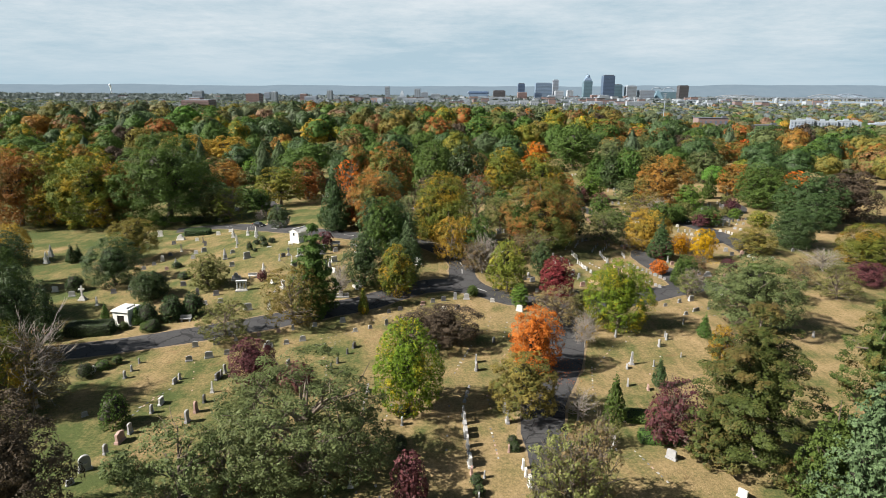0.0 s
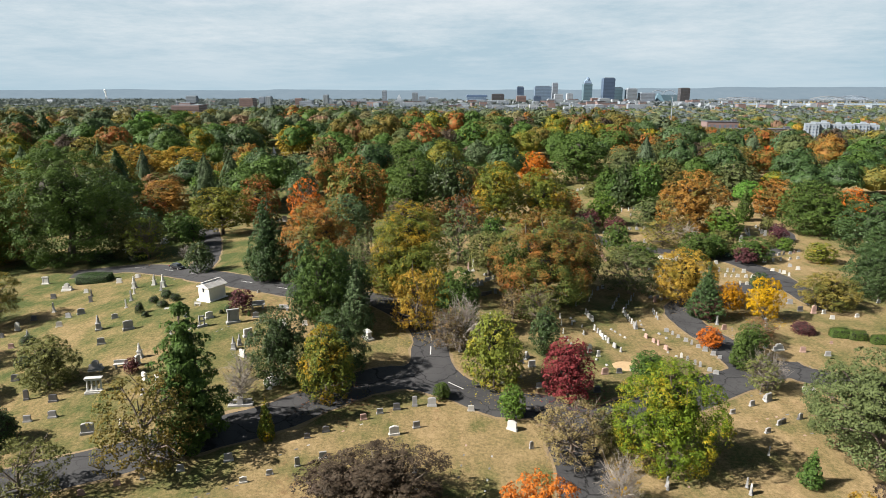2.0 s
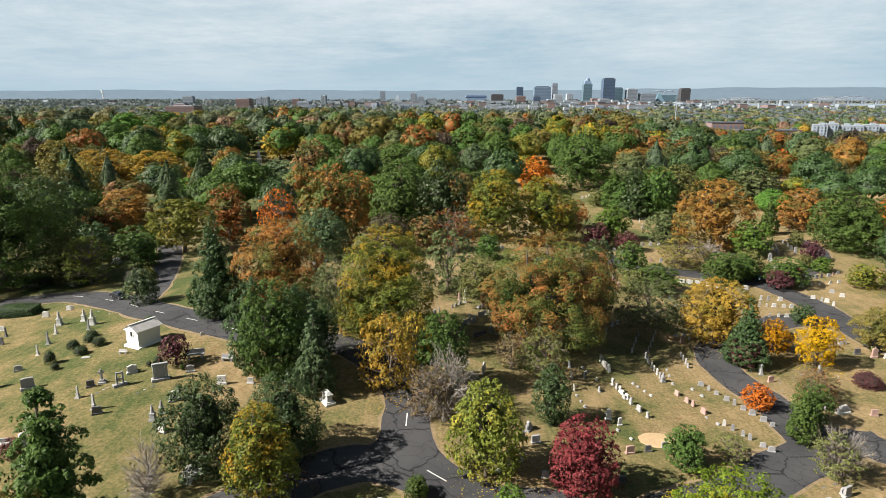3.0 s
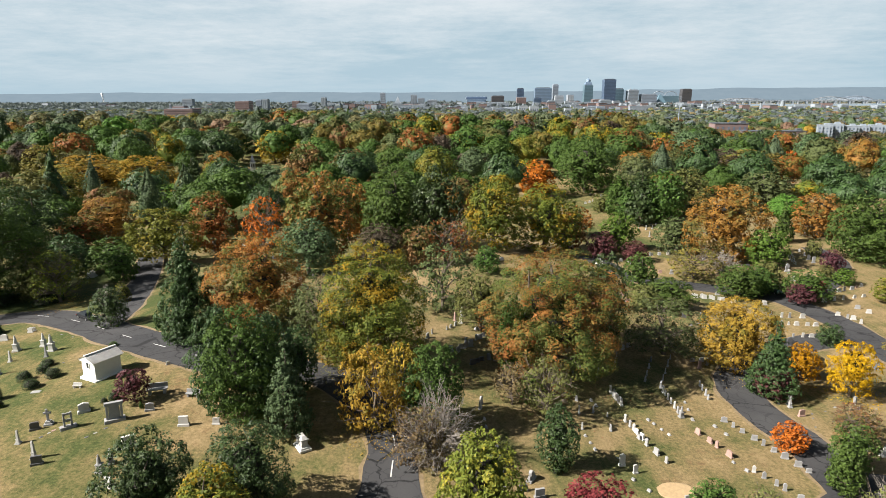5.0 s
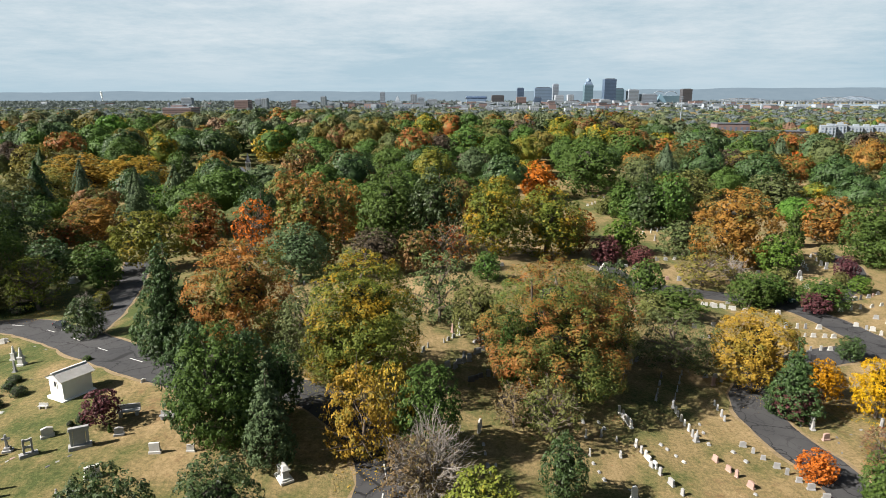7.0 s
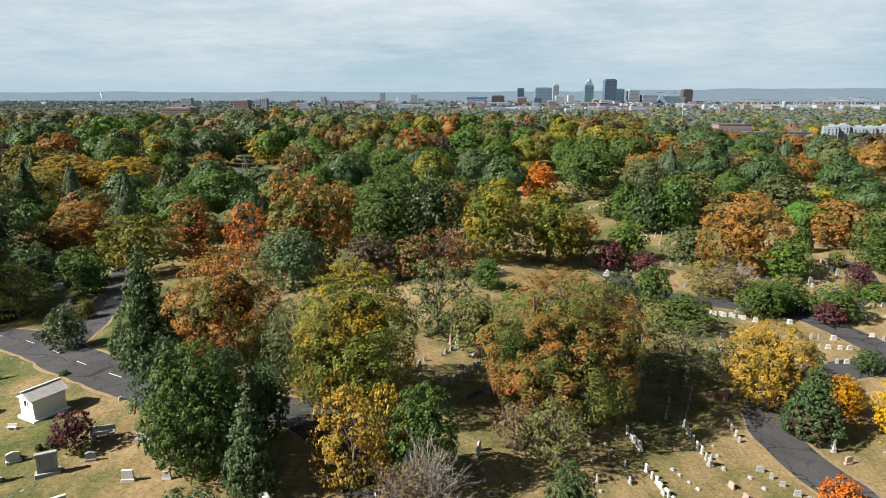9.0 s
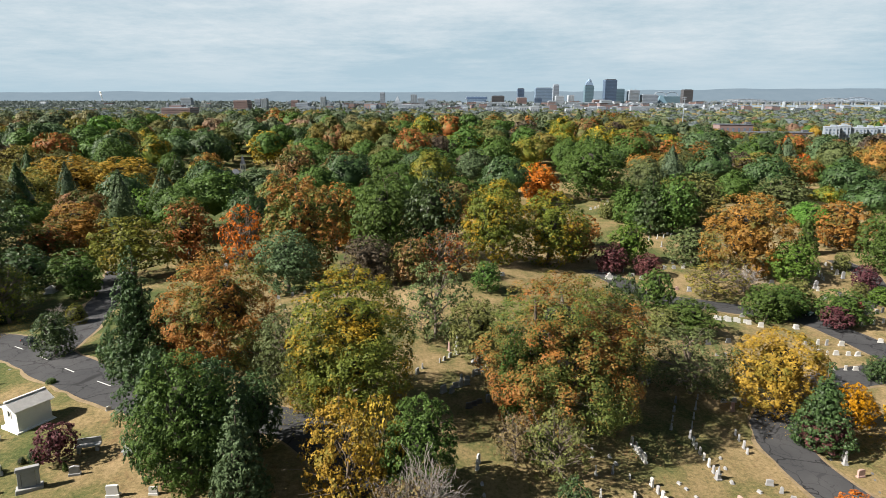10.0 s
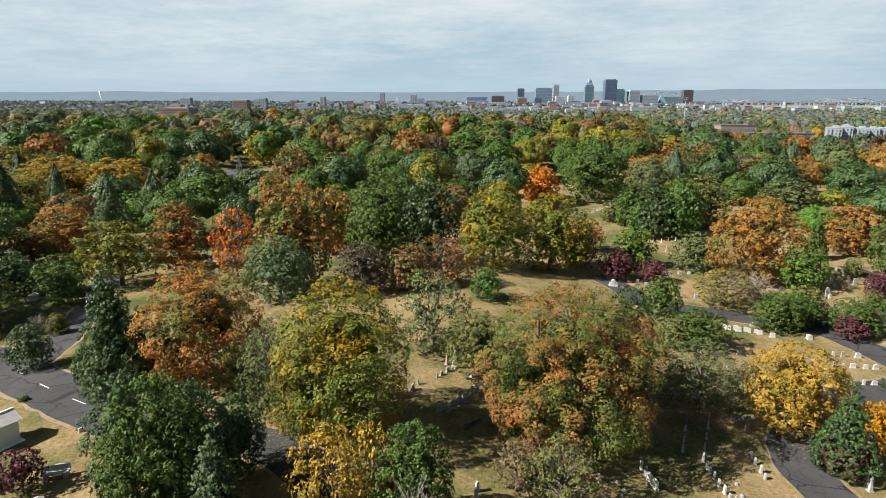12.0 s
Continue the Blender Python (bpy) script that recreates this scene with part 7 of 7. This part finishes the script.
def small_buildings():
    """Low sheds, shops and houses between the woods and the towers."""
    rng = random.Random(8)
    looks = (("pale", 5), ("beige", 3), ("brick", 4), ("grey", 3), ("pale", 4))
    kinds = []
    for k, (hue, n) in enumerate(looks):
        ob = new("low_building")
        w, d, h = 30 + 6 * k, 20 + 3 * k, 9 + 2 * (k % 3)
        bits(ob, HAZED_FACADE[hue], ("wall", lambda bm: box(bm, 0, 0, 0, w, d, h)))
        bits(ob, HAZED_ROOF if k != 2 else DARK_ROOF, ("roof", lambda bm: box(bm, 0, 0, h, w + 0.8, d + 0.8, 0.8)))
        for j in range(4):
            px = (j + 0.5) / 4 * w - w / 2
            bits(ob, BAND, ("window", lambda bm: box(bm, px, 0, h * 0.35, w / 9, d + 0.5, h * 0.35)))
        tagged(ob, f"low {HUES[hue]} commercial building with a flat roof", "building", "low town buildings")
        kinds += [ob] * n
    used = set()
    for _ in range(315):
        y = rng.uniform(2150, 3380)
        x = y * rng.uniform(-0.22, 0.62)
        if rng.random() < 0.2:
            x = y * rng.uniform(-0.72, 0.7)
        if x > 0.44 * y and y > 2480:
            continue
        ob = rng.choice(kinds)
        m = pose(x, y, land(x, y) - 0.2, 0, 0, rng.choice((0, 0, 8, -12, 90))) @ Matrix.Diagonal((rng.uniform(0.3, 1.2), rng.uniform(0.5, 1.2), rng.uniform(0.7, 1.9), 1))
        if ob not in used:
            used.add(ob)
            ob.matrix_world = m
        else:
            copy_thing(ob, m @ Matrix.Diagonal((1 / ob.scale.x, 1 / ob.scale.y, 1 / ob.scale.z, 1)))
    for ob in set(kinds) - used:
        ob.matrix_world = pose(300 + 60 * len(used), 2400, land(300, 2400))


small_buildings()


def apartment(x, y, w, top, turn):
    """One white apartment block with rows of dark windows."""
    z0 = land(x, y)
    h, d = top - z0, 18.0
    ob = new("apartment_block")
    ob.matrix_world = pose(x, y, z0 - 0.1, 0, 0, turn)
    bits(ob, HAZED_FACADE["pale"], ("wall", lambda bm: box(bm, 0, 0, 0, w, d, h)))
    bits(ob, HAZED_ROOF, ("roof", lambda bm: (box(bm, 0, 0, h, w + 0.6, d + 0.6, 0.7), box(bm, w * 0.1, 0, h + 0.7, w * 0.35, d * 0.5, 2.0))))
    for j in range(5):
        for i in range(4):
            px, pz = (i + 0.5) / 4 * w - w / 2, h * (0.08 + 0.18 * j)
            bits(ob, BAND, ("window", lambda bm: box(bm, px, -d / 2 - 0.02, pz, w / 8, 0.25, h * 0.1)))
    for i in (1, 3):
        bits(ob, HAZED_FACADE["grey"], ("bay", lambda bm: box(bm, (i - 2) * w / 4, -d / 2 - 0.6, 0, w / 9, 1.2, h * 0.96)))
    tagged(ob, "white modern apartment block with dark windows and flat roof", "building", "apartment blocks")


for k in range(6):
    apartment(470 + 17 * k, 858 + 5 * (k % 2) + 2 * k, 15.5, 6.5 + 1.5 * (k % 3 == 1) - 0.5 * k, -24)
for k in range(3):
    apartment(590 + 17 * k, 880 + 4 * k, 15.5, 1.5 + 1.2 * (k % 2), -24)


def mill(x, y, w, d, top, turn, label):
    """A long brick works with a row of dark windows under a dark roof."""
    z0 = land(x, y)
    h = top - z0
    ob = new("brick_building")
    ob.matrix_world = pose(x, y, z0 - 0.1, 0, 0, turn)
    bits(ob, HAZED_FACADE["brick"], ("wall", lambda bm: box(bm, 0, 0, 0, w, d, h)))
    bits(ob, DARK_ROOF, ("roof", lambda bm: (box(bm, 0, 0, h, w + 1, d + 1, 0.6), box(bm, w * 0.44, 0, h, 6, 6, 3))))
    n = int(w / 6)
    for j in range(2):
        for i in range(n):
            px = (i + 0.5) / n * w - w / 2
            bits(ob, BAND, ("window", lambda bm: box(bm, px, -d / 2 - 0.02, h * (0.25 + 0.4 * j), 2.4, 0.2, h * 0.2)))
    tagged(ob, label, "building")


mill(406, 860, 74, 24, 0.2, -4, "long red-brown brick factory with dark windows and roof")
mill(372, 900, 40, 24, 7.5, -4, "red brick warehouse with a flat dark roof")


def light_mast(x, y, top):
    z0 = land(x, y)
    ob = new("light_mast")
    ob.matrix_world = pose(x, y, z0)
    h = top - z0
    bits(ob, HAZED_ROOF, ("pole", lambda bm: post(bm, 0, 0, 0, 0.75, 0.35, h, 8)), ("lamp_rack", lambda bm: (box(bm, 0, 0, h - 1, 4.5, 0.8, 0.6), box(bm, 0, 0, h - 3, 3.5, 0.8, 0.6))))
    tagged(ob, "tall pale floodlight mast rising above the trees", "mast")


light_mast(272, 800, 41.4)


def chapel(x, y, top):
    """A small chapel tower with a pointed slate spire among the trees."""
    z0 = land(x, y)
    h = top - z0
    ob = new("chapel")
    ob.matrix_world = pose(x, y, z0 - 0.1, 0, 0, 12)
    bits(ob, STONE["white"], ("tower", lambda bm: box(bm, 0, 0, 0, 2.9, 2.9, h * 0.62, 0.96)), ("cornice", lambda bm: box(bm, 0, 0, h * 0.62, 3.2, 3.2, 0.4)))
    bits(ob, DARK_ROOF, ("spire", lambda bm: box(bm, 0, 0, h * 0.62 + 0.4, 2.7, 2.7, h * 0.38, 0.03)))
    bits(ob, DARK_ROOF, ("nave_roof", lambda bm: box(bm, -4.5, 2, h * 0.24, 6.6, 5.4, 2.4, 0.3)))
    bits(ob, STONE["grey"], ("nave_wall", lambda bm: box(bm, -4.5, 2, 0, 6.2, 5.0, h * 0.24)))
    for px in (-0.9, 0.9):
        bits(ob, GLASS, ("belfry_opening", lambda bm: box(bm, px * 0.7, -1.42, h * 0.45, 0.5, 0.2, h * 0.12)))
    tagged(ob, "white chapel tower with a dark pointed spire among trees", "chapel")


chapel(*CHAPEL, 11.5)


def tall_shaft(x, y, top, width):
    """A tall slender white memorial column that rises above the trees."""
    z0 = land(x, y)
    h = top - z0
    ob = new("memorial_column")
    ob.matrix_world = pose(x, y, z0 - 0.1)
    bits(ob, STONE["white"], ("plinth", lambda bm: (box(bm, 0, 0, 0, width * 2.4, width * 2.4, 1.2, 1, 0.05), box(bm, 0, 0, 1.2, width * 1.7, width * 1.7, 1.6, 0.94, 0.05))),
         ("shaft", lambda bm: box(bm, 0, 0, 2.8, width, width, h - 4.2, 0.72)), ("capital", lambda bm: (box(bm, 0, 0, h - 1.4, width * 1.1, width * 1.1, 0.4), box(bm, 0, 0, h - 1.0, width * 0.5, width * 0.5, 1.0, 0.3))))
    tagged(ob, "tall slender white stone column rising above the woods", "memorial column", "memorial columns")


tall_shaft(-290, 763, 14.0, 1.8)
tall_shaft(-286, 768, 8.0, 1.6)
tall_shaft(-216, 685, 16.0, 1.2)
tall_shaft(-211, 685, 14.5, 1.2)
tall_shaft(-210, 532, 16.5, 1.1)
tall_shaft(-203, 535, 16.0, 1.2)


def hill_range():
    """Wooded hills along the horizon, glowing in a blue that holds the distance haze."""
    m, n, out = material("far hills in glowing haze")
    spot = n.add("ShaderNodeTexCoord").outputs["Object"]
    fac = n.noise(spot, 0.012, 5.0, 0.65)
    # haze is put into this emission colour; the hills take no sunlight
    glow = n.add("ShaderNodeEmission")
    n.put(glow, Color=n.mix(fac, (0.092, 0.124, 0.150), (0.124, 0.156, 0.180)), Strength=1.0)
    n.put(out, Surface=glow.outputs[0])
    verts, faces = [], []
    xs = [-4400 + 40 * k for k in range(221)]
    for x in xs:
        top = 52 + 8 * noise.noise((x * 0.0016, 3.1, 0)) + 5 * noise.noise((x * 0.006, 7.7, 0)) + 20 * max(0.0, min(1.0, (x - 300) / 1800))
        verts += [(x, 4260, -18), (x, 4420, top * 0.55), (x, 4560, top), (x, 4690, -18)]
    for k in range(len(xs) - 1):
        for j in range(3):
            a = k * 4 + j
            faces.append((a, a + 4, a + 5, a + 1))
    tagged(new("backdrop", mesh_from("backdrop", verts, faces, m, True)), "low wooded hills in a self-lit haze blue", "hills", kind="structure")


hill_range()


def river():
    m, n, out = material("river water")
    spot = n.add("ShaderNodeTexCoord").outputs["Object"]
    wave = n.noise(spot, 0.12, 3.0)
    principled(n, out, Base_Color=(0.16, 0.20, 0.23, 1), Roughness=0.25, Normal=n.bump(wave, 0.15, 0.5))
    z = land(0, 3000) + 0.3
    verts = [(1330, 3000, z), (3600, 2980, z), (3600, 3640, z), (1330, 3560, z)]
    tagged(new("water", mesh_from("water", verts, [(0, 1, 2, 3)], m)), "broad pale river beyond the town", "water", kind="structure")


river()


def bridge(x0, x1, y, deck, arches, hue):
    """A steel truss bridge on piers, its top chord rising over each main span."""
    ob = new("truss_bridge")
    z0 = land(x0, y)
    ob.matrix_world = pose(x0, y, z0)
    length = x1 - x0
    bits(ob, hue, ("deck", lambda bm: box(bm, length / 2, 0, deck - 2, length, 14, 3)))
    for k in range(int(length / 75) + 1):
        bits(ob, HAZED_FACADE["beige"], ("pier", lambda bm: box(bm, 10 + 75 * k, 0, -1, 8, 14, deck - 1)))
    for a, b, rise in arches:
        verts, faces, n = [], [], 14
        def chord(f):
            return 6 + rise * math.sin(math.pi * f) ** 0.9
        for side in (-6, 6):
            for k in range(n):
                f0, f1 = k / n, (k + 1) / n
                xa, xb = a + (b - a) * f0, a + (b - a) * f1
                tube(verts, faces, (xa, side, deck + chord(f0)), (xb, side, deck + chord(f1)), 1.1, 1.1, 4)
                tube(verts, faces, (xb, side, deck), (xb, side, deck + chord(f1)), 0.5, 0.5, 4)
                tube(verts, faces, (xa, side, deck), (xb, side, deck + chord(f1)), 0.5, 0.5, 4)
        t = new("truss", mesh_from("truss", verts, faces, hue))
        t.parent = ob
    tagged(ob, "pale steel truss bridge on stone piers over the river", "bridge", "river bridges")


bridge(1311, 2418, 3500, -0.4 + 16, ((150, 360, 9), (640, 830, 15)), STEEL)
bridge(1556, 2564, 3620, 0.9 + 16, ((20, 200, 7), (600, 790, 16)), HAZED_FACADE["grey"])


def tank(x, y, top):
    ob = new("storage_tank")
    z0 = land(x, y)
    ob.matrix_world = pose(x, y, z0)
    bits(ob, HAZED_FACADE["pale"], ("shell", lambda bm: post(bm, 0, 0, 0, 9, 9, top - z0, 16)), ("cap", lambda bm: post(bm, 0, 0, top - z0, 9, 4, 2, 16)))
    tagged(ob, "pale concrete storage tank near the river", "tank")


tank(1509, 2950, 7.0)


def plume(x, y, top):
    """A narrow column of white steam that stands on the far plain."""
    rng = np.random.default_rng(5)
    z0 = land(x, y)
    bm = bmesh.new()
    for k in range(12):
        f = k / 11
        ball = bmesh.ops.create_icosphere(bm, subdivisions=2, radius=2.0 + 4.5 * f * rng.uniform(0.6, 1.2))["verts"]
        bmesh.ops.translate(bm, verts=ball, vec=(rng.normal() * 2.0 - 5.0 * f, rng.normal() * 2, 6 + (top - z0 - 8) * f))
    ob = part("steam_plume", bm, plain("white steam", (0.80, 0.81, 0.82), 1.0, 0, 0.05, 0.05), None)
    ob.matrix_world = pose(x, y, z0)
    tagged(ob, "narrow white column of steam far off on the plain", "steam plume")


plume(-2142, 4200, 50.0)
